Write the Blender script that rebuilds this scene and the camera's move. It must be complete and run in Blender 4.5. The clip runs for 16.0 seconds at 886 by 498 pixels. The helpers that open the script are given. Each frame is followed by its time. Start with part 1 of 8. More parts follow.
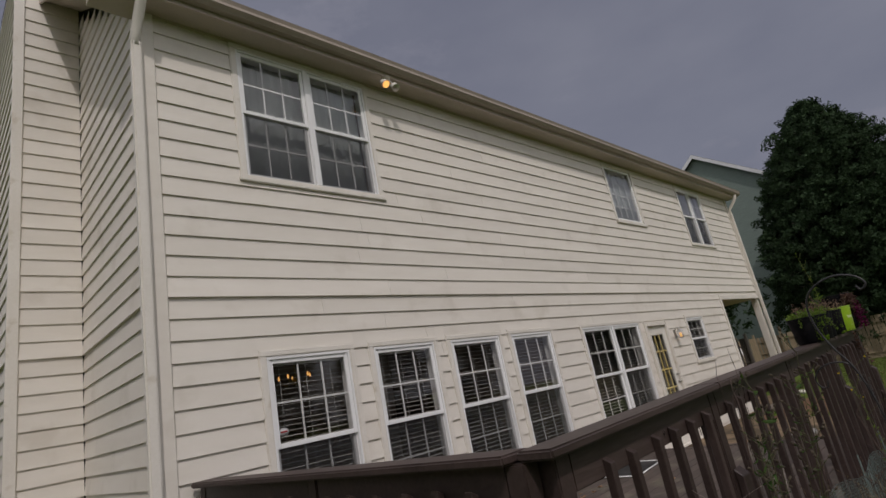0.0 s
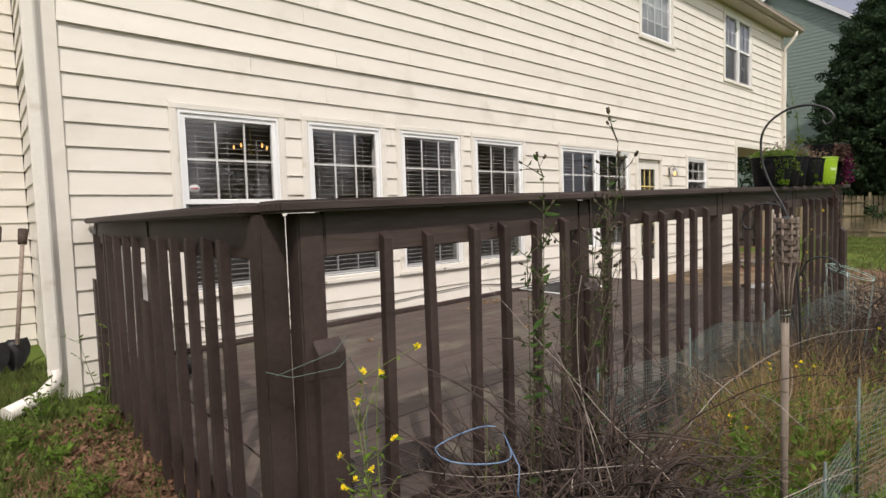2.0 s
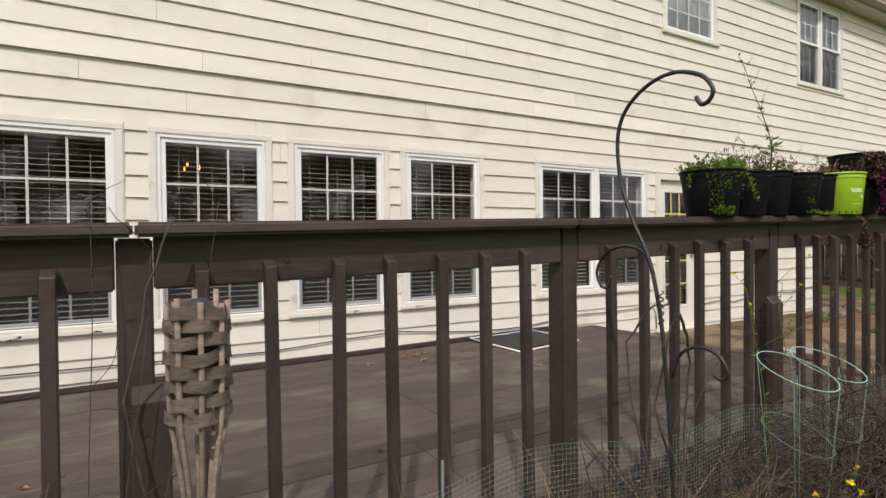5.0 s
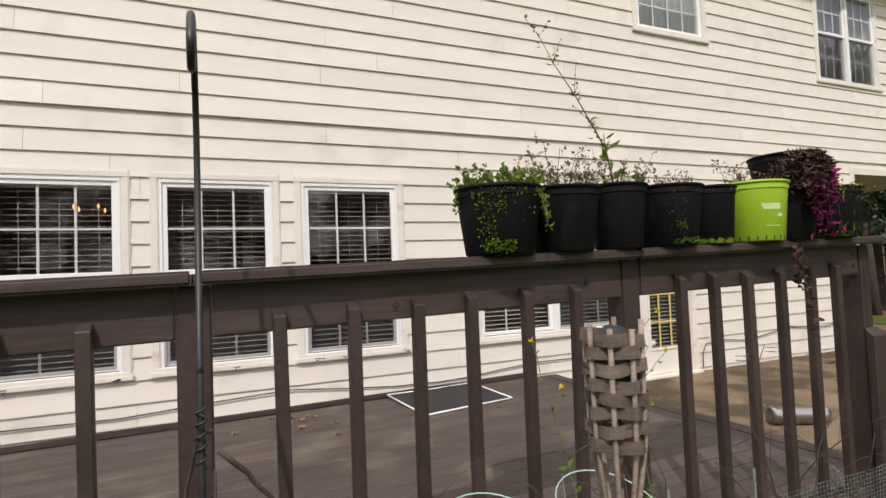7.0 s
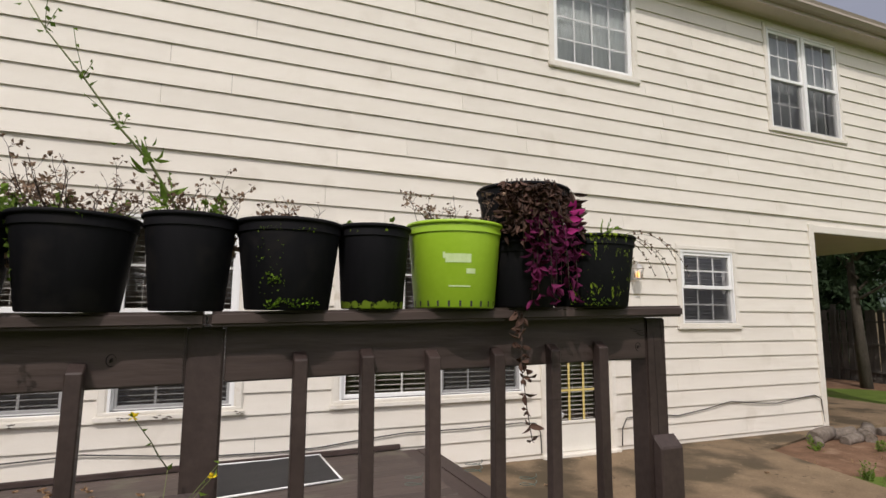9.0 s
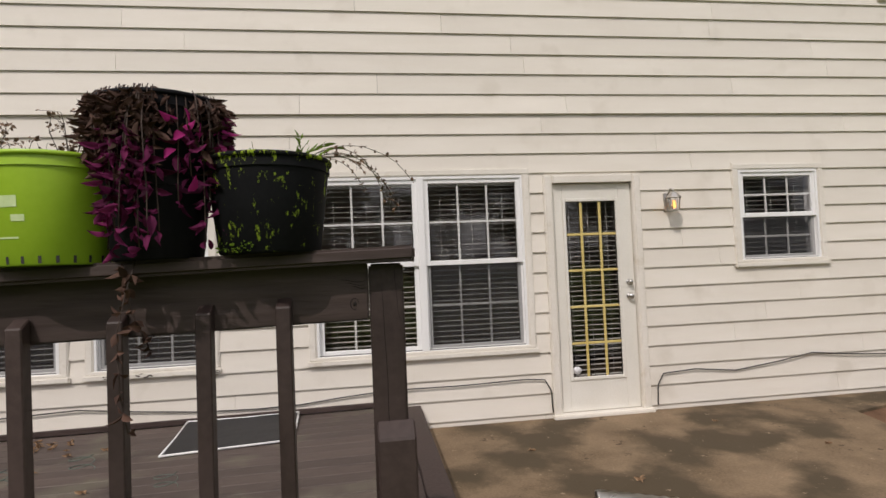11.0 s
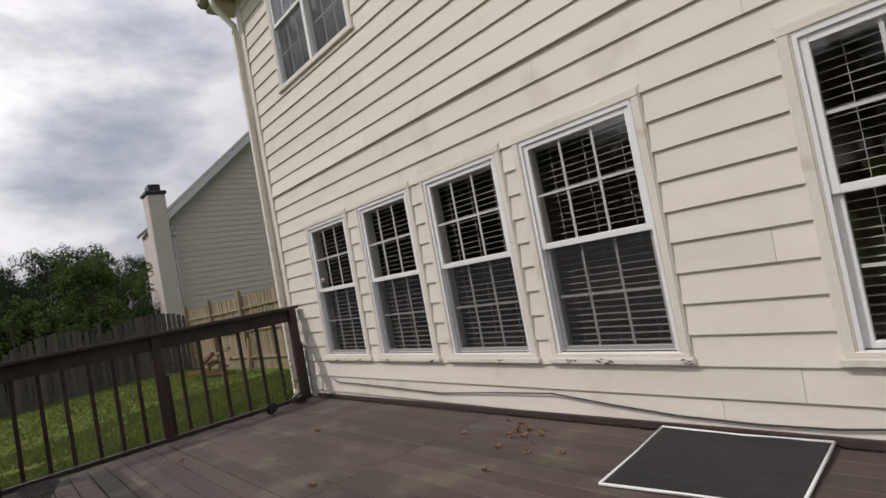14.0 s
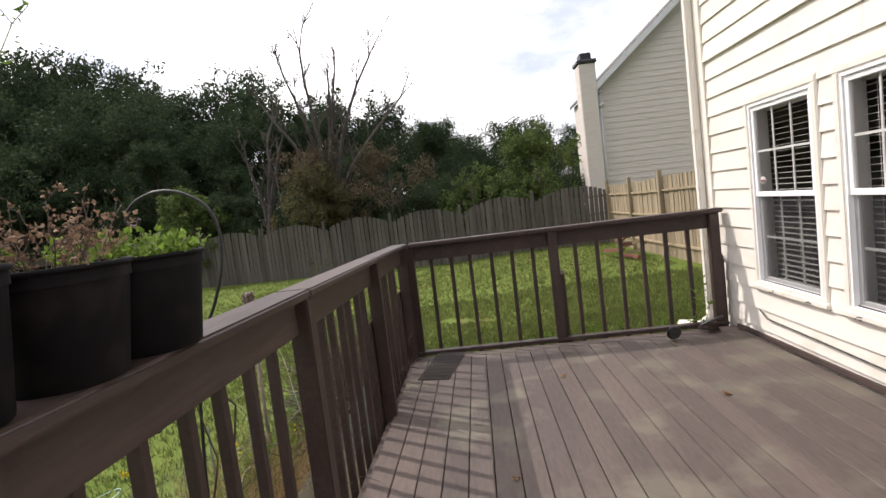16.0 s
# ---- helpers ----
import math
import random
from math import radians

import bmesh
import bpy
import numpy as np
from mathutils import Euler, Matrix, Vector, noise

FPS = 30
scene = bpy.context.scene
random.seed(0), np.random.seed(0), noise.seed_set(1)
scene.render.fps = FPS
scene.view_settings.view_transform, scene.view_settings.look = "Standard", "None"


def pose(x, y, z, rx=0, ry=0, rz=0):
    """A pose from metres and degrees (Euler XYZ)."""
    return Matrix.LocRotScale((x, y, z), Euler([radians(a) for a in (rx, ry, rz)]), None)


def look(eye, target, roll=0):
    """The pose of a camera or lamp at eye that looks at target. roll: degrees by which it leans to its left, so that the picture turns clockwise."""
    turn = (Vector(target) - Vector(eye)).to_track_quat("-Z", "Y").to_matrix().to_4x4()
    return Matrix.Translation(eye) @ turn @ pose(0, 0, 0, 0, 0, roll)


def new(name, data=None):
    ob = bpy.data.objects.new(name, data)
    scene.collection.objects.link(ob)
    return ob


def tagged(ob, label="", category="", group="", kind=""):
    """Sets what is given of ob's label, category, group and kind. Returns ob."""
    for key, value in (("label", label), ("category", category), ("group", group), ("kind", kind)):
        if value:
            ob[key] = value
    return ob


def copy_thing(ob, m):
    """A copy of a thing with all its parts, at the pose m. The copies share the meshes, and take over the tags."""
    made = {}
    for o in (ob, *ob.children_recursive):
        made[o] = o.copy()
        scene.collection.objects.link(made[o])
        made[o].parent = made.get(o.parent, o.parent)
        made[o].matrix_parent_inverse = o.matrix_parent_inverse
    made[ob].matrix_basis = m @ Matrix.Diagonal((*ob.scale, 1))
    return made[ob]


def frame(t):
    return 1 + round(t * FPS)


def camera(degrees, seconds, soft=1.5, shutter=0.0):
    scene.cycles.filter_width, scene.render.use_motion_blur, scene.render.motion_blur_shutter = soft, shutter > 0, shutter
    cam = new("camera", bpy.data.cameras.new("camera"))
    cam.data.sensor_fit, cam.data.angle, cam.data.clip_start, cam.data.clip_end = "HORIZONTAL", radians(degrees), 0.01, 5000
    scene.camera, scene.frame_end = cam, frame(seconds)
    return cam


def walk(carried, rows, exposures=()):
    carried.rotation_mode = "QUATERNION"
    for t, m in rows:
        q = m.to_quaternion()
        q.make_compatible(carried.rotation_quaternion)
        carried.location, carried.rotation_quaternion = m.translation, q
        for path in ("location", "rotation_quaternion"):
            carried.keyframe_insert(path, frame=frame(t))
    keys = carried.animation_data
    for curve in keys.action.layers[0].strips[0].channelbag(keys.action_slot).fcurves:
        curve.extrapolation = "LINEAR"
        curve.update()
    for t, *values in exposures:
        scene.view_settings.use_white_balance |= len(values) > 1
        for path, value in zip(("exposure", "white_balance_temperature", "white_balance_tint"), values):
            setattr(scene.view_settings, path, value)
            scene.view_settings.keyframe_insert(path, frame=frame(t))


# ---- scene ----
cam = camera(78.7, 16.0)
PATH = [
    (0, (-2.193, -4.596, 1.473), (-0.802, -3.260, 2.003), -11.30),
    (0.5, (-2.196, -4.550, 1.374), (-0.755, -3.222, 1.772), -4.94),
    (1, (-2.002, -4.674, 1.275), (-0.601, -3.263, 1.483), -2.70),
    (1.5, (-1.762, -4.811, 1.208), (-0.361, -3.392, 1.059), -3.25),
    (2, (-1.262, -4.907, 1.183), (0.041, -3.395, 1.057), -1.78),
    (2.5, (-0.931, -5.013, 1.194), (0.277, -3.429, 1.019), -0.26),
    (3, (-0.527, -5.134, 1.217), (0.663, -3.535, 1.055), -0.20),
    (3.5, (-0.007, -5.196, 1.249), (1.336, -3.714, 1.222), -2.56),
    (3.7, (0.135, -5.140, 1.226), (1.471, -3.651, 1.234), -0.96),
    (5.8, (1.766, -4.974, 1.215), (2.537, -3.130, 1.181), -5.94),
    (6, (1.949, -4.928, 1.215), (2.726, -3.087, 1.282), -8.30),
    (6.5, (2.291, -4.982, 1.224), (3.174, -3.188, 1.283), -5.33),
    (7, (2.746, -4.970, 1.281), (3.543, -3.137, 1.365), -2.28),
    (7.5, (3.163, -4.985, 1.297), (3.969, -3.157, 1.383), 0.49),
    (8, (3.540, -4.880, 1.323), (4.524, -3.161, 1.594), -3.89),
    (8.5, (3.920, -4.881, 1.328), (4.703, -3.059, 1.587), -1.25),
    (9, (4.313, -4.878, 1.333), (5.054, -3.037, 1.581), 0.35),
    (9.2, (4.486, -4.888, 1.307), (5.213, -3.040, 1.544), 1.59),
    (11.3, (5.876, -4.684, 1.314), (5.883, -2.685, 1.386), -5.49),
    (11.5, (5.943, -4.600, 1.302), (5.657, -2.623, 1.410), -5.65),
    (12, (6.109, -4.415, 1.295), (5.508, -2.508, 1.356), -7.10),
    (12.5, (6.256, -4.018, 1.292), (5.546, -2.154, 1.447), -13.54),
    (13, (6.347, -3.725, 1.289), (5.513, -1.908, 1.327), -16.01),
    (13.5, (6.201, -3.355, 1.329), (5.144, -1.659, 1.414), -12.17),
    (14, (6.042, -3.086, 1.321), (4.528, -1.781, 1.403), -10.56),
    (14.5, (5.769, -2.826, 1.406), (3.999, -1.895, 1.377), -4.11),
    (15, (5.527, -2.649, 1.524), (3.633, -2.013, 1.434), -9.16),
    (15.5, (5.292, -2.525, 1.600), (3.302, -2.354, 1.503), -9.01),
    (16, (4.978, -2.457, 1.600), (2.989, -2.591, 1.437), -6.91),
]
EXPOSURE = [(0, -1.44, 6400, 17), (0.5, -1.35, 6420, 17), (1, -1.16, 6480, 16), (1.5, -0.74, 6600, 15), (2, -0.36, 6610, 14), (2.5, -0.15, 6590, 14), (3.5, -0.24, 6620, 14), (6, -0.54, 6580, 15), (7, -0.45, 6600, 16), (8, -0.50, 6530, 15), (9, -0.62, 6530, 15), (11.5, -0.82, 6600, 16), (12, -0.55, 6570, 16), (12.5, -0.48, 6570, 15), (13, -0.68, 6560, 15), (13.5, -0.78, 6530, 15), (14, -1.00, 6480, 15), (14.5, -0.90, 6430, 14), (15, -0.68, 6500, 14), (15.5, -0.40, 6510, 14), (16, 0.15, 6560, 16)]
SKY, SUNLIGHT = 0.105, 3.5
walk(cam, [(t, look(eye, target, roll)) for t, eye, target, roll in PATH], EXPOSURE)

# ---- light ----
SUN_DIR = Vector((-0.62, -1.0, 1.3)).normalized()
world = bpy.data.worlds.new("sky")
scene.world = world
world.use_nodes = True
nt = world.node_tree
nt.nodes.clear()
w_out = nt.nodes.new("ShaderNodeOutputWorld")
w_bg = nt.nodes.new("ShaderNodeBackground")
w_sky = nt.nodes.new("ShaderNodeTexSky")
w_sky.sky_type = "NISHITA"
w_sky.sun_disc = False
w_sky.sun_elevation = math.asin(SUN_DIR.z)
w_sky.sun_rotation = math.atan2(SUN_DIR.x, SUN_DIR.y)
w_sky.air_density, w_sky.dust_density, w_sky.ozone_density = 1.2, 2.0, 1.5
w_tc = nt.nodes.new("ShaderNodeTexCoord")
w_map = nt.nodes.new("ShaderNodeMapping")
w_map.inputs["Scale"].default_value = (1.0, 1.0, 2.2)
w_noise = nt.nodes.new("ShaderNodeTexNoise")
w_noise.inputs["Scale"].default_value = 1.7
w_noise.inputs["Detail"].default_value = 7
w_noise.inputs["Roughness"].default_value = 0.58
w_ramp = nt.nodes.new("ShaderNodeValToRGB")
w_ramp.color_ramp.elements[0].position, w_ramp.color_ramp.elements[1].position = 0.30, 0.52
w_cloud = nt.nodes.new("ShaderNodeTexNoise")
w_cloud.inputs["Scale"].default_value = 3.1
w_cloud.inputs["Detail"].default_value = 5
w_crgb = nt.nodes.new("ShaderNodeValToRGB")
w_crgb.color_ramp.elements[0].position, w_crgb.color_ramp.elements[0].color = 0.31, (10.6, 11.3, 12.6, 1)
w_crgb.color_ramp.elements[1].position, w_crgb.color_ramp.elements[1].color = 0.50, (19, 19, 19, 1)
# thin even cloud away from the sun, bright broken cloud towards it
w_far = nt.nodes.new("ShaderNodeValToRGB")
w_far.color_ramp.elements[0].position, w_far.color_ramp.elements[0].color = 0.30, (4.3, 4.6, 5.7, 1)
w_far.color_ramp.elements[1].position, w_far.color_ramp.elements[1].color = 0.72, (5.6, 5.9, 6.9, 1)
w_dot = nt.nodes.new("ShaderNodeVectorMath")
w_dot.operation = "DOT_PRODUCT"
w_dot.inputs[1].default_value = SUN_DIR
w_near = nt.nodes.new("ShaderNodeMapRange")
w_near.interpolation_type = "SMOOTHSTEP"
w_near.inputs[1].default_value, w_near.inputs[2].default_value = 0.0, 0.6
w_veil = nt.nodes.new("ShaderNodeMixRGB")
w_cover = nt.nodes.new("ShaderNodeMapRange")
w_cover.inputs[3].default_value, w_cover.inputs[4].default_value = 0.85, 0.0
w_full = nt.nodes.new("ShaderNodeMath")
w_full.operation = "MAXIMUM"
w_mix = nt.nodes.new("ShaderNodeMixRGB")
nt.links.new(w_tc.outputs["Generated"], w_map.inputs[0])
nt.links.new(w_map.outputs[0], w_noise.inputs["Vector"])
nt.links.new(w_map.outputs[0], w_cloud.inputs["Vector"])
nt.links.new(w_noise.outputs[0], w_ramp.inputs[0])
nt.links.new(w_cloud.outputs[0], w_crgb.inputs[0])
nt.links.new(w_cloud.outputs[0], w_far.inputs[0])
nt.links.new(w_tc.outputs["Generated"], w_dot.inputs[0])
nt.links.new(w_dot.outputs["Value"], w_near.inputs[0])
nt.links.new(w_near.outputs[0], w_veil.inputs[0])
nt.links.new(w_far.outputs[0], w_veil.inputs[1])
nt.links.new(w_crgb.outputs[0], w_veil.inputs[2])
nt.links.new(w_near.outputs[0], w_cover.inputs[0])
nt.links.new(w_ramp.outputs[0], w_full.inputs[0])
nt.links.new(w_cover.outputs[0], w_full.inputs[1])
nt.links.new(w_full.outputs[0], w_mix.inputs[0])
nt.links.new(w_sky.outputs[0], w_mix.inputs[1])
nt.links.new(w_veil.outputs[0], w_mix.inputs[2])
nt.links.new(w_mix.outputs[0], w_bg.inputs[0])
w_bg.inputs[1].default_value = SKY
nt.links.new(w_bg.outputs[0], w_out.inputs[0])
sun = new("sun", bpy.data.lights.new("sun", "SUN"))
sun.data.energy, sun.data.angle, sun.data.color = SUNLIGHT, radians(0.6), (1.0, 0.955, 0.885)
sun.matrix_world = look(SUN_DIR * 60, (0, 0, 0))

# ---- materials ----
def mat(name, a, b, scale=6.0, rough=0.7, bump=0.15, fine=60.0, stretch=(1, 1, 1), metal=0.0, vary=0.0, island=False, spec=0.5, coat=0.0, stain=None):
    """A surface between colours a and b, with coarse stains, fine grain and relief."""
    m = bpy.data.materials.new(name)
    m.use_nodes = True
    n, l = m.node_tree.nodes, m.node_tree.links
    p = n["Principled BSDF"]
    p.inputs["Metallic"].default_value = metal
    p.inputs["Specular IOR Level"].default_value = spec
    p.inputs["Coat Weight"].default_value = coat
    g = n.new("ShaderNodeNewGeometry")
    mp = n.new("ShaderNodeMapping")
    mp.inputs["Scale"].default_value = stretch
    l.new(g.outputs["Position"], mp.inputs[0])
    n1, n2 = n.new("ShaderNodeTexNoise"), n.new("ShaderNodeTexNoise")
    n1.inputs["Scale"].default_value, n1.inputs["Detail"].default_value = scale, 6
    n2.inputs["Scale"].default_value, n2.inputs["Detail"].default_value = fine, 4
    l.new(mp.outputs[0], n1.inputs["Vector"]), l.new(mp.outputs[0], n2.inputs["Vector"])
    add = n.new("ShaderNodeMath")
    add.operation = "MULTIPLY_ADD"
    add.inputs[1].default_value, add.inputs[2].default_value = 0.45, 0.0
    l.new(n2.outputs[0], add.inputs[0])
    s = n.new("ShaderNodeMath")
    s.operation = "MULTIPLY_ADD"
    s.inputs[1].default_value = 0.75
    l.new(n1.outputs[0], s.inputs[0]), l.new(add.outputs[0], s.inputs[2])
    r = n.new("ShaderNodeValToRGB")
    r.color_ramp.elements[0].position, r.color_ramp.elements[0].color = 0.38, (*a, 1)
    r.color_ramp.elements[1].position, r.color_ramp.elements[1].color = 0.82, (*b, 1)
    l.new(s.outputs[0], r.inputs[0])
    col = r.outputs[0]
    if stain:
        colour, where, much = stain
        n3 = n.new("ShaderNodeTexNoise")
        n3.inputs["Scale"].default_value, n3.inputs["Detail"].default_value = where, 8
        l.new(g.outputs["Position"], n3.inputs["Vector"])
        r3 = n.new("ShaderNodeValToRGB")
        r3.color_ramp.elements[0].position, r3.color_ramp.elements[1].position = 1 - much - 0.06, 1 - much + 0.06
        l.new(n3.outputs[0], r3.inputs[0])
        mx = n.new("ShaderNodeMixRGB")
        mx.inputs[2].default_value = (*colour, 1)
        l.new(r3.outputs[0], mx.inputs[0]), l.new(col, mx.inputs[1])
        col = mx.outputs[0]
    if vary:
        rnd = g.outputs["Random Per Island"] if island else n.new("ShaderNodeObjectInfo").outputs["Random"]
        mr = n.new("ShaderNodeMapRange")
        mr.inputs[3].default_value, mr.inputs[4].default_value = 1 - vary, 1 + vary
        l.new(rnd, mr.inputs[0])
        hs = n.new("ShaderNodeHueSaturation")
        l.new(mr.outputs[0], hs.inputs["Value"]), l.new(col, hs.inputs["Color"])
        col = hs.outputs[0]
    l.new(col, p.inputs["Base Color"])
    rr = n.new("ShaderNodeMapRange")
    rr.inputs[3].default_value, rr.inputs[4].default_value = max(rough - 0.1, 0.02), min(rough + 0.12, 1)
    l.new(n1.outputs[0], rr.inputs[0]), l.new(rr.outputs[0], p.inputs["Roughness"])
    if bump:
        bp = n.new("ShaderNodeBump")
        bp.inputs["Strength"].default_value, bp.inputs["Distance"].default_value = bump, 0.01
        l.new(s.outputs[0], bp.inputs["Height"]), l.new(bp.outputs[0], p.inputs["Normal"])
    return m


def leaf_mat(name, a, b, vary=0.35, through_light=0.3):
    m = mat(name, a, b, 3.0, 0.7, 0.0, 40, vary=vary, island=True, spec=0.12)
    n, l = m.node_tree.nodes, m.node_tree.links
    p = n["Principled BSDF"]
    t = n.new("ShaderNodeBsdfTranslucent")
    mx = n.new("ShaderNodeMixShader")
    mx.inputs[0].default_value = through_light
    l.new(p.inputs["Base Color"].links[0].from_socket, t.inputs[0])
    l.new(p.outputs[0], mx.inputs[1]), l.new(t.outputs[0], mx.inputs[2])
    l.new(mx.outputs[0], n["Material Output"].inputs[0])
    return m


def glow(name, colour, strength):
    m = bpy.data.materials.new(name)
    m.use_nodes = True
    p = m.node_tree.nodes["Principled BSDF"]
    p.inputs["Base Color"].default_value = (*colour, 1)
    p.inputs["Emission Color"].default_value = (*colour, 1)
    p.inputs["Emission Strength"].default_value = strength
    return m


def glass_mat(name, tint, gloss_low=0.03):
    m = bpy.data.materials.new(name)
    m.use_nodes = True
    n, l = m.node_tree.nodes, m.node_tree.links
    n.remove(n["Principled BSDF"])
    t, g, mx, f = n.new("ShaderNodeBsdfTransparent"), n.new("ShaderNodeBsdfGlossy"), n.new("ShaderNodeMixShader"), n.new("ShaderNodeFresnel")
    t.inputs[0].default_value = (*tint, 1)
    g.inputs["Roughness"].default_value = gloss_low
    f.inputs[0].default_value = 1.5
    mu = n.new("ShaderNodeMath")
    mu.operation, mu.inputs[1].default_value = "MULTIPLY", 2.0
    mu.use_clamp = True
    l.new(f.outputs[0], mu.inputs[0]), l.new(mu.outputs[0], mx.inputs[0])
    l.new(t.outputs[0], mx.inputs[1]), l.new(g.outputs[0], mx.inputs[2])
    l.new(mx.outputs[0], n["Material Output"].inputs[0])
    return m


def mesh_mat(name, colour, cover, cells):
    """A woven screen: threads with open cells between them."""
    m = bpy.data.materials.new(name)
    m.use_nodes = True
    n, l = m.node_tree.nodes, m.node_tree.links
    p = n["Principled BSDF"]
    p.inputs["Base Color"].default_value = (*colour, 1)
    p.inputs["Roughness"].default_value = 0.6
    t, mx = n.new("ShaderNodeBsdfTransparent"), n.new("ShaderNodeMixShader")
    nz = n.new("ShaderNodeTexNoise")
    nz.inputs["Scale"].default_value = cells
    r = n.new("ShaderNodeMapRange")
    r.inputs[3].default_value, r.inputs[4].default_value = cover - 0.12, cover + 0.12
    l.new(nz.outputs[0], r.inputs[0]), l.new(r.outputs[0], mx.inputs[0])
    l.new(t.outputs[0], mx.inputs[1]), l.new(p.outputs[0], mx.inputs[2])
    l.new(mx.outputs[0], n["Material Output"].inputs[0])
    return m


SIDING = mat("cream_siding", (0.70, 0.65, 0.57), (0.78, 0.735, 0.66), 1.3, 0.62, 0.10, 90, (1, 1, 5), vary=0.035, stain=((0.655, 0.605, 0.525), 2.2, 0.36))
SHEATH = mat("dark_backing", (0.05, 0.045, 0.04), (0.08, 0.07, 0.06), 3, 0.9)
TRIM = mat("cream_trim_paint", (0.70, 0.655, 0.575), (0.79, 0.75, 0.68), 2.0, 0.5, 0.06, 50, stain=((0.60, 0.54, 0.44), 5.0, 0.33))
VINYL = mat("white_vinyl", (0.80, 0.80, 0.79), (0.86, 0.86, 0.85), 2.0, 0.35, 0.02)
GUTTER = mat("tan_gutter", (0.30, 0.25, 0.20), (0.38, 0.32, 0.26), 2, 0.5, 0.03)
SOFFIT = mat("tan_soffit", (0.46, 0.395, 0.335), (0.54, 0.465, 0.40), 2, 0.6, 0.05)
ROOF = mat("asphalt_shingle", (0.07, 0.065, 0.06), (0.14, 0.13, 0.12), 9, 0.9, 0.4)
RAIL = mat("dark_brown_stain", (0.029, 0.018, 0.0155), (0.064, 0.043, 0.0375), 4.0, 0.55, 0.25, 45, (1, 1, 1), vary=0.10, spec=0.4)
RAILX = mat("dark_brown_stain_long_grain", (0.026, 0.016, 0.0135), (0.080, 0.056, 0.049), 5.0, 0.5, 0.45, 40, (0.12, 1, 1), vary=0.08, spec=0.4)
DECK = mat("worn_brown_deck_stain", (0.040, 0.028, 0.0235), (0.100, 0.073, 0.061), 2.4, 0.66, 0.3, 55, (0.16, 1, 1), vary=0.17, stain=((0.115, 0.098, 0.072), 2.3, 0.40))


def scuffs(m, colour, scale, stretch, much):
    """Long thin scratches where bare wood shows."""
    n, l = m.node_tree.nodes, m.node_tree.links
    base = n["Principled BSDF"].inputs["Base Color"]
    g, mp, nz, r, mx = n.new("ShaderNodeNewGeometry"), n.new("ShaderNodeMapping"), n.new("ShaderNodeTexNoise"), n.new("ShaderNodeValToRGB"), n.new("ShaderNodeMixRGB")
    mp.inputs["Scale"].default_value = stretch
    nz.inputs["Scale"].default_value, nz.inputs["Detail"].default_value, nz.inputs["Roughness"].default_value = scale, 5, 0.7
    r.color_ramp.elements[0].position, r.color_ramp.elements[1].position = 1 - much, 1 - much + 0.03
    mx.inputs[2].default_value = (*colour, 1)
    l.new(g.outputs["Position"], mp.inputs[0]), l.new(mp.outputs[0], nz.inputs["Vector"]), l.new(nz.outputs[0], r.inputs[0])
    l.new(r.outputs[0], mx.inputs[0]), l.new(base.links[0].from_socket, mx.inputs[1]), l.new(mx.outputs[0], base)


scuffs(DECK, (0.30, 0.27, 0.24), 11.0, (0.16, 1, 1), 0.265)
scuffs(RAILX, (0.20, 0.165, 0.14), 16.0, (0.14, 1, 1), 0.275)
BLIND = mat("white_blind", (0.70, 0.68, 0.65), (0.78, 0.76, 0.73), 2, 0.5, 0.0)
CURTAIN = mat("pale_curtain", (0.74, 0.81, 0.79), (0.84, 0.89, 0.87), 5, 0.8, 0.2, 30, (8, 8, 0.3))
ROOMWALL = mat("dim_room_paint", (0.42, 0.33, 0.26), (0.50, 0.40, 0.32), 1.0, 0.8, 0.0)
ROOMFLOOR = mat("dim_room_floor", (0.20, 0.14, 0.10), (0.28, 0.20, 0.15), 2.0, 0.6, 0.0)
GLASS = glass_mat("window_glass", (0.89, 0.885, 0.88))
SCREEN = mesh_mat("insect_screen", (0.022, 0.022, 0.025), 0.52, 400)
BRASS = mat("yellow_muntin", (0.55, 0.42, 0.13), (0.68, 0.55, 0.22), 5, 0.45, 0.0)
STEEL = mat("brushed_nickel", (0.5, 0.48, 0.45), (0.62, 0.6, 0.57), 20, 0.3, 0.0, metal=1.0)
BLACK = mat("black_iron", (0.012, 0.012, 0.013), (0.03, 0.03, 0.03), 30, 0.45, 0.1)
CONCRETE = mat("stained_concrete", (0.125, 0.086, 0.050), (0.265, 0.190, 0.120), 2.6, 0.88, 0.35, 70, spec=0.25, stain=((0.078, 0.058, 0.035), 1.5, 0.47))
scuffs(CONCRETE, (0.085, 0.060, 0.036), 7.0, (1, 1, 1), 0.37)
scuffs(CONCRETE, (0.28, 0.21, 0.14), 13.0, (1, 1, 1), 0.36)
DOOR_PAINT = mat("cream_door_paint", (0.70, 0.67, 0.60), (0.78, 0.755, 0.69), 3.0, 0.42, 0.04, 60)
CABLE = mat("black_cable", (0.02, 0.02, 0.02), (0.05, 0.05, 0.045), 9, 0.6, 0.0)
BULB = glow("warm_bulb", (1.0, 0.48, 0.12), 3.0)
PAPER = mat("white_sticker", (0.7, 0.7, 0.72), (0.8, 0.8, 0.8), 40, 0.5, 0.0)
RED = mat("red_paint", (0.4, 0.03, 0.03), (0.5, 0.05, 0.05), 10, 0.5, 0.0)

# ---- building helpers ----
ORG = {}


def bm_new():
    return bmesh.new()


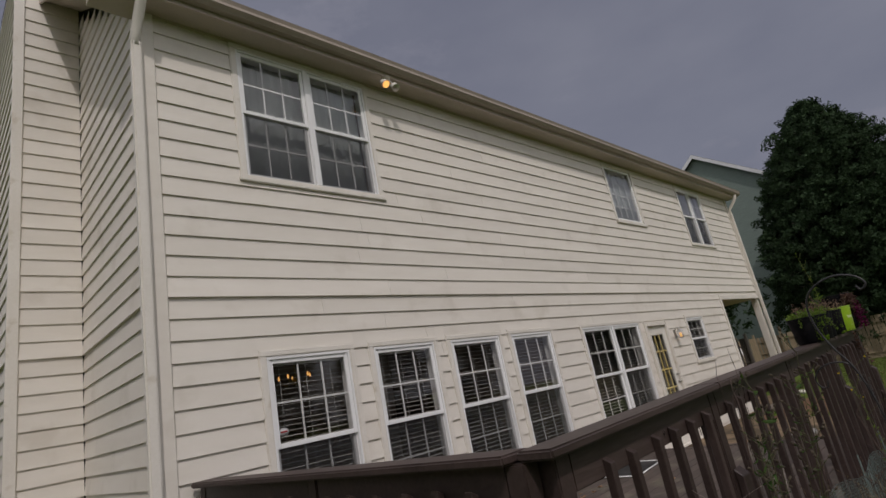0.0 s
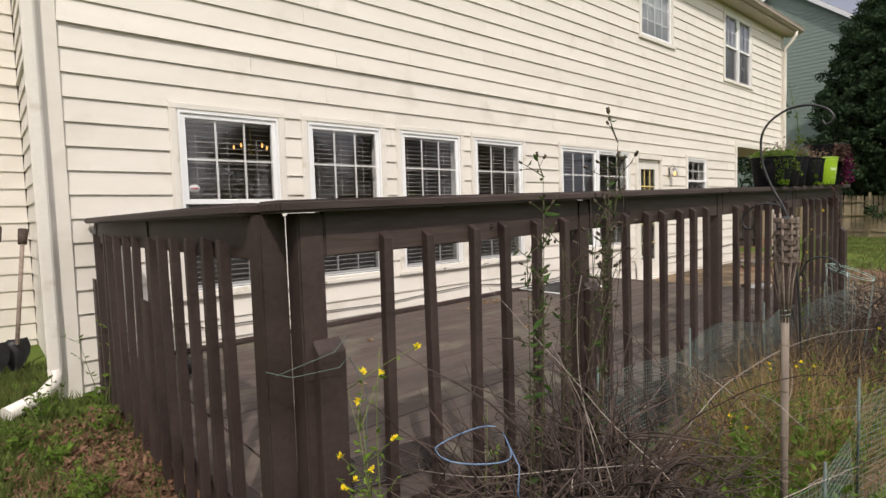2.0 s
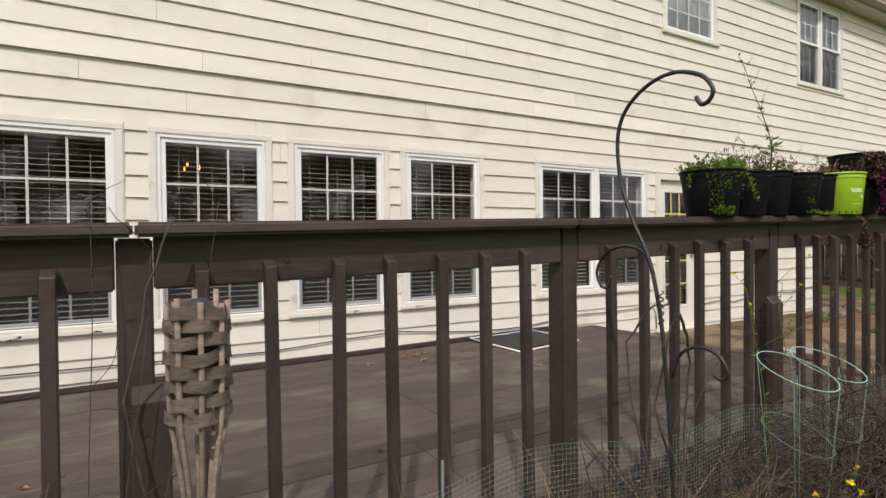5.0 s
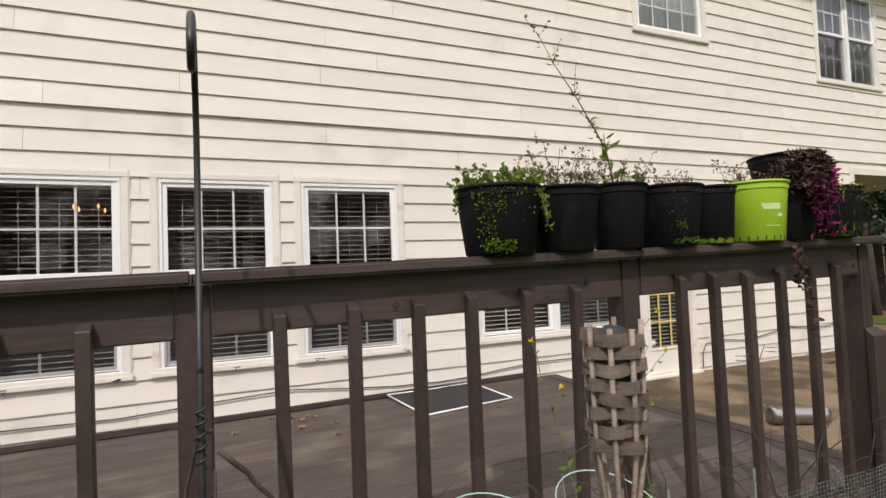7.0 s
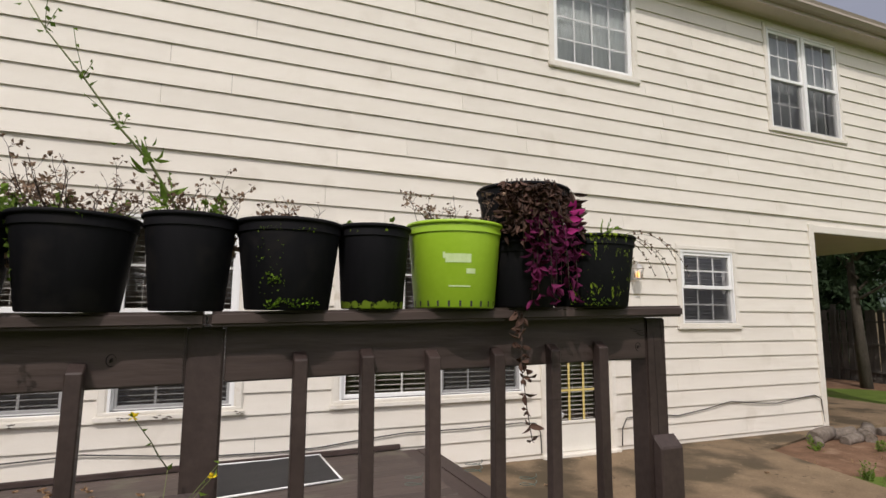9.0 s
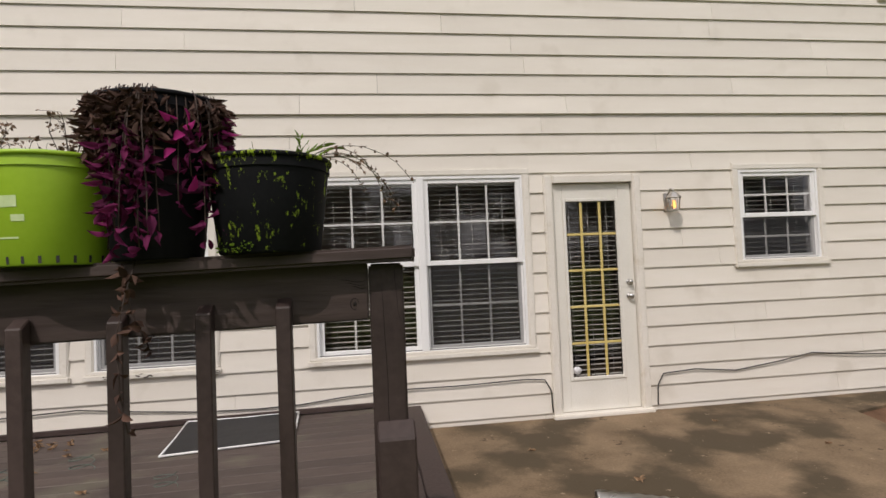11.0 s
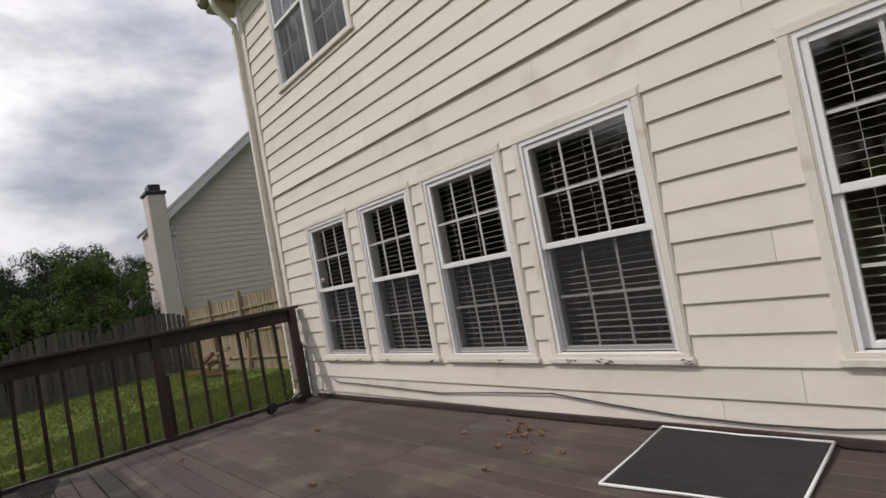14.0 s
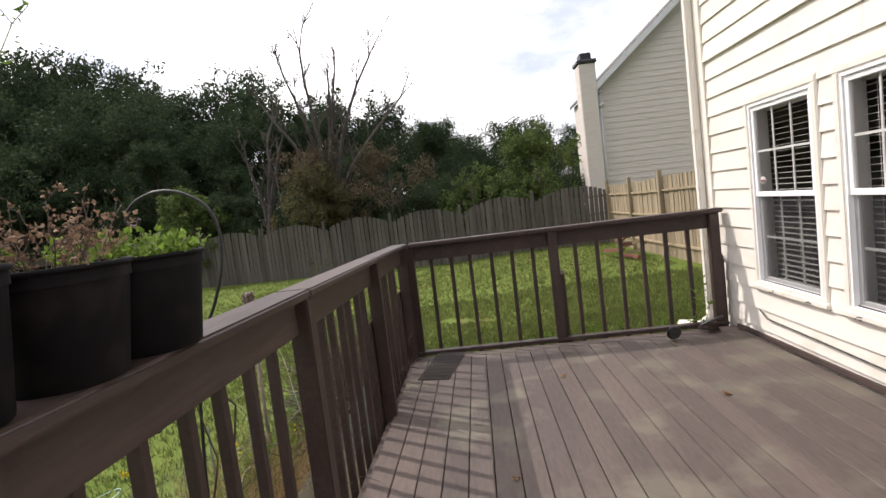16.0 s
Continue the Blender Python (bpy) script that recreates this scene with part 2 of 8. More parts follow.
def box(bm, x0, x1, y0, y1, z0, z1):
    v = [bm.verts.new((x, y, z)) for z in (z0, z1) for x, y in ((x0, y0), (x1, y0), (x1, y1), (x0, y1))]
    for f in ((3, 2, 1, 0), (4, 5, 6, 7), (0, 1, 5, 4), (1, 2, 6, 5), (2, 3, 7, 6), (3, 0, 4, 7)):
        bm.faces.new([v[i] for i in f])
    return v


def soft_box(bm, x0, x1, y0, y1, z0, z1, r=0.006, seg=2):
    t = bmesh.new()
    box(t, x0, x1, y0, y1, z0, z1)
    bmesh.ops.bevel(t, geom=t.edges[:], offset=r, segments=seg, affect="EDGES")
    pour(bm, t)


def pour(bm, t, m=None):
    """Adds the faces of t to bm and frees t."""
    at = {}
    for v in t.verts:
        at[v] = bm.verts.new(m @ v.co if m else v.co)
    for f in t.faces:
        try:
            bm.faces.new([at[v] for v in f.verts]).smooth = f.smooth
        except ValueError:
            pass
    t.free()


def tube(bm, pts, r, n=6, smooth=True, caps=True):
    """A round bar through points; r: one radius, or one for each point."""
    pts = [Vector(p) for p in pts]
    rs = r if isinstance(r, (list, tuple)) else [r] * len(pts)
    rings = []
    side = None
    for i, p in enumerate(pts):
        d = (pts[min(i + 1, len(pts) - 1)] - pts[max(i - 1, 0)]).normalized()
        if side is None or abs(side.dot(d)) > 0.95:
            side = d.orthogonal().normalized()
        side = (side - d * side.dot(d)).normalized()
        up = d.cross(side)
        rings.append([bm.verts.new(p + (side * math.cos(2 * math.pi * k / n) + up * math.sin(2 * math.pi * k / n)) * rs[i]) for k in range(n)])
    for a, b in zip(rings, rings[1:]):
        for k in range(n):
            bm.faces.new((a[k], a[(k + 1) % n], b[(k + 1) % n], b[k])).smooth = smooth
    if caps and n > 2:
        bm.faces.new(rings[0][::-1]), bm.faces.new(rings[-1])


def lathe(bm, profile, n=24, centre=(0, 0, 0), smooth=True):
    """A turned shape: profile of (radius, height)."""
    c = Vector(centre)
    rings = [[bm.verts.new(c + Vector((r * math.cos(2 * math.pi * k / n), r * math.sin(2 * math.pi * k / n), z))) for k in range(n)] for r, z in profile]
    for a, b in zip(rings, rings[1:]):
        for k in range(n):
            bm.faces.new((a[k], a[(k + 1) % n], b[(k + 1) % n], b[k])).smooth = smooth


def mesh_of(name, bm, material):
    me = bpy.data.meshes.new(name)
    bm.normal_update()
    bm.to_mesh(me)
    bm.free()
    me.materials.append(material)
    return me


def thing(name, at=(0, 0, 0), label="", category="", group="", kind=""):
    ob = new(name)
    ob.empty_display_size = 0.1
    ob.location = at
    ORG[ob] = Vector(at)
    return tagged(ob, label, category, group, kind)


def part(name, bm, material, parent, label=""):
    """Links a bmesh in world places as one mesh object under a thing or a part."""
    o = ORG[parent]
    bmesh.ops.translate(bm, vec=-o, verts=bm.verts)
    ob = new(name, mesh_of(name, bm, material))
    ob.parent = parent
    ORG[ob] = o
    return tagged(ob, label)


def piece(name, me, parent, at=(0, 0, 0), turn=(0, 0, 0), size=(1, 1, 1)):
    """One of many alike pieces that share a mesh."""
    ob = new(name, me)
    ob.parent = parent
    ob.location = Vector(at) - ORG[parent]
    ob.rotation_euler = turn
    ob.scale = size
    return ob


def single(name, bm, material, label="", category="", group="", kind="", at=(0, 0, 0)):
    """A thing that is one mesh."""
    bmesh.ops.translate(bm, vec=-Vector(at), verts=bm.verts)
    ob = new(name, mesh_of(name, bm, material))
    ob.location = at
    ORG[ob] = Vector(at)
    return tagged(ob, label, category, group, kind)


def holed(bm, a0, a1, z0, z1, holes, put):
    """Boxes that fill a rectangle but for its holes; put(a, b, z, z') adds one."""
    xs = sorted({a0, a1, *(h[0] for h in holes), *(h[1] for h in holes)})
    zs = sorted({z0, z1, *(h[2] for h in holes), *(h[3] for h in holes)})
    for za, zb in zip(zs, zs[1:]):
        run = None
        for xa, xb in zip(xs, xs[1:]):
            open_ = any(h[0] <= xa and xb <= h[1] and h[2] <= za and zb <= h[3] for h in holes)
            if open_ and run is not None:
                put(run, xa, za, zb)
                run = None
            elif not open_ and run is None:
                run = xa
        if run is not None:
            put(run, xs[-1], za, zb)


def rnd(a, b):
    return random.uniform(a, b)

# ---- ground ----
def smooth(a, b, x):
    u = min(max((x - a) / (b - a), 0), 1)
    return u * u * (3 - 2 * u)


def gz(x, y):
    """The height of the ground."""
    h = -0.10 - 0.16 * smooth(0.6, 3.6, -y) - 0.12 * smooth(2.5, 12, -x) - 0.15 * smooth(9, 22, x)
    far = max(abs(x) - 40, abs(y) - 40, 0)
    return h + 0.03 * noise.noise((x * 0.7, y * 0.7, 0)) * (1 - smooth(0, 30, far))


GROUND = mat("lawn_soil", (0.068, 0.105, 0.018), (0.125, 0.165, 0.036), 2.2, 0.95, 0.5, 60, spec=0.08, stain=((0.13, 0.105, 0.045), 0.9, 0.31))
xs = sorted({*np.arange(-16, 30.01, 0.5).round(3), *(-600, -300, -150, -90, -60, -45, -35, -28, -22, -19, 33, 38, 45, 60, 90, 150, 300, 600)})
ys = sorted({*np.arange(-14, 8.01, 0.5).round(3), *(-600, -300, -150, -90, -60, -45, -35, -28, -22, -18, 11, 15, 20, 30, 45, 60, 90, 150, 300, 600)})
bm = bm_new()
grid = [[bm.verts.new((x, y, gz(x, y))) for y in ys] for x in xs]
for i in range(len(xs) - 1):
    for j in range(len(ys) - 1):
        bm.faces.new((grid[i][j], grid[i + 1][j], grid[i + 1][j + 1], grid[i][j + 1])).smooth = True
ground = single("ground", bm, GROUND, "uneven lawn with bare red soil patches", "ground", kind="structure")

SOIL = mat("red_soil", (0.10, 0.055, 0.032), (0.20, 0.118, 0.075), 5, 0.95, 0.6, 60, spec=0.15, stain=((0.25, 0.165, 0.11), 4, 0.36))


def patch(name, cx, cy, rx, ry, material, label, category, lift=0.012):
    """An irregular low sheet that hugs the ground."""
    bm = bm_new()
    rings = []
    for r in (0.0, 0.35, 0.7, 0.9, 1.0):
        row = []
        for k in range(40):
            a = 2 * math.pi * k / 40
            q = r * (1 + 0.22 * noise.noise((math.cos(a) * 1.7 + cx, math.sin(a) * 1.7 + cy, 3)))
            x, y = cx + rx * q * math.cos(a), cy + ry * q * math.sin(a)
            row.append(bm.verts.new((x, y, gz(x, y) + lift * (1 - r ** 3) + (0.02 * abs(noise.noise((x * 4, y * 4, 1))) if r < 1 else -0.05))))
        rings.append(row)
    for a, b in zip(rings, rings[1:]):
        for k in range(40):
            bm.faces.new((a[k], a[(k + 1) % 40], b[(k + 1) % 40], b[k])).smooth = True
    bmesh.ops.remove_doubles(bm, verts=bm.verts, dist=0.0005)
    return single(name, bm, material, label, category, kind="structure")


patch("soil_bed", 11.5, -0.95, 2.1, 0.85, SOIL, "bare red soil strip along the patio", "soil")
patch("soil_bed", 11.6, -2.6, 1.5, 0.8, SOIL, "bare red soil worn into the lawn", "soil")
patch("mulch_bed", -0.75, -2.2, 0.55, 1.7, SOIL, "dry leaf litter and soil beside the deck", "soil")
patch("soil_bed", 15.5, 6.4, 4.6, 3.0, SOIL, "bare shaded soil behind the porch", "soil")
patch("soil_bed", 20.5, 4.3, 4.5, 3.0, SOIL, "bare shaded soil beyond the porch", "soil", 0.03)
patch("garden_bed", 2.6, -3.85, 3.3, 0.55, SOIL, "overgrown planting bed along the railing", "soil", 0.03)

# ---- patio ----
bm = bm_new()
patio_rows = [(6.12, -0.02), (6.12, -3.6), (8.6, -3.6), (9.5, -2.1), (9.9, -0.55), (11.5, -0.12), (14.6, -0.1), (14.6, 0.0), (14.6, 3.5), (11.7, 3.5), (11.7, -0.02)]
top = [bm.verts.new((x, y, -0.075)) for x, y in patio_rows]
low = [bm.verts.new((x, y, -0.32)) for x, y in patio_rows]
bm.faces.new(top)
for k in range(len(top)):
    bm.faces.new((top[k - 1], low[k - 1], low[k], top[k]))
bmesh.ops.recalc_face_normals(bm, faces=bm.faces)
single("patio", bm, CONCRETE, "stained tan concrete patio slab beside the deck", "patio", kind="structure")

# ---- house ----
HX0, HX1, EAVE = -0.83, 14.6, 5.46
LINES = [round(2.70 - 0.1815 * k, 4) for k in range(16, 0, -1)] + [round(2.70 + 0.1845 * k, 4) for k in range(0, 15)] + [EAVE]
W_LOW, W_TOP = 0.532, 2.2
LOWER = [(0.0, 1.019), (1.182, 2.179), (2.311, 3.34), (3.456, 4.5)]
W5 = (5.222, 7.227)
DOOR = (7.353, 8.287, -0.09, 2.126)
SMALL = (9.232, 10.22, 1.212, 2.209)
U1, U2, U3 = (0.002, 1.758, 3.856, 5.44), (7.528, 8.783, 4.117, 5.42), (10.979, 12.562, 3.851, 5.40)
REC = (11.692, 14.25, -0.2, 2.52)
OPEN = [(a, b, W_LOW, W_TOP) for a, b in LOWER] + [(*W5, W_LOW, W_TOP), DOOR, SMALL, U1, U2, U3]
inner = [(a + 0.07, b - 0.07, c + 0.07, d - 0.07) for a, b, c, d in OPEN]
inner[5] = (DOOR[0] + 0.06, DOOR[1] - 0.06, -0.2, DOOR[3] - 0.06)

bm = bm_new()
holed(bm, HX0 + 0.02, HX1 - 0.02, -0.2, EAVE, inner + [(REC[0], HX1 - 0.02, -0.2, 2.52)], lambda a, b, c, d: box(bm, a, b, 0.0, 0.14, c, d))
wall_south = single("wall_south", bm, SHEATH, "long cream lap-sided rear wall of a two-storey house", "wall", kind="structure")


def siding(parent, along, at, out, a0, a1, holes, seed, zmin=-0.13, lines=LINES):
    """Lapped boards over a wall: along x or y, on the plane at, facing out (-1 or 1)."""
    rg = random.Random(seed)
    for row, (zb, zt) in enumerate(zip(lines, lines[1:])):
        if zt <= zmin + 0.02:
            continue
        cuts = [a0, a1]
        c = a0 + rg.uniform(0.8, 3.6)
        while c < a1 - 0.4:
            cuts.append(c)
            c += rg.uniform(2.4, 3.66)
        near = [h for h in holes if h[2] < zt - 0.004 and h[3] > zb + 0.004]
        edges = sorted({*cuts, *(min(max(v, a0), a1) for h in near for v in h[:2])})
        sag = 0.012 if abs(zb - 2.70) < 0.01 else 0.0
        for p, q in zip(edges, edges[1:]):
            if q - p < 0.004:
                continue
            lo, hi = zb, zt
            for h in near:
                if h[0] < (p + q) / 2 < h[1]:
                    if h[2] <= lo + 0.004 and h[3] >= hi - 0.004:
                        lo = hi
                    elif h[3] < hi and h[2] <= lo + 0.004:
                        lo = max(lo, h[3])
                    elif h[2] > lo:
                        hi = min(hi, h[2])
                    else:
                        lo = max(lo, h[3])
            if hi - lo < 0.01:
                continue
            deep = lambda z: 0.003 + (0.0175 + sag) * (zt - z) / (zt - zb)
            drop = (0.008 if lo == zb else 0.0)
            p2, q2 = p + (0.0012 if p in cuts else 0), q - (0.0012 if q in cuts else 0)
            bm = bm_new()
            v = []
            for z, d in ((lo - drop, 0.0), (lo - drop, deep(lo)), (hi, deep(hi)), (hi, 0.0)):
                for s in (p2, q2):
                    w = at + out * (d + 0.001)
                    v.append(bm.verts.new((s, w, z) if along == "x" else (w, s, z)))
            for f in ((0, 1, 3, 2), (2, 3, 5, 4), (4, 5, 7, 6), (6, 7, 1, 0), (0, 2, 4, 6), (1, 7, 5, 3)):
                bm.faces.new([v[i] for i in f])
            bmesh.ops.recalc_face_normals(bm, faces=bm.faces)
            part("siding_board", bm, SIDING, parent)


# side walls, chimney chase, rear and inner walls
bm = bm_new()
box(bm, HX0 + 0.02, HX0 + 0.16, 0.14, 9.0, -0.2, EAVE)
wall_west = single("wall_west", bm, SHEATH, "cream lap-sided end wall of the house", "wall", kind="structure")
bm = bm_new()
box(bm, -1.47, HX0 + 0.02, 2.47, 4.3, -0.2, 8.2)
wall_chase = single("wall_chase", bm, SHEATH, "cream lap-sided chimney chase on the end wall", "wall", kind="structure")
bm = bm_new()
box(bm, HX0, REC[0], 8.86, 9.0, -0.2, EAVE)
single("wall_north", bm, SIDING, "plain cream wall closing the house", "wall", kind="structure")
bm = bm_new()
box(bm, REC[0] - 0.14, REC[0], 0.14, 9.0, -0.2, 2.52)
wall_recess = single("wall_recess", bm, SIDING, "cream wall inside the open porch corner", "wall", kind="structure")
bm = bm_new()
box(bm, HX1 - 0.16, HX1 - 0.02, 0.14, 9.0, 2.52, EAVE)
single("wall_east", bm, SIDING, "cream upper end wall over the porch", "wall", kind="structure")
bm = bm_new()
box(bm, REC[0], HX1, 0.02, 9.0, 2.50, 2.62)
single("ceiling", bm, SOFFIT, "painted porch ceiling under the upper floor", "ceiling", kind="structure")
for px, py in ((14.47, 0.0), (14.47, 8.6)):
    bm = bm_new()
    soft_box(bm, px, px + 0.16, py, py + 0.16, -0.15, 2.52, 0.01)
    single("porch_post", bm, TRIM, "slim painted corner post holding the upper floor", "post", kind="structure")

# inside rooms
bm = bm_new()
box(bm, HX0 + 0.2, 11.45, 4.2, 4.3, 0.0, 2.75)
box(bm, 4.75, 4.85, 0.16, 4.2, 0.0, 2.75)
single("room_wall", bm, ROOMWALL, "dim painted wall inside the house", "wall", kind="structure")
bm = bm_new()
box(bm, HX0 + 0.2, 11.45, 0.16, 4.3, -0.05, 0.12)
box(bm, HX0 + 0.2, HX1 - 0.2, 0.16, 4.3, 2.78, 2.95)
single("room_floor", bm, ROOMFLOOR, "dark floors inside the house", "floor", kind="structure")
bm = bm_new()
box(bm, HX0 + 0.2, HX1 - 0.2, 4.2, 4.3, 2.95, EAVE)
box(bm, 3.4, 3.5, 0.16, 4.2, 2.95, EAVE)
box(bm, 10.0, 10.1, 0.16, 4.2, 2.95, EAVE)
single("room_wall", bm, ROOMWALL, "dim painted upper-floor wall inside the house", "wall", kind="structure")
bm = bm_new()
box(bm, HX0 + 0.02, HX1 - 0.02, 0.16, 8.86, EAVE - 0.02, EAVE + 0.08)
single("ceiling", bm, ROOMWALL, "plain upper-floor ceiling", "ceiling", kind="structure")

# corner boards
for i, (x0, x1, y0, y1, z1) in enumerate(((HX0 - 0.02, HX0 + 0.11, -0.035, 0.0, EAVE), (HX0 - 0.035, HX0 - 0.012, -0.035, 0.10, EAVE), (HX1 - 0.1, HX1 + 0.02, -0.035, 0.0, EAVE), (-1.505, -1.40, 2.43, 2.47, 8.2), (REC[0] - 0.1, REC[0], -0.035, 0.0, 2.612))):
    bm = bm_new()
    soft_box(bm, x0, x1, y0, y1, 2.50 if i == 2 else -0.14, z1, 0.004, 1)
    single("trim", bm, SIDING if i < 2 else TRIM, "painted corner board on the house", "trim", kind="structure")
bm = bm_new()
soft_box(bm, REC[0], HX1 + 0.02, -0.03, 0.0, 2.50, 2.60, 0.004, 1)
single("trim", bm, TRIM, "painted head board over the porch opening", "trim", kind="structure")

# roof, soffit and gutter
roof = thing("roof", (0, 0, EAVE), "dark asphalt shingle gable roof with boxed eaves", "roof", kind="structure")
bm = bm_new()
OH = 0.27
for y0, y1 in ((-OH - 0.02, 4.5), (9.48, 4.5)):
    v = [bm.verts.new(p) for p in ((HX0 - 0.4, y0, EAVE + 0.12), (HX1 + 0.3, y0, EAVE + 0.12), (HX1 + 0.3, y1, 8.6), (HX0 - 0.4, y1, 8.6))]
    w = [bm.verts.new(u.co + Vector((0, 0, 0.06))) for u in v]
    for f in ((v[0], v[1], v[2], v[3]), (w[3], w[2], w[1], w[0]), (v[0], w[0], w[1], v[1]), (v[1], w[1], w[2], v[2]), (v[2], w[2], w[3], v[3]), (v[3], w[3], w[0], v[0])):
        bm.faces.new(f)
for x0 in (HX0, HX1 - 0.14):
    bg = bm_new()
    t = [bg.verts.new((x, y, z)) for x in (x0 + 0.02, x0 + 0.12) for y, z in ((0, EAVE), (9, EAVE), (4.5, 8.52))]
    for f in ((0, 2, 1), (3, 4, 5), (0, 1, 4, 3), (1, 2, 5, 4), (2, 0, 3, 5)):
        bg.faces.new([t[i] for i in f])
    bmesh.ops.recalc_face_normals(bg, faces=bg.faces)
    part("gable", bg, SIDING, roof)
bmesh.ops.recalc_face_normals(bm, faces=bm.faces)
part("shingles", bm, ROOF, roof)
bm = bm_new()
for x0, x1 in ((HX0 - 0.4, HX0 + 0.02), (HX1 - 0.02, HX1 + 0.3)):
    v = [bm.verts.new((x, y, z - d)) for d in (0.004, 0.02) for x, y, z in ((x0, -OH, EAVE + 0.132), (x1, -OH, EAVE + 0.132), (x1, 4.5, 8.6), (x0, 4.5, 8.6))]
    for f in ((0, 1, 2, 3), (7, 6, 5, 4), (0, 4, 5, 1), (1, 5, 6, 2), (2, 6, 7, 3), (3, 7, 4, 0)):
        bm.faces.new([v[i] for i in f])
bmesh.ops.recalc_face_normals(bm, faces=bm.faces)
part("rake_soffit", bm, SOFFIT, roof)
bm = bm_new()
for x0 in (HX0 - 0.425, HX1 + 0.3):
    v = [bm.verts.new((x, y, z + d)) for x in (x0, x0 + 0.025) for y, z, d in ((-OH - 0.02, EAVE + 0.12, -0.08), (4.5, 8.6, -0.08), (4.5, 8.6, 0.07), (-OH - 0.02, EAVE + 0.12, 0.07))]
    for f in ((0, 1, 2, 3), (7, 6, 5, 4), (0, 4, 5, 1), (1, 5, 6, 2), (2, 6, 7, 3), (3, 7, 4, 0)):
        bm.faces.new([v[i] for i in f])
bmesh.ops.recalc_face_normals(bm, faces=bm.faces)
part("barge_board", bm, SOFFIT, roof)
bm = bm_new()
soft_box(bm, HX0 - 0.4, HX0 - 0.03, -OH, 0.1, EAVE - 0.03, EAVE + 0.11, 0.006, 1)
part("eave_return", bm, SOFFIT, roof)
bm = bm_new()
box(bm, HX0 - 0.4, HX1 + 0.3, -OH, 0.0, EAVE, EAVE + 0.012)
part("soffit", bm, SOFFIT, roof)
bm = bm_new()
box(bm, HX0 - 0.4, HX1 + 0.3, -OH - 0.02, -OH, EAVE - 0.02, EAVE + 0.16)
part("fascia", bm, SOFFIT, roof)
bm = bm_new()
box(bm, HX0, HX1, -0.023, -0.002, EAVE - 0.022, EAVE)
part("frieze", bm, SOFFIT, roof)
bm = bm_new()
prof = [(-OH - 0.02, 0.15), (-OH - 0.02, 0.03), (-OH - 0.09, 0.03), (-OH - 0.13, 0.075), (-OH - 0.125, 0.11), (-OH - 0.14, 0.15), (-OH - 0.13, 0.15), (-OH - 0.115, 0.11), (-OH - 0.12, 0.08), (-OH - 0.085, 0.04), (-OH - 0.03, 0.04), (-OH - 0.03, 0.15)]
ends = [[bm.verts.new((x, y, EAVE + z)) for y, z in prof] for x in (HX0 - 0.4, HX1 + 0.3)]
for k in range(len(prof)):
    bm.faces.new((ends[0][k - 1], ends[0][k], ends[1][k], ends[1][k - 1]))
bm.faces.new(ends[0]), bm.faces.new(ends[1][::-1])
part("gutter", bm, GUTTER, roof, "tan metal gutter")


def downspout(x, y, label, elbow, top, flare):
    """A square-section pipe with a swan neck above and a kick-out elbow below."""
    d = thing("downspout", (x, y, 0), label, "downspout")
    bm = bm_new()
    g = gz(x, y)
    tube(bm, [(x, -OH - 0.06, top + 0.03), (x, -OH - 0.03, top - 0.1), (x, y, top - 0.34), (x, y, top - 0.45)], 0.045, 8)
    part("upper_elbow", bm, TRIM, d)
    bm = bm_new()
    soft_box(bm, x - 0.042, x + 0.042, y - 0.036, y + 0.036, g + 0.2, top - 0.4, 0.012)
    part("pipe", bm, TRIM, d)
    bm = bm_new()
    tube(bm, [(x, y, g + 0.26), (x, y, g + 0.17), (x + elbow[0] * 0.3, y + elbow[1] * 0.3, g + 0.09), (x + elbow[0], y + elbow[1], g + 0.05)], [0.046, 0.047, 0.05, flare], 8)
    part("lower_elbow", bm, TRIM, d)


downspout(HX0 - 0.06, -0.075, "cream painted metal downspout at the house corner", (-0.30, -0.22), EAVE, 0.055)
downspout(HX1 - 0.04, -0.075, "white metal downspout beside the porch corner", (0.2, -0.2), EAVE, 0.05)


# ---- windows ----
def sheet(bm, x0, x1, y, z0, z1):
    bm.faces.new([bm.verts.new(p) for p in ((x0, y, z0), (x1, y, z0), (x1, y, z1), (x0, y, z1))])


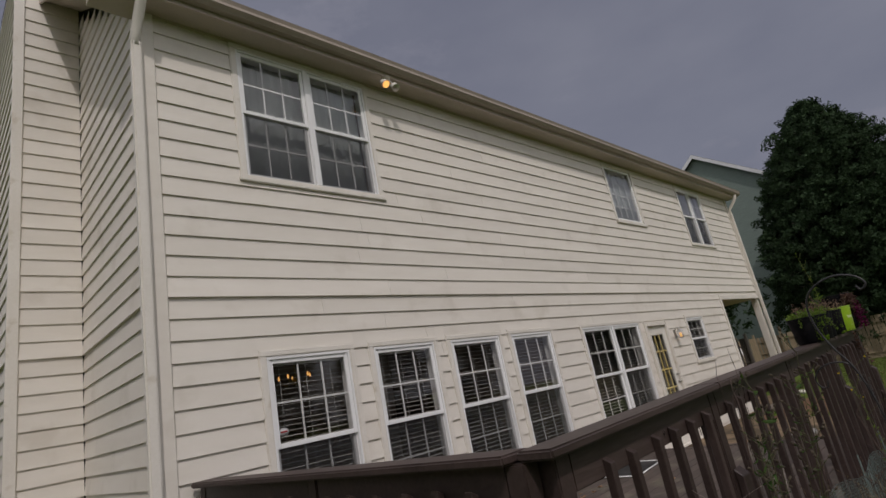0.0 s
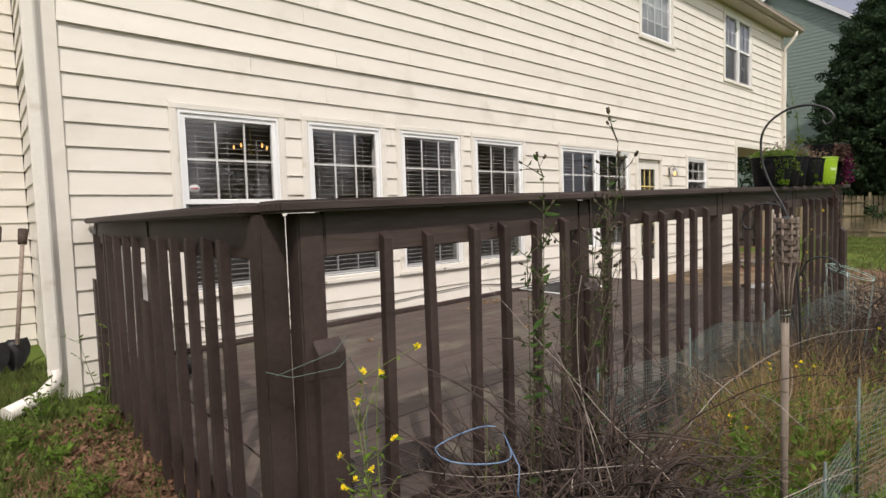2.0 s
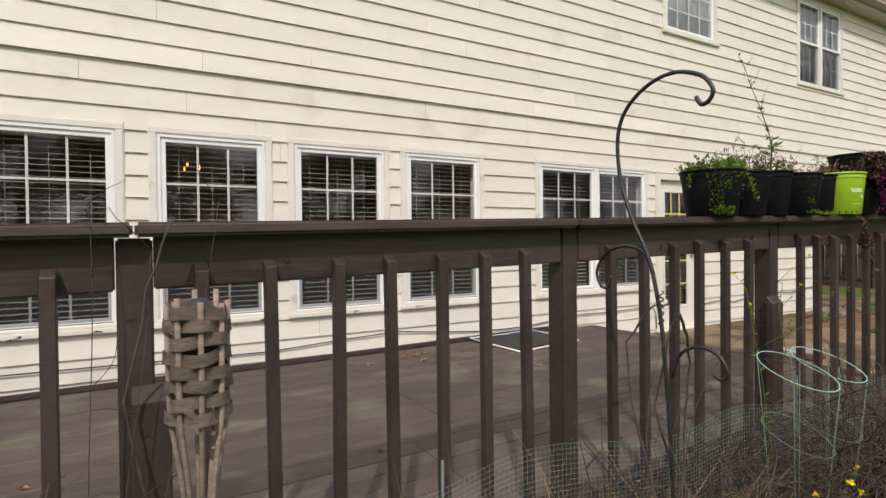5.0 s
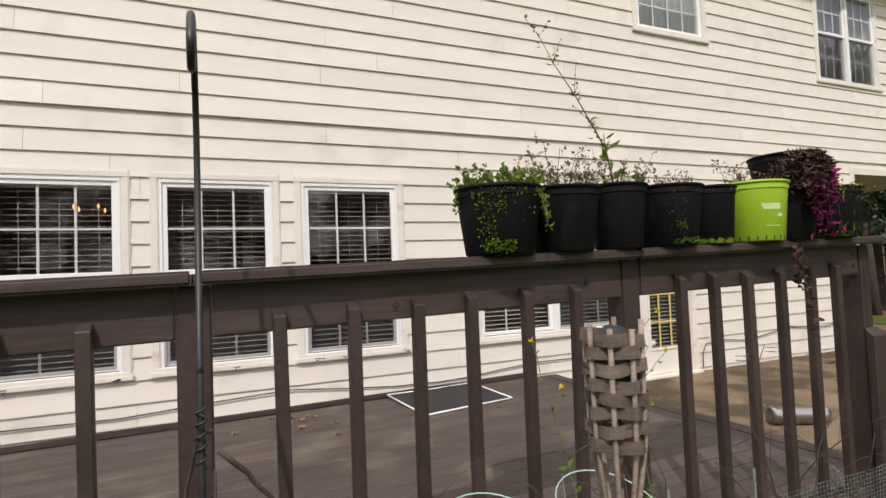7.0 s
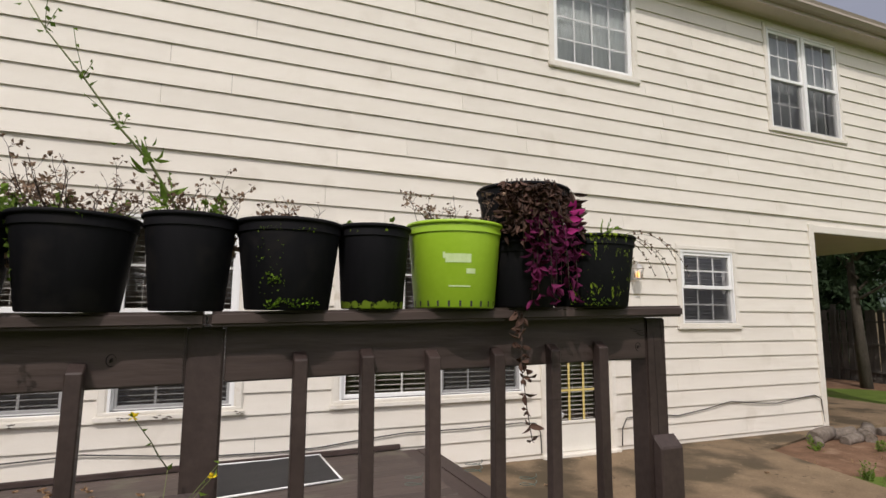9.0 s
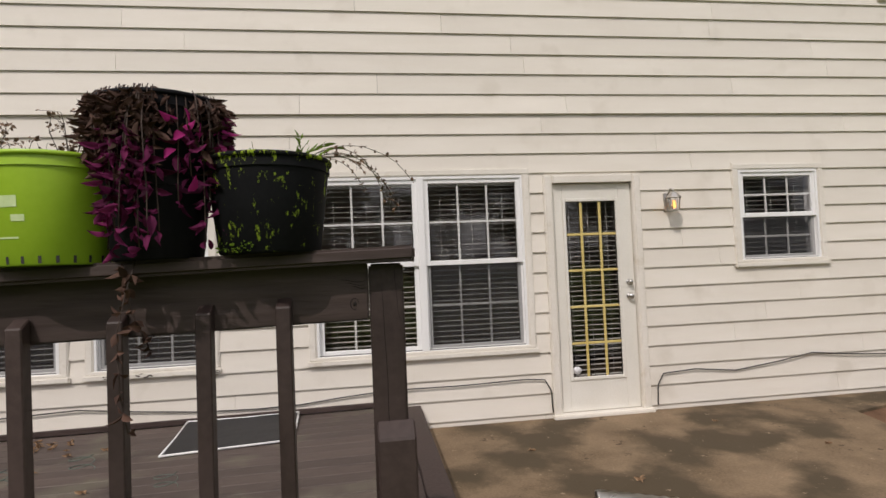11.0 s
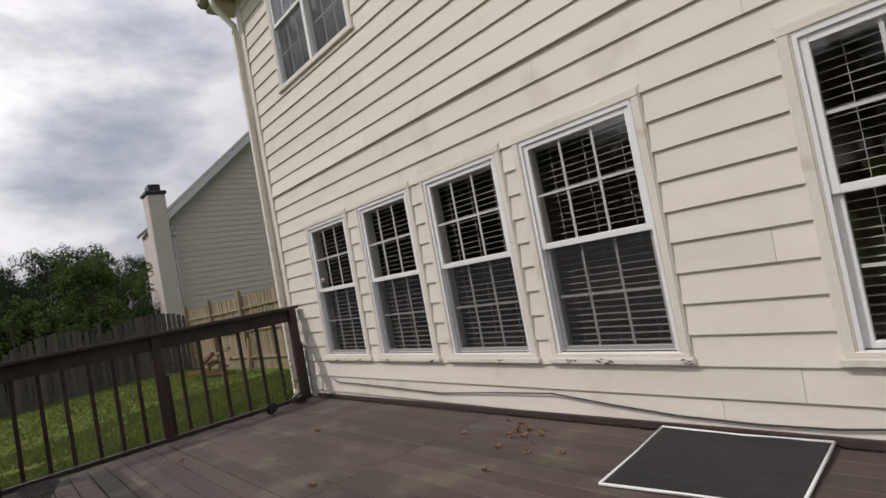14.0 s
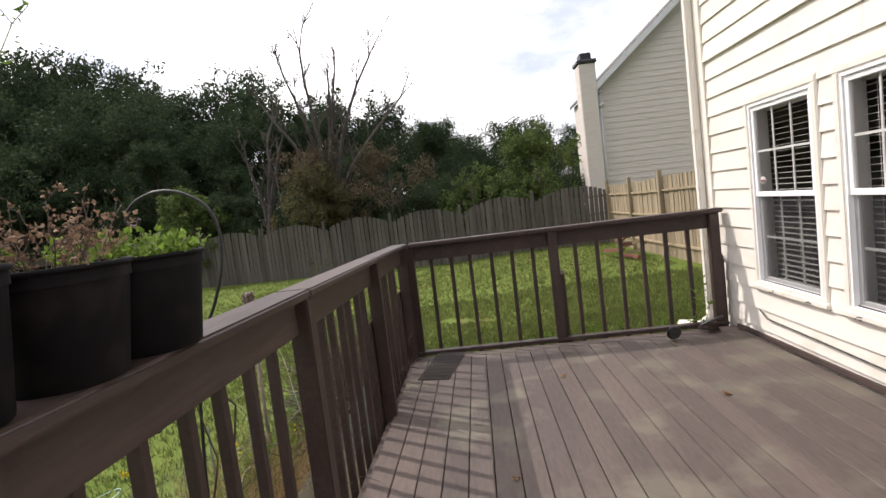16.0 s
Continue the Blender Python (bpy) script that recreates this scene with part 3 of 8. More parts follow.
def unit(w, x0, x1, z0, z1, cols, rows, screened, y=0.0):
    """Two sashes one over the other, with grilles, glass and perhaps an insect screen."""
    mid = z0 + (z1 - z0) * 0.505
    for name, lo, hi, back in (("upper_sash", mid - 0.02, z1, 0.0), ("lower_sash", z0, mid + 0.02, 0.025)):
        bm = bm_new()
        f = 0.042
        yy = y + back
        for b in ((x0, x0 + f, lo, hi), (x1 - f, x1, lo, hi), (x0 + f, x1 - f, lo, lo + f), (x0 + f, x1 - f, hi - f, hi)):
            soft_box(bm, b[0], b[1], yy + 0.0, yy + 0.035, b[2], b[3], 0.003, 1)
        sash = part(name, bm, VINYL, w)
        bm = bm_new()
        sheet(bm, x0 + f, x1 - f, yy + 0.016, lo + f, hi - f)
        pane = part("pane", bm, GLASS, sash)
        pane.visible_shadow = False
        bm = bm_new()
        for c in range(1, cols):
            xx = x0 + f + (x1 - x0 - 2 * f) * c / cols
            box(bm, xx - 0.009, xx + 0.009, yy + 0.0195, yy + 0.028, lo + f, hi - f)
        for r in range(1, rows):
            zz = lo + f + (hi - lo - 2 * f) * r / rows
            box(bm, x0 + f, x1 - f, yy + 0.0185, yy + 0.0275, zz - 0.009, zz + 0.009)
        part("grille", bm, VINYL, sash)
        if screened and name == "lower_sash":
            bm = bm_new()
            v = [bm.verts.new(p) for p in ((x0 + 0.02, yy - 0.012, lo + 0.02), (x1 - 0.02, yy - 0.012, lo + 0.02), (x1 - 0.02, yy - 0.012, hi - 0.03), (x0 + 0.02, yy - 0.012, hi - 0.03))]
            bm.faces.new(v)
            s = part("insect_screen", bm, SCREEN, sash)
            s.visible_shadow = False


def window(n, x0, x1, z0, z1, label, cols=3, rows=2, units=1, screened=True, trim=0.072):
    w = thing("window_%d" % n, ((x0 + x1) / 2, 0, z0), label, "window", kind="structure")
    bm = bm_new()
    for b in ((x0, x0 + trim, z0 + 0.03, z1 - trim), (x1 - trim, x1, z0 + 0.03, z1 - trim), (x0, x1, z1 - trim, z1)):
        soft_box(bm, b[0], b[1], -0.025, 0.01, b[2], b[3], 0.005, 2)
        soft_box(bm, b[0] + 0.012, b[1] - 0.012, -0.031, -0.024, b[2] + 0.012, b[3] - (0.012 if b[3] == z1 else -0.01), 0.003, 1)
    part("window_frame", bm, TRIM, w)
    bm = bm_new()
    soft_box(bm, x0 - 0.012, x1 + 0.012, -0.048, 0.02, z0 - 0.012, z0 + 0.035, 0.008, 2)
    soft_box(bm, x0 + 0.01, x1 - 0.01, -0.032, 0.01, z0 + 0.035, z0 + 0.062, 0.004, 1)
    part("window_sill", bm, TRIM, w, "peeling painted sill")
    bm = bm_new()
    for b in ((x0 + trim, x0 + trim + 0.02, z0 + 0.06, z1 - trim), (x1 - trim - 0.02, x1 - trim, z0 + 0.06, z1 - trim)):
        box(bm, b[0], b[1], -0.0235, 0.13, b[2], b[3] + 0.003)
    box(bm, x0 + trim, x1 - trim, -0.0232, 0.13, z1 - trim - 0.02, z1 - trim + 0.003)
    box(bm, x0 + trim, x1 - trim, -0.02, 0.13, z0 + 0.045, z0 + 0.065)
    part("jamb", bm, VINYL, w)
    a, b = x0 + trim + 0.018, x1 - trim - 0.018
    step = (b - a) / units
    for k in range(units):
        unit(w, a + k * step + (0.03 if k else 0), a + (k + 1) * step - (0.03 if k < units - 1 else 0), z0 + 0.062, z1 - trim - 0.018, cols, rows, screened is True or (screened == k), -0.01)
    if units > 1:
        bm = bm_new()
        soft_box(bm, (a + b) / 2 - 0.034, (a + b) / 2 + 0.034, -0.03, 0.06, z0 + 0.06, z1 - trim, 0.006, 2)
        part("mullion", bm, VINYL, w)
    return w


slat_meshes = {}


def blind(x0, x1, z0, z1, drop, label, y=0.10):
    """A slatted blind behind a window, let down by drop (0 to 1)."""
    b = thing("window_blind", ((x0 + x1) / 2, y, z1), label, "blind", "blinds behind the windows")
    bm = bm_new()
    soft_box(bm, x0, x1, y - 0.03, y + 0.03, z1 - 0.05, z1, 0.004, 1)
    part("headrail", bm, BLIND, b)
    wide = round(x1 - x0, 3)
    if wide not in slat_meshes:
        bm = bm_new()
        box(bm, -wide / 2, wide / 2, -0.016, 0.016, -0.0014, 0.0014)
        slat_meshes[wide] = mesh_of("slat", bm, BLIND)
    z = z1 - 0.08
    end = z1 - (z1 - z0) * drop
    while z > end:
        piece("slat", slat_meshes[wide], b, ((x0 + x1) / 2, y, z), (radians(4 + rnd(-2, 2)), 0, 0))
        z -= 0.046
    bm = bm_new()
    soft_box(bm, x0, x1, y - 0.022, y + 0.022, z - 0.01, z + 0.012, 0.004, 1)
    part("bottom_rail", bm, BLIND, b)
    bm = bm_new()
    for u in (0.16, 0.5, 0.84):
        xx = x0 + (x1 - x0) * u
        tube(bm, [(xx, y - 0.026, z1 - 0.05), (xx, y - 0.026, z)], 0.0016, 4)
    part("ladder_cord", bm, BLIND, b)


for i, (a, b) in enumerate(LOWER):
    window(i + 1, a, b, W_LOW, W_TOP, "white double-hung window with grilles in the lower wall", screened=(i != 0))
    blind(a + 0.11, b - 0.11, W_LOW + 0.09, W_TOP - 0.09, 1.0, "white slatted blind let down behind the glass", 0.12)
# bare patches where the paint has come off the sills
WORN = mat("bare_grey_wood", (0.16, 0.12, 0.09), (0.34, 0.28, 0.22), 30, 0.9, 0.3)
sill_rng = random.Random(12)
for w, spots in ((LOWER[3], (0.18, 0.42, 0.47, 0.97)), (LOWER[0], (0.3, 0.8)), (LOWER[2], (0.62,)), (LOWER[1], (0.15, 0.9))):
    bm = bm_new()
    for u in spots:
        for k in range(4):
            x = w[0] + (w[1] - w[0]) * u + sill_rng.uniform(-0.035, 0.035)
            z = W_LOW + sill_rng.uniform(-0.008, 0.028)
            bm.faces.new([bm.verts.new((x + sill_rng.uniform(0.006, 0.024) * math.cos(a), -0.0488, z + sill_rng.uniform(0.002, 0.008) * math.sin(a))) for a in np.arange(0, 6.2, 0.9)])
    bmesh.ops.solidify(bm, geom=bm.faces[:], thickness=0.0006)
    single("peeled_paint", bm, WORN, "bare wood where paint peeled off the sill", "peeled paint", kind="stuff")
window(5, *W5, W_LOW, W_TOP, "wide pair of white double-hung windows with grilles", units=2, screened=1)
for a, b in ((W5[0] + 0.1, sum(W5) / 2 - 0.05), (sum(W5) / 2 + 0.05, W5[1] - 0.1)):
    blind(a, b, W_LOW + 0.09, W_TOP - 0.09, 1.0, "white slatted blind let down behind the wide window", 0.12)
window(6, *SMALL, "small white double-hung window beside the wall lamp", units=1, screened=True, rows=2)
blind(SMALL[0] + 0.11, SMALL[1] - 0.11, SMALL[2] + 0.09, SMALL[3] - 0.09, 1.0, "white slatted blind behind the small window", 0.12)
window(7, *U1, "pair of white upper-floor windows with grilles and screens", units=2)
window(9, *U3, "pair of white upper-floor windows above the porch", units=2)


def curtain(x0, x1, z0, z1, y, label):
    bm = bm_new()
    n = 46
    rows = []
    for z in (z0, (z0 + z1) / 2, z1):
        rows.append([bm.verts.new((x0 + (x1 - x0) * k / n, y + 0.007 * math.sin(k * 1.9) + 0.006 * math.sin(k * 0.63 + z), z)) for k in range(n + 1)])
    for r0, r1 in zip(rows, rows[1:]):
        for k in range(n):
            bm.faces.new((r0[k], r0[k + 1], r1[k + 1], r1[k])).smooth = True
    bmesh.ops.solidify(bm, geom=bm.faces[:], thickness=0.002)
    single("curtain", bm, CURTAIN, label, "curtain", "curtains upstairs", at=((x0 + x1) / 2, y, z1))


w8 = thing("window_8", ((U2[0] + U2[1]) / 2, 0, U2[2]), "fixed white upper-floor window with a fine grille", "window", kind="structure")
x0, x1, z0, z1 = U2
bm = bm_new()
for b in ((x0, x0 + 0.072, z0 + 0.03, z1), (x1 - 0.072, x1, z0 + 0.03, z1), (x0 + 0.072, x1 - 0.072, z1 - 0.072, z1)):
    soft_box(bm, b[0], b[1], -0.025, 0.01, b[2], b[3], 0.005, 2)
part("window_frame", bm, TRIM, w8)
bm = bm_new()
soft_box(bm, x0 - 0.012, x1 + 0.012, -0.048, 0.02, z0 - 0.012, z0 + 0.06, 0.008, 2)
part("window_sill", bm, TRIM, w8)
bm = bm_new()
for b in ((x0 + 0.072, x0 + 0.13, z0 + 0.06, z1 - 0.072), (x1 - 0.13, x1 - 0.072, z0 + 0.06, z1 - 0.072), (x0 + 0.13, x1 - 0.13, z0 + 0.06, z0 + 0.11), (x0 + 0.13, x1 - 0.13, z1 - 0.12, z1 - 0.072)):
    soft_box(bm, *b[:2], 0.0, 0.06, *b[2:], 0.003, 1)
sash = part("sash", bm, VINYL, w8)
bm = bm_new()
sheet(bm, x0 + 0.13, x1 - 0.13, 0.022, z0 + 0.11, z1 - 0.12)
p = part("pane", bm, GLASS, sash)
p.visible_shadow = False
bm = bm_new()
for k in (1, 2, 3):
    xx = x0 + 0.13 + (x1 - x0 - 0.26) * k / 4
    box(bm, xx - 0.009, xx + 0.009, 0.026, 0.034, z0 + 0.11, z1 - 0.12)
for k in (1, 2, 3):
    zz = z0 + 0.11 + (z1 - z0 - 0.23) * k / 4
    box(bm, x0 + 0.13, x1 - 0.13, 0.0255, 0.0335, zz - 0.009, zz + 0.009)
part("grille", bm, VINYL, sash)
curtain(U2[0] + 0.1, U2[1] - 0.1, U2[2] + 0.02, U2[3], 0.065, "pale sheer curtain behind the fixed upper window")
for a, b, c, d in (U1, U3):
    curtain(a + 0.1, b - 0.1, c + 0.02, d, 0.15, "pale curtain drawn behind the upper windows")

# ---- back door ----
door = thing("door_1", ((DOOR[0] + DOOR[1]) / 2, 0, DOOR[2]), "white full-light back door with yellow glazing bars", "door", kind="structure")
bm = bm_new()
dx0, dx1, dz0, dz1 = DOOR
for b in ((dx0, dx0 + 0.08, dz0, dz1), (dx1 - 0.08, dx1, dz0, dz1), (dx0 + 0.08, dx1 - 0.08, dz1 - 0.08, dz1)):
    soft_box(bm, b[0], b[1], -0.045, 0.05, b[2], b[3], 0.006, 2)
    soft_box(bm, b[0] + 0.015, b[1] - 0.015, -0.052, -0.044, b[2] + 0.0, b[3] - 0.015, 0.003, 1)
part("door_frame", bm, TRIM, door)
lx0, lx1, lz0, lz1 = dx0 + 0.085, dx1 - 0.085, dz0 + 0.05, dz1 - 0.085
g0, g1, h0, h1 = 7.532, 8.075, 0.24, 1.905
bm = bm_new()
for b in ((lx0, g0, lz0, lz1), (g1, lx1, lz0, lz1), (g0, g1, lz0, h0), (g0, g1, h1, lz1)):
    soft_box(bm, b[0], b[1], 0.0, 0.045, b[2], b[3], 0.003, 1)
door_leaf = part("door_leaf", bm, DOOR_PAINT, door)
bm = bm_new()
for b in ((g0, g0 + 0.03, h0, h1), (g1 - 0.03, g1, h0, h1), (g0 + 0.03, g1 - 0.03, h0, h0 + 0.03), (g0 + 0.03, g1 - 0.03, h1 - 0.03, h1)):
    soft_box(bm, b[0], b[1], -0.012, 0.01, b[2], b[3], 0.004, 1)
part("glass_frame", bm, DOOR_PAINT, door_leaf)
bm = bm_new()
for k in (1, 2):
    xx = g0 + (g1 - g0) * k / 3
    soft_box(bm, xx - 0.012, xx + 0.012, 0.002, 0.014, h0 + 0.03, h1 - 0.03, 0.003, 1)
for k in range(1, 5):
    zz = h0 + (h1 - h0) * k / 5
    soft_box(bm, g0 + 0.03, g1 - 0.03, 0.004, 0.016, zz - 0.011, zz + 0.011, 0.003, 1)
part("glazing_bars", bm, BRASS, door_leaf, "yellow glazing bars")
bm = bm_new()
sheet(bm, g0 + 0.02, g1 - 0.02, 0.024, h0 + 0.02, h1 - 0.02)
p = part("pane", bm, GLASS, door_leaf)
p.visible_shadow = False
for zz, rr in ((0.985, 0.03), (1.115, 0.026)):
    bm = bm_new()
    lathe(bm, [(0.0, -0.052), (rr * 0.7, -0.05), (rr, -0.035), (rr * 0.75, -0.018), (0.012, -0.012), (0.012, -0.004), (rr * 1.05, -0.003), (rr * 1.05, 0.002)], 16)
    bmesh.ops.rotate(bm, cent=(0, 0, 0), matrix=Matrix.Rotation(radians(-90), 3, "X"), verts=bm.verts)
    for v in bm.verts:
        v.co = Vector((v.co.x, -abs(v.co.y), v.co.z))
    bmesh.ops.translate(bm, vec=(lx1 - 0.055, 0.0, zz), verts=bm.verts)
    part("door_knob" if zz < 1 else "deadbolt", bm, STEEL, door_leaf, "brushed nickel knob" if zz < 1 else "brushed nickel deadbolt")
bm = bm_new()
soft_box(bm, dx0 - 0.01, dx1 + 0.01, -0.09, 0.08, dz0 - 0.02, dz0 + 0.045, 0.008)
part("threshold", bm, TRIM, door, "scuffed painted threshold")
bm = bm_new()
lathe(bm, [(0.0, 0.0), (0.035, 0.0), (0.035, 0.002), (0.0, 0.002)], 20)
bmesh.ops.rotate(bm, cent=(0, 0, 0), matrix=Matrix.Rotation(radians(90), 3, "X"), verts=bm.verts)
bmesh.ops.scale(bm, vec=(1.3, 1, 1), verts=bm.verts)
bmesh.ops.translate(bm, vec=(g0 + 0.075, 0.0205, h0 + 0.085), verts=bm.verts)
part("sticker", bm, PAPER, door_leaf, "white oval sticker")
blind(g0, g1, h0 - 0.02, h1 + 0.05, 1.0, "white slatted blind hanging behind the door glass", 0.10)

# ---- deck ----
DZ, FALL = 0.105, 0.012


def deck_z(x):
    """The top of the deck, which rises a little away from the chimney end."""
    return DZ + FALL * (x - 2.7)


def leant(bm):
    for v in bm.verts:
        v.co.z += FALL * (v.co.x - 2.7)
    return bm


DX0, DX1, DY0, DY1 = -0.46, 5.855, -3.235, -0.03
deck = thing("deck", (2.7, -1.65, 0), "low wooden deck with worn brown stain", "deck", kind="structure")
bm = bm_new()
box(bm, DX0, DX1 - 0.005, DY0 - 0.04, DY0, -0.14, DZ - 0.03)
part("rim_board", leant(bm), RAILX, deck, "dark stained rim board")
for a in (DX0 - 0.04, DX1 - 0.045, *np.arange(0.2, 5.6, 0.6)):
    bm = bm_new()
    box(bm, a, a + 0.04, DY0, DY1, -0.14, DZ - 0.032)
    part("joist", leant(bm), RAIL, deck)
bm = bm_new()
soft_box(bm, DX0 + 0.1, DX1, -0.055, -0.022, DZ, DZ + 0.045, 0.006)
part("wall_strip", leant(bm), RAILX, deck, "dark strip along the wall")
step = thing("deck_step", (6.02, -1.65, 0), "single dark wooden step down to the patio", "step", kind="structure")
bm = bm_new()
soft_box(bm, DX1 + 0.005, DX1 + 0.15, DY0, DY1, 0.052, 0.09, 0.006)
part("tread_board", leant(bm), RAIL, step)
bm = bm_new()
soft_box(bm, DX1 + 0.155, DX1 + 0.30, DY0, DY1, 0.052, 0.09, 0.006)
part("tread_board", leant(bm), RAIL, step)
bm = bm_new()
box(bm, DX1 + 0.01, DX1 + 0.28, DY0 + 0.02, DY1 - 0.02, -0.12, 0.052)
part("riser_box", leant(bm), RAIL, step)

# ---- railings ----
RY, RTOP = -3.275, 1.306


def tilt(x):
    """The railing leans down a little towards the corner."""
    return 1.254 + 0.021 * x - RTOP



def baluster_mesh():
    """A square bar with a slanted top."""
    bm = bm_new()
    v = box(bm, -0.019, 0.019, -0.019, 0.019, -0.12, 1.165)
    for k in (6, 7):
        v[k].co.z += 0.022
    bmesh.ops.bevel(bm, geom=bm.edges[:], offset=0.003, segments=1, affect="EDGES")
    return mesh_of("baluster", bm, RAIL)


BALUSTER = baluster_mesh()


def post_mesh(h):
    bm = bm_new()
    soft_box(bm, -0.046, 0.046, -0.046, 0.046, -0.2, h, 0.006)
    return mesh_of("post", bm, RAIL)


def brace_mesh():
    bm = bm_new()
    v = box(bm, -0.05, 0.05, -0.022, 0.022, -0.35, 0.85)
    for k in (4, 5):
        v[k].co.z -= 0.04
    bmesh.ops.bevel(bm, geom=bm.edges[:], offset=0.005, segments=1, affect="EDGES")
    return mesh_of("post_brace", bm, RAIL)


POST, BRACE = post_mesh(RTOP - 0.042), brace_mesh()
rail = thing("deck_railing", (2.6, RY, DZ), "long dark brown wooden deck railing with square balusters", "railing", "deck railings")
POSTS = [-0.44, 1.07, 2.705, 4.275, 5.797]
BARS = [(-0.17, 0.05, 0.265, 0.465, 0.665, 0.87), (1.25, 1.45, 1.655, 1.86, 2.06, 2.255, 2.46), (2.945, 3.157, 3.365, 3.56, 3.78, 3.98), (4.52, 4.717, 4.92, 5.13, 5.335, 5.535)]
for x in POSTS:
    piece("post", POST, rail, (x, RY + 0.02, tilt(x)), (0, 0, rnd(-0.02, 0.02)))
    if x != 2.705:
        piece("post_brace", BRACE, rail, (x + (0.035 if x < 2 else 0.012 if x > 5 else -0.04), RY - 0.05, tilt(x)))
for bay in BARS:
    for x in bay:
        piece("baluster", BALUSTER, rail, (x, RY - 0.045, tilt(x) + rnd(-0.006, 0.006)), (rnd(-0.006, 0.006), rnd(-0.012, 0.012), 0))
joints = [DX0 - 0.12, 1.07, 2.705, 4.275, 5.874]
for a, b in zip(joints, joints[1:]):
    bm = bm_new()
    soft_box(bm, a + 0.002, b - 0.002, RY - 0.092, RY + 0.074, RTOP - 0.04, RTOP, 0.009, 3)
    for v in bm.verts:
        v.co.z += 0.004 * noise.noise((v.co.x * 1.3, 2.0, 0)) + tilt(v.co.x)
    part("cap_board", bm, RAILX, rail)
for a, b in zip(POSTS, POSTS[1:]):
    bm = bm_new()
    soft_box(bm, a + 0.048, b - 0.048, RY - 0.025, RY + 0.014, RTOP - 0.19, RTOP - 0.030, 0.005)
    for v in bm.verts:
        v.co.z += tilt(v.co.x)
    part("face_board", bm, RAILX, rail)
side = thing("deck_railing", (-0.54, -1.7, DZ), "short dark brown wooden railing reaching the house wall", "railing", "deck railings")
SX = -0.54
LOW = tilt(SX)
SPOSTS = [RY + 0.09, -1.72, -0.13]
for i, y in enumerate(SPOSTS):
    piece("post", POST, side, (SX + 0.0, y, LOW), (0, 0, rnd(-0.02, 0.02)))
    if i:
        piece("post_brace", BRACE, side, (SX - 0.05, y + (0.045 if i else 0.0), LOW), (0, 0, radians(90)))
for a, b in zip(SPOSTS, SPOSTS[1:]):
    n = max(2, round((b - a) / 0.212))
    for k in range(1, n):
        piece("baluster", BALUSTER, side, (SX - 0.06, a + (b - a) * k / n + rnd(-0.006, 0.006), LOW + rnd(-0.006, 0.006)), (rnd(-0.012, 0.012), rnd(-0.006, 0.006), radians(90)))
bm = bm_new()
soft_box(bm, SX - 0.10, SX + 0.07, RY + 0.09, -0.05, RTOP - 0.042 + LOW, RTOP - 0.002 + LOW, 0.009, 3)
part("cap_board", bm, RAIL, side)
for a, b in zip(SPOSTS, SPOSTS[1:]):
    bm = bm_new()
    soft_box(bm, SX - 0.04, SX + 0.0, a + 0.048, b - 0.048, RTOP - 0.19 + LOW, RTOP - 0.032 + LOW, 0.005)
    part("face_board", bm, RAIL, side)

bm = bm_new()
soft_box(bm, SX - 0.035, SX + 0.055, RY + 0.09, -0.06, deck_z(SX) + 0.002, deck_z(SX) + 0.04, 0.006)
part("bottom_rail", bm, RAIL, side, "dark rail at the foot of the balusters")
CRACK = mat("dark_wood_split", (0.008, 0.005, 0.004), (0.018, 0.012, 0.01), 40, 0.95, 0.2)


def split(parent, pts, wide):
    """A narrow dark split that wanders down the face of a timber."""
    bm = bm_new()
    tube(bm, pts, [wide * 0.6 * w for w in [0.25] + [1.0] * (len(pts) - 2) + [0.2]], 4)
    part("split", bm, CRACK, parent, "dark drying split")


split_rng = random.Random(3)
ex, ey, ez = POSTS[-1], RY - 0.026, RTOP + tilt(POSTS[-1])
for x0, z0, z1, w in ((ex - 0.012, ez - 0.09, ez - 0.62, 0.0022), (ex + 0.02, ez - 0.05, ez - 0.2, 0.0014), (ex - 0.03, ez - 0.5, ez - 0.95, 0.0016)):
    split(rail, [(x0 + 0.012 * u + split_rng.uniform(-0.002, 0.002), ey, z0 + (z1 - z0) * u) for u in np.linspace(0, 1, 9)], w)
for x0, z0, long in ((ex - 0.052, ez - 0.085, 0.07), (ex - 0.053, ez - 0.094, 0.055), (ex - 0.052, ez - 0.103, 0.04)):
    split(rail, [(x0 - long * u, RY - 0.0255, z0 - 0.004 * math.sin(u * 5)) for u in np.linspace(0, 1, 6)], 0.0022)
for x0, drop in ((ex - 0.085, 0.145), (4.06, 0.12), (3.3, 0.15), (1.5, 0.13), (0.4, 0.14)):
    bm = bm_new()
    z0 = RTOP + tilt(x0) - drop
    tube(bm, [(x0 + 0.011 * math.cos(a), RY - 0.0255, z0 + 0.015 * math.sin(a)) for a in np.linspace(0, 5.2, 13)], [0.0006 + 0.0009 * math.sin(math.pi * k / 12) for k in range(13)], 4, caps=False)
    tube(bm, [(x0 - 0.003, RY - 0.0255, z0 - 0.006), (x0, RY - 0.0258, z0), (x0 + 0.002, RY - 0.0255, z0 + 0.007)], [0.001, 0.005, 0.001], 6)
    part("knot", bm, CRACK, rail, "dark knot in the board")

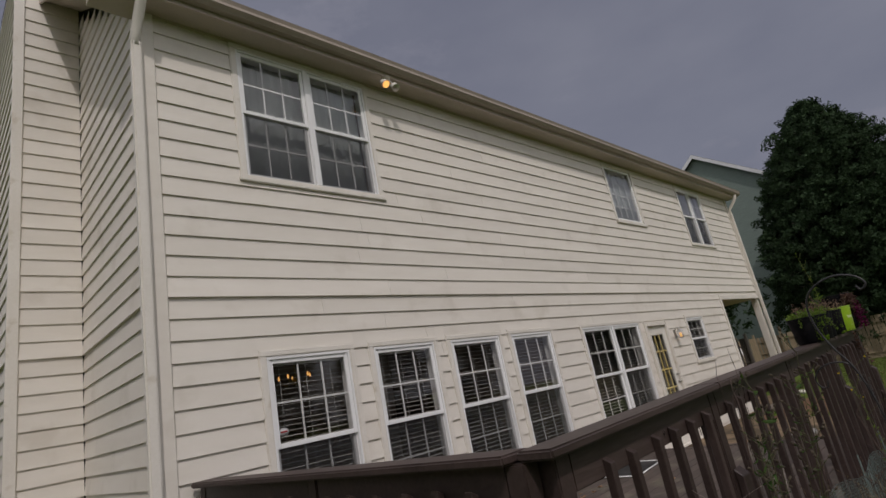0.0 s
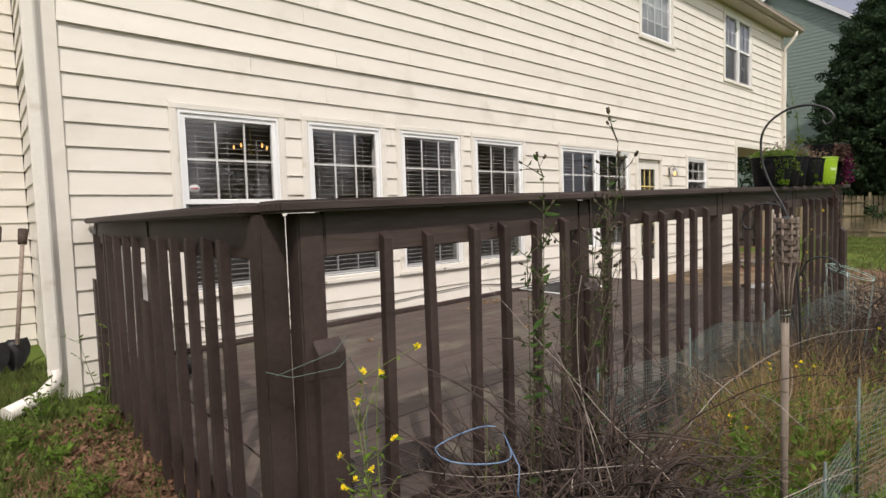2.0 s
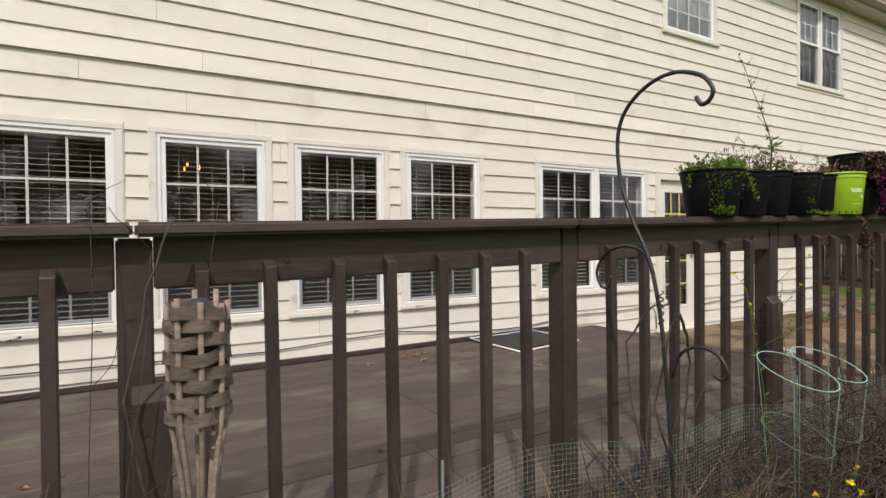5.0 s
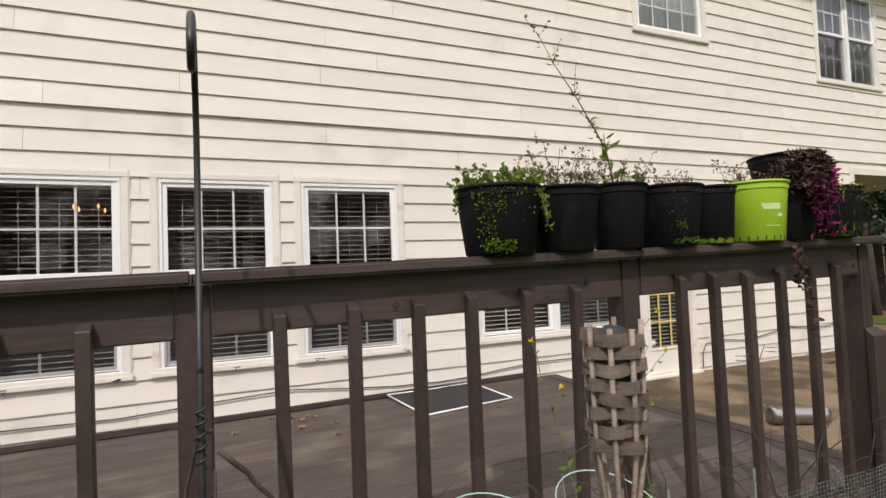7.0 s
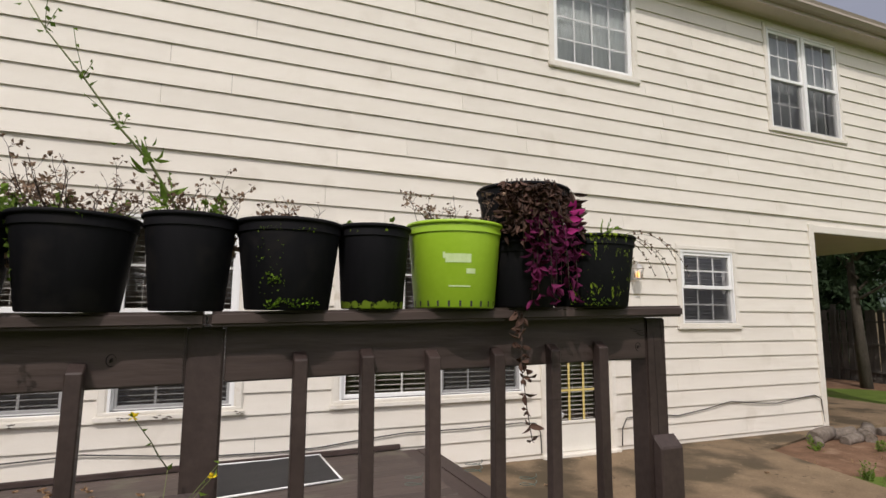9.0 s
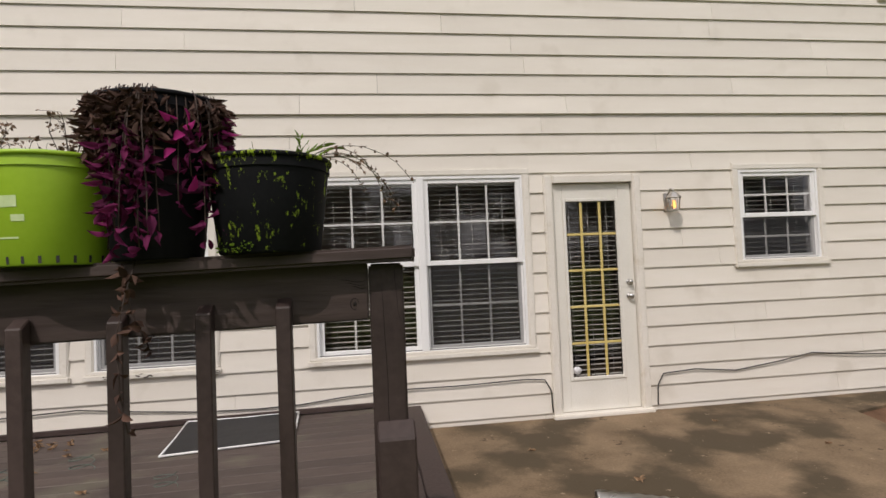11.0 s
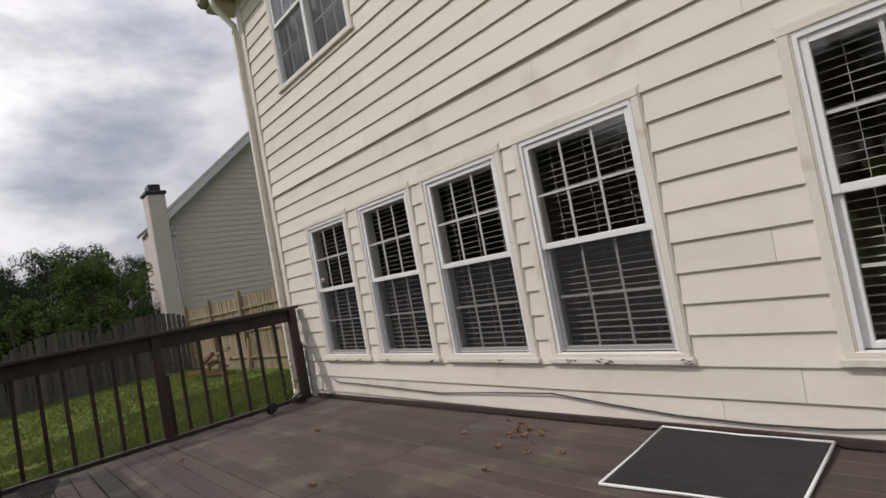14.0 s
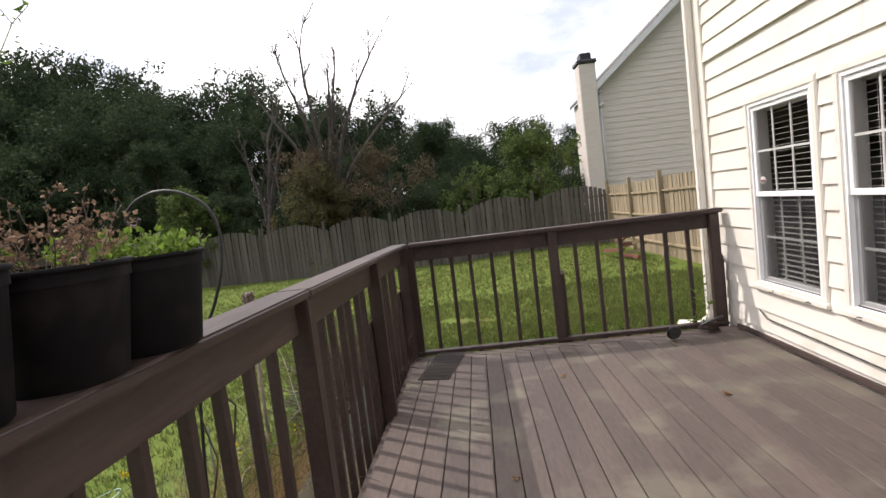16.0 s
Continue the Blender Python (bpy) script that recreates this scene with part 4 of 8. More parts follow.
# ---- planting helpers ----
LEAF = leaf_mat("green_leaf", (0.085, 0.15, 0.024), (0.20, 0.30, 0.05), 0.35, 0.45)
LEAF_DARK = leaf_mat("deep_green_leaf", (0.03, 0.065, 0.018), (0.07, 0.12, 0.03))
LEAF_DRY = leaf_mat("withered_leaf", (0.12, 0.075, 0.05), (0.28, 0.19, 0.13), 0.4, 0.15)
LEAF_RED = leaf_mat("purple_leaf", (0.045, 0.010, 0.028), (0.22, 0.026, 0.105), 0.7, 0.35)
PETAL = leaf_mat("yellow_petal", (0.75, 0.55, 0.02), (0.85, 0.68, 0.04), 0.1, 0.2)
PINK = leaf_mat("magenta_petal", (0.38, 0.025, 0.17), (0.55, 0.05, 0.26), 0.25, 0.3)
STEM = mat("green_stem", (0.09, 0.12, 0.03), (0.17, 0.19, 0.06), 14, 0.7, 0.0)
OLIVE = mat("olive_stem", (0.045, 0.045, 0.02), (0.11, 0.10, 0.045), 14, 0.8, 0.0)
TWIG = mat("dry_twig", (0.030, 0.019, 0.016), (0.105, 0.072, 0.056), 11, 0.85, 0.2, vary=0.35, island=True)
STRAW = leaf_mat("dry_straw", (0.22, 0.145, 0.065), (0.42, 0.30, 0.145), 0.4, 0.25)
BLADE = leaf_mat("grass_blade", (0.080, 0.108, 0.030), (0.16, 0.185, 0.056), 0.35, 0.35)
POT = mat("black_plastic_pot", (0.0035, 0.0035, 0.005), (0.009, 0.0085, 0.0105), 9, 0.68, 0.08, 60, (1, 1, 0.25), spec=0.15, stain=((0.013, 0.0115, 0.012), 11, 0.42))
POT_ALGAE = mat("black_plastic_with_algae", (0.0035, 0.004, 0.005), (0.009, 0.0095, 0.0105), 7, 0.72, 0.1, spec=0.15)


def film_of_algae(m, colour, patches, bare=0.62):
    """A thin bright film on a pot: broken patches, denser in bands given as centre height, half height and cover."""
    n, l = m.node_tree.nodes, m.node_tree.links
    base = n["Principled BSDF"].inputs["Base Color"]
    g, sep, mp, nz, mx = n.new("ShaderNodeNewGeometry"), n.new("ShaderNodeSeparateXYZ"), n.new("ShaderNodeMapping"), n.new("ShaderNodeTexNoise"), n.new("ShaderNodeMixRGB")
    mp.inputs["Scale"].default_value = (1.0, 1.0, 0.5)
    nz.inputs["Scale"].default_value, nz.inputs["Detail"].default_value, nz.inputs["Roughness"].default_value = 40.0, 10, 0.74
    l.new(g.outputs["Position"], sep.inputs[0]), l.new(g.outputs["Position"], mp.inputs[0]), l.new(mp.outputs[0], nz.inputs["Vector"])
    total = nz.outputs[0]
    for centre, half, cover in patches:
        d, ab, r, ad = n.new("ShaderNodeMath"), n.new("ShaderNodeMath"), n.new("ShaderNodeMapRange"), n.new("ShaderNodeMath")
        d.operation, d.inputs[1].default_value = "SUBTRACT", centre
        ab.operation = "ABSOLUTE"
        r.inputs[1].default_value, r.inputs[2].default_value = half, half * 0.3
        r.inputs[3].default_value, r.inputs[4].default_value = 0.0, cover
        l.new(sep.outputs[2], d.inputs[0]), l.new(d.outputs[0], ab.inputs[0]), l.new(ab.outputs[0], r.inputs[0])
        l.new(total, ad.inputs[0]), l.new(r.outputs[0], ad.inputs[1])
        total = ad.outputs[0]
    ramp = n.new("ShaderNodeValToRGB")
    ramp.color_ramp.elements[0].position, ramp.color_ramp.elements[1].position = bare, bare + 0.03
    mx.inputs[2].default_value = (*colour, 1)
    l.new(total, ramp.inputs[0]), l.new(ramp.outputs[0], mx.inputs[0]), l.new(base.links[0].from_socket, mx.inputs[1]), l.new(mx.outputs[0], base)


film_of_algae(POT_ALGAE, (0.26, 0.36, 0.025), ((1.607, 0.03, 0.085), (1.54, 0.05, 0.05), (1.42, 0.04, 0.05)), 0.62)
POT_FILMED = mat("black_plastic_with_green_foot", (0.0035, 0.0035, 0.005), (0.009, 0.0085, 0.0105), 9, 0.68, 0.08, 60, (1, 1, 0.25), spec=0.15)
film_of_algae(POT_FILMED, (0.20, 0.29, 0.025), ((1.364, 0.022, 0.26), (1.575, 0.012, 0.10)), 0.70)
POT_GREEN = mat("lime_plastic", (0.30, 0.50, 0.02), (0.36, 0.56, 0.035), 5, 0.4, 0.02)
COMPOST = mat("potting_soil", (0.03, 0.02, 0.014), (0.08, 0.055, 0.04), 30, 0.95, 0.5)
BAMBOO = mat("weathered_bamboo", (0.17, 0.125, 0.098), (0.36, 0.285, 0.235), 14, 0.8, 0.3, 70, (1, 1, 4), vary=0.22)
CANE = mat("grey_bamboo_cane", (0.13, 0.10, 0.078), (0.30, 0.24, 0.19), 12, 0.8, 0.3, 50, (2, 2, 0.2))
WIRE = mat("galvanised_wire", (0.30, 0.33, 0.32), (0.45, 0.48, 0.47), 20, 0.5, 0.0, metal=0.5)
WIRE_GREEN = mat("green_coated_wire", (0.30, 0.50, 0.44), (0.42, 0.62, 0.56), 20, 0.5, 0.0)
WIRE_DULL = mat("dull_green_wire", (0.07, 0.10, 0.085), (0.13, 0.17, 0.15), 20, 0.6, 0.0)
ROPE_BLUE = mat("blue_cord", (0.05, 0.11, 0.22), (0.20, 0.28, 0.40), 20, 0.7, 0.0)


def leaf(bm, p, d, size, wide=0.45, fold=0.25):
    """A pointed leaf from p along d, folded on its midrib."""
    d = Vector(d).normalized()
    s = d.cross(Vector((rnd(-1, 1), rnd(-1, 1), rnd(-0.3, 1))))
    s = s.normalized() if s.length > 1e-4 else d.orthogonal().normalized()
    n = d.cross(s)
    p = Vector(p)
    curl = rnd(0.1, 0.45)
    a, tip = bm.verts.new(p), bm.verts.new(p + d * size - n * size * curl)
    if size < 0.03:
        m = p + d * size * 0.45
        l, r = bm.verts.new(m + s * size * wide * 0.5 + n * size * fold * 0.4), bm.verts.new(m - s * size * wide * 0.5 + n * size * fold * 0.4)
        bm.faces.new((a, l, tip)), bm.faces.new((a, tip, r))
        return
    rows = []
    for u, w in ((0.22, 0.75), (0.5, 1.0), (0.78, 0.62)):
        m = p + d * size * u - n * size * curl * u * u
        e = s * size * wide * 0.5 * w * rnd(0.85, 1.15)
        lift = n * size * wide * fold * w
        rows.append((bm.verts.new(m + e + lift), bm.verts.new(m), bm.verts.new(m - e + lift)))
    bm.faces.new((a, rows[0][0], rows[0][1])), bm.faces.new((a, rows[0][1], rows[0][2]))
    for (l0, m0, r0), (l1, m1, r1) in zip(rows, rows[1:]):
        bm.faces.new((l0, l1, m1, m0)).smooth = True
        bm.faces.new((m0, m1, r1, r0)).smooth = True
    l, m, r = rows[-1]
    bm.faces.new((l, tip, m)), bm.faces.new((m, tip, r))


def ball_dir():
    v = Vector((rnd(-1, 1), rnd(-1, 1), rnd(-1, 1)))
    return v.normalized() if v.length > 1e-3 else Vector((0, 0, 1))


def bend(p, d, length, n=6, droop=0.0, jitter=0.12):
    """Points of a stem that wanders from p along d."""
    p, d = Vector(p), Vector(d).normalized()
    out = [p.copy()]
    for k in range(n):
        d = (d + Vector((rnd(-1, 1), rnd(-1, 1), rnd(-1, 1))) * jitter + Vector((0, 0, -droop))).normalized()
        p = p + d * length / n
        out.append(p.copy())
    return out


bm = bm_new()
lathe(bm, [(0.0015, -0.002), (0.006, 0.003), (0.007, 0.009), (0.004, 0.014), (0.007, 0.019), (0.0, 0.017)], 7)
SEED_HEAD = mesh_of("seed_head", bm, mat("brown_seed_head", (0.035, 0.027, 0.016), (0.09, 0.07, 0.045), 90, 0.9, 0.2))


def weed(at, h, label, lean=(0, 0), leaves=26, size=0.06, stems=3, flowers=0, dry=0.0, name="weed", spread=0.5, buds=0):
    """A wild plant: thin stems with leaves, side shoots and perhaps yellow flowers."""
    w = thing(name, at, label, "weed", "weeds in the bed")
    bs, bl, heads, ends = bm_new(), bm_new(), [], []
    for s in range(stems):
        d = Vector((lean[0] + rnd(-1, 1) * 0.2 * spread, lean[1] + rnd(-1, 1) * 0.2 * spread, 1))
        pts = bend(Vector(at) + Vector((rnd(-0.04, 0.04), rnd(-0.04, 0.04), -0.02)), d, h * rnd(0.75, 1.0), 8, 0.0, 0.09)
        tube(bs, pts, [0.0045 - 0.0035 * k / 8 for k in range(9)], 4)
        for k in range(leaves // stems):
            u = rnd(0.08, 1)
            i = min(int(u * 8), 7)
            q = pts[i].lerp(pts[i + 1], u * 8 - i)
            dd = Vector((rnd(-1, 1), rnd(-1, 1), rnd(-0.2, 0.7)))
            leaf(bl, q, dd, size * rnd(0.5, 1.15) * (1.2 - 0.7 * u))
        for k in range(9 if buds else 4):
            i = random.randint(6, 8) if flowers else random.randint(3, 7)
            br = bend(pts[i], (rnd(-1, 1), rnd(-1, 1), rnd(0.5, 1.3)), h * rnd(0.08, 0.2), 4)
            tube(bs, br, [0.002, 0.0018, 0.0015, 0.0012, 0.001], 3)
            for q in br[2:]:
                leaf(bl, q, ball_dir(), size * rnd(0.25, 0.5))
            if buds and i > 4:
                for q in (br[-1], br[2]):
                    ends.append((q, br[-1] - br[-2]))
            if flowers:
                heads.append(br[-1])
                flowers -= 1
    part("stem", bs, TWIG if dry > 0.5 else OLIVE if buds else STEM, w)
    part("foliage", bl, LEAF_DRY if dry > 0.5 else LEAF_DARK if buds else LEAF, w)
    for q, d in ends:
        piece("seed_head", SEED_HEAD, w, q, d.to_track_quat("Z", "Y").to_euler(), [buds * rnd(0.7, 1.3)] * 3)
    for c in heads:
        bf = bm_new()
        for f in range(9):
            leaf(bf, c, ball_dir() + Vector((0, 0, 0.4)), 0.013, 0.7, 0.1)
        part("flower", bf, PETAL, w, "small yellow flower")
    return w


# ---- flower pots on the railing ----
def pot(x, r, rb, z1, label, material, y=RY - 0.03, z0=RTOP, name="flower_pot", feet=False, soil=True):
    p = thing(name, (x, y, z0), label, "flower pot", "pots on the railing")
    bm = bm_new()
    h = z1 - z0
    rm = rb + (r - rb) * 0.9
    for run in (((0.0, 0.0), (rb - 0.004, 0.0)), ((rb - 0.004, 0.0), (rb, 0.004), (rm, h - 0.034)), ((rm, h - 0.034), (rm + 0.004, h - 0.034)), ((rm + 0.004, h - 0.034), (r + 0.001, h - 0.011)), ((r + 0.001, h - 0.011), (r + 0.007, h - 0.010), (r + 0.008, h - 0.004), (r + 0.005, h)), ((r + 0.005, h), (r - 0.003, h)), ((r - 0.003, h), (rm - 0.003, h - 0.034), (rb - 0.004, 0.004))):
        lathe(bm, run, 40, (x, y, z0))
    part("body", bm, material, p)
    if soil:
        bm = bm_new()
        lathe(bm, [(0.0, h * 0.84), (r * 0.5, h * 0.85), (r - 0.012, h * 0.82)], 20, (x, y, z0))
        for v in bm.verts:
            v.co.z += rnd(-0.006, 0.008)
        part("soil", bm, COMPOST, p)
    if feet:
        for k in range(24):
            bm = bm_new()
            a = 2 * math.pi * k / 24
            c, s = math.cos(a), math.sin(a)
            q = Vector((x + (rb + 0.0015) * c, y + (rb + 0.0015) * s, z0 + 0.004))
            t = Vector((-s, c, 0)) * 0.0032
            up = Vector((0, 0, 0.017)) + Vector((c, s, 0)) * 0.0016
            v = [bm.verts.new(w) for w in (q - t, q + t, q + t + up, q - t + up)]
            bm.faces.new(v)
            part("drain_slot", bm, CABLE, p, "dark drain slot")
    return p


def shoots(p, x, z, r, kind, count, tall, spill=0):
    """What grows in a pot, or hangs over its rim."""
    bs, bl = bm_new(), bm_new()
    y = RY - 0.03
    for k in range(count):
        a, q = rnd(0, 2 * math.pi), r * math.sqrt(rnd(0, 0.8))
        base = Vector((x + q * math.cos(a), y + q * math.sin(a), z - 0.03))
        d = Vector((math.cos(a) * 0.5, math.sin(a) * 0.5, 1))
        pts = bend(base, d, tall * rnd(0.4, 1.0), 5, 0.02, 0.2)
        tube(bs, pts, [0.0022, 0.002, 0.0017, 0.0014, 0.001, 0.0008], 3)
        if kind == "green":
            for j in range(8):
                leaf(bl, pts[random.randint(1, 5)], ball_dir() + Vector((0, 0, 0.3)), rnd(0.010, 0.025), 0.8)
            continue
        for j in range(6):
            i = random.randint(2, 5)
            twig = bend(pts[i], ball_dir() + Vector((0, 0, 0.9)), rnd(0.02, 0.05), 3, 0.0, 0.25)
            tube(bs, twig, 0.0006, 3)
            for w in range(5 if k % 3 else 1):
                leaf(bl, twig[-1] + ball_dir() * 0.008, ball_dir(), rnd(0.006, 0.016), 0.75)
    for k in range(spill):
        a = rnd(math.pi * 0.9, math.pi * 2.1)
        rim = Vector((x + r * math.cos(a), y + r * math.sin(a), z + 0.01))
        pts = bend(rim, (math.cos(a) * 0.4, math.sin(a) * 0.4, -0.3), rnd(0.08, 0.26), 7, 0.35, 0.22)
        tube(bs, pts, 0.0015, 3)
        for q in pts[1:]:
            for j in range(4):
                leaf(bl, q + ball_dir() * 0.008, ball_dir() + Vector((0, -0.5, 0)), rnd(0.010, 0.021), 0.8)
    tagged(part("stem", bs, STEM if kind == "green" else TWIG, p), kind="stuff")
    tagged(part("foliage", bl, LEAF if kind == "green" else LEAF_DRY, p), "fresh green foliage" if kind == "green" else "dry seed heads", kind="stuff")


p1 = pot(3.69, 0.150, 0.122, 1.54, "large black plastic pot overgrown with green clover", POT)
shoots(p1, 3.69, 1.527, 0.14, "green", 190, 0.115, 5)
p2 = pot(3.962, 0.138, 0.108, 1.54, "plain black plastic pot with dry seed heads", POT)
shoots(p2, 3.962, 1.527, 0.10, "dry", 34, 0.2, 1)
shoots(p2, 3.962, 1.527, 0.12, "green", 14, 0.09)
p3 = pot(4.222, 0.112, 0.090, 1.554, "black plastic pot with one tall leaning wild lettuce", POT)
shoots(p3, 4.222, 1.537, 0.09, "dry", 14, 0.17)
shoots(p3, 4.222, 1.537, 0.085, "green", 22, 0.10)
p4 = pot(4.477, 0.141, 0.114, 1.548, "black plastic pot with mossy streaks", POT)
shoots(p4, 4.477, 1.527, 0.12, "dry", 5, 0.14, 1)
p5 = pot(4.72, 0.106, 0.091, 1.548, "small black plastic pot with a green base", POT_FILMED)
shoots(p5, 4.72, 1.533, 0.09, "green", 6, 0.08)
p6 = pot(4.985, 0.148, 0.126, 1.565, "lime green nursery pot with white print", POT_GREEN, feet=True)
shoots(p6, 4.985, 1.548, 0.11, "dry", 22, 0.17)
p7 = pot(5.228, 0.125, 0.105, 1.516, "black plastic pot under another pot", POT)
p7b = pot(5.240, 0.150, 0.122, 1.700, "black pot trailing withered and purple leaves, stacked on another", POT, z0=1.506, y=RY - 0.025)
p8 = pot(5.503, 0.154, 0.127, 1.545, "black plastic pot stained with bright green algae", POT_ALGAE)
shoots(p8, 5.503, 1.545, 0.11, "green", 8, 0.09)

# print on the lime pot: plain bars in white, curved round it
WHITE_INK = mat("white_print", (0.52, 0.66, 0.30), (0.6, 0.72, 0.4), 30, 0.5, 0.0)


def pot_bar(a0, a1, z0, z1, parent, x, r, rb, zb, zt):
    """A bar laid round a tapered pot between two bearings."""
    bm = bm_new()
    n = 6
    rows = []
    for z in (z0, z1):
        rr = rb + (r - rb) * 0.85 * (z - zb) / ((zt - zb) * 0.86) + 0.0015
        rows.append([bm.verts.new((x + rr * math.cos(radians(a0 + (a1 - a0) * k / n)), RY - 0.03 + rr * math.sin(radians(a0 + (a1 - a0) * k / n)), z)) for k in range(n + 1)])
    for k in range(n):
        bm.faces.new((rows[0][k], rows[0][k + 1], rows[1][k + 1], rows[1][k]))
    part("print_bar", bm, WHITE_INK, parent, "white printed mark")


for a0, a1, za, zb in ((236, 268, 1.438, 1.464), (233, 236, 1.451, 1.469), (262, 274, 1.406, 1.421), (240, 268, 1.367, 1.371)):
    pot_bar(a0, a1, za, zb, p6, 4.985, 0.148, 0.126, RTOP, 1.565)

# moss and small weeds that cling to the pots
MOSS = leaf_mat("bright_moss", (0.10, 0.19, 0.012), (0.20, 0.32, 0.03), 0.35, 0.3)


def moss(p, x, r, rb, zt, spots):
    """Tufts of tiny leaves on a pot: bearings, heights, number, size."""
    bm = bm_new()
    for a0, a1, z0, z1, n, size in spots:
        for k in range(n):
            a, z = radians(rnd(a0, a1)), rnd(z0, z1)
            rr = rb + (r - rb) * (z - RTOP) / (zt - RTOP) + 0.002
            leaf_out = Vector((math.cos(a), math.sin(a), rnd(-0.5, 0.6))) + ball_dir() * 0.7
            leaf(bm, (x + rr * math.cos(a), RY - 0.03 + rr * math.sin(a), z), leaf_out, size * rnd(0.5, 1.2), 0.8, 0.3)
    tagged(part("moss", bm, MOSS, p), "bright green moss on the plastic", kind="stuff")


moss(p1, 3.69, 0.150, 0.122, 1.54, ((208, 236, 1.332, 1.516, 150, 0.010), (236, 252, 1.44, 1.516, 60, 0.010), (205, 330, 1.495, 1.524, 70, 0.010), (218, 264, 1.311, 1.352, 240, 0.010), (242, 300, 1.408, 1.484, 10, 0.009)))
moss(p4, 4.477, 0.141, 0.114, 1.548, ((235, 305, 1.311, 1.335, 90, 0.009), (240, 260, 1.372, 1.40, 34, 0.009), (225, 262, 1.343, 1.495, 40, 0.006), (225, 300, 1.51, 1.522, 24, 0.007)))
moss(p8, 5.503, 0.154, 0.127, 1.545, ((205, 262, 1.308, 1.335, 60, 0.008),))

# trailing plant
LEAF_WITHER = leaf_mat("shrivelled_leaf", (0.040, 0.022, 0.018), (0.13, 0.075, 0.055), 0.5, 0.1)
bs, bl, br = bm_new(), bm_new(), bm_new()
for k in range(135):
    deg = rnd(218, 284) if k < 98 else rnd(286, 320) if k < 104 else rnd(322, 352)
    a = radians(deg)
    rim = Vector((5.240 + 0.148 * math.cos(a), RY - 0.025 + 0.148 * math.sin(a), 1.700 + rnd(-0.015, 0.012)))
    red = deg > 245 and rnd(0, 1) < 0.38
    long = (rnd(0.16, 0.37) if red else rnd(0.06, 0.22)) if 236 < deg < 338 else rnd(0.04, 0.16)
    pts = bend(rim, (math.cos(a) * 0.3, math.sin(a) * 0.35, rnd(-0.8, -0.1)), long, 7, 0.9, 0.10)
    tube(bs, pts, 0.0016, 3)
    for i, q in enumerate(pts[1:]):
        fresh = red and i > 1
        for j in range(2 if fresh else 1):
            leaf(br if fresh else bl, q + ball_dir() * 0.008, Vector((math.cos(a) * 0.3, math.sin(a) * 0.35, -0.7)) + ball_dir() * 0.75, rnd(0.022, 0.05), 0.42 if fresh else 0.34, 0.5)
for deg, z in ((300, 1.633), (304, 1.615), (309, 1.624), (313, 1.596), (297, 1.578), (262, 1.55), (266, 1.536), (318, 1.578), (336, 1.633), (341, 1.624), (250, 1.60), (256, 1.575), (247, 1.54), (270, 1.59), (276, 1.50), (290, 1.53), (331, 1.56), (308, 1.47)):
    a = radians(deg)
    bp = bm_new()
    leaf(bp, (5.240 + 0.165 * math.cos(a), RY - 0.025 + 0.165 * math.sin(a), z + rnd(-0.01, 0.01)), ball_dir() + Vector((0.2, -0.5, -0.3)), rnd(0.035, 0.055), 0.5)
    part("bloom", bp, PINK, p7b, "magenta leaf")
for x0, long in ((5.20, 0.42), (5.17, 0.24)):
    pts = bend((x0, RY - 0.095, 1.317), (0, -0.25, -1), long, 9, 0.1, 0.2)
    tube(bs, pts, 0.0016, 3)
    for q in pts[1:]:
        for j in range(3):
            leaf(bl, q, ball_dir() + Vector((0, 0, -0.5)), rnd(0.02, 0.045), 0.5)
tagged(part("stem", bs, TWIG, p7b), kind="stuff")
part("withered_foliage", bl, LEAF_WITHER, p7b, "brown withered leaves")
part("purple_foliage", br, LEAF_RED, p7b, "purple trailing leaves")

# tall leaning stalk in the third pot
bs, bl = bm_new(), bm_new()
stalk = [Vector(p) for p in ((4.222, RY - 0.03, 1.513), (4.165, RY - 0.07, 1.606), (4.12, RY - 0.10, 1.68), (4.055, RY - 0.12, 1.749), (3.97, RY - 0.125, 1.865), (3.885, RY - 0.125, 1.97), (3.83, RY - 0.125, 2.06))]
tube(bs, stalk, [0.0042, 0.004, 0.0036, 0.003, 0.0024, 0.0018, 0.0012], 5)
for i, q in enumerate(stalk):
    for k in range(9 if i < 4 else 4):
        leaf(bl, q + Vector((rnd(-0.015, 0.015), 0, rnd(-0.04, 0.04))), (rnd(-1, 1), rnd(-0.8, 0.8), rnd(-0.3, 0.8)), (0.07 if i < 3 else 0.03) * rnd(0.5, 1), 0.26)
    if i > 1:
        for k in range(2):
            b = bend(q, (rnd(-1, 0.6), rnd(-0.4, 0.4), 1), rnd(0.04, 0.12), 3)
            tube(bs, b, 0.001, 3)
            for w in b:
                leaf(bl, w, ball_dir(), rnd(0.01, 0.018), 0.8)
part("stalk", bs, STEM, p3, "tall green stalk")
part("stalk_foliage", bl, LEAF, p3, "toothed green leaves")
for k in range(5):
    bl = bm_new()
    pts = bend((5.585 + rnd(-0.03, 0.03), RY + rnd(-0.03, 0.03), 1.548), (rnd(-0.3, 0.8), rnd(-0.3, 0.3), 1.2), rnd(0.07, 0.13), 5, 0.2, 0.1)
    for a, b in zip(pts, pts[1:]):
        leaf(bl, a, b - a, (b - a).length * 1.5, 0.26, 0.2)
    part("grass_shoot", bl, LEAF, p8, "fresh grass shoot")
bs, bl = bm_new(), bm_new()
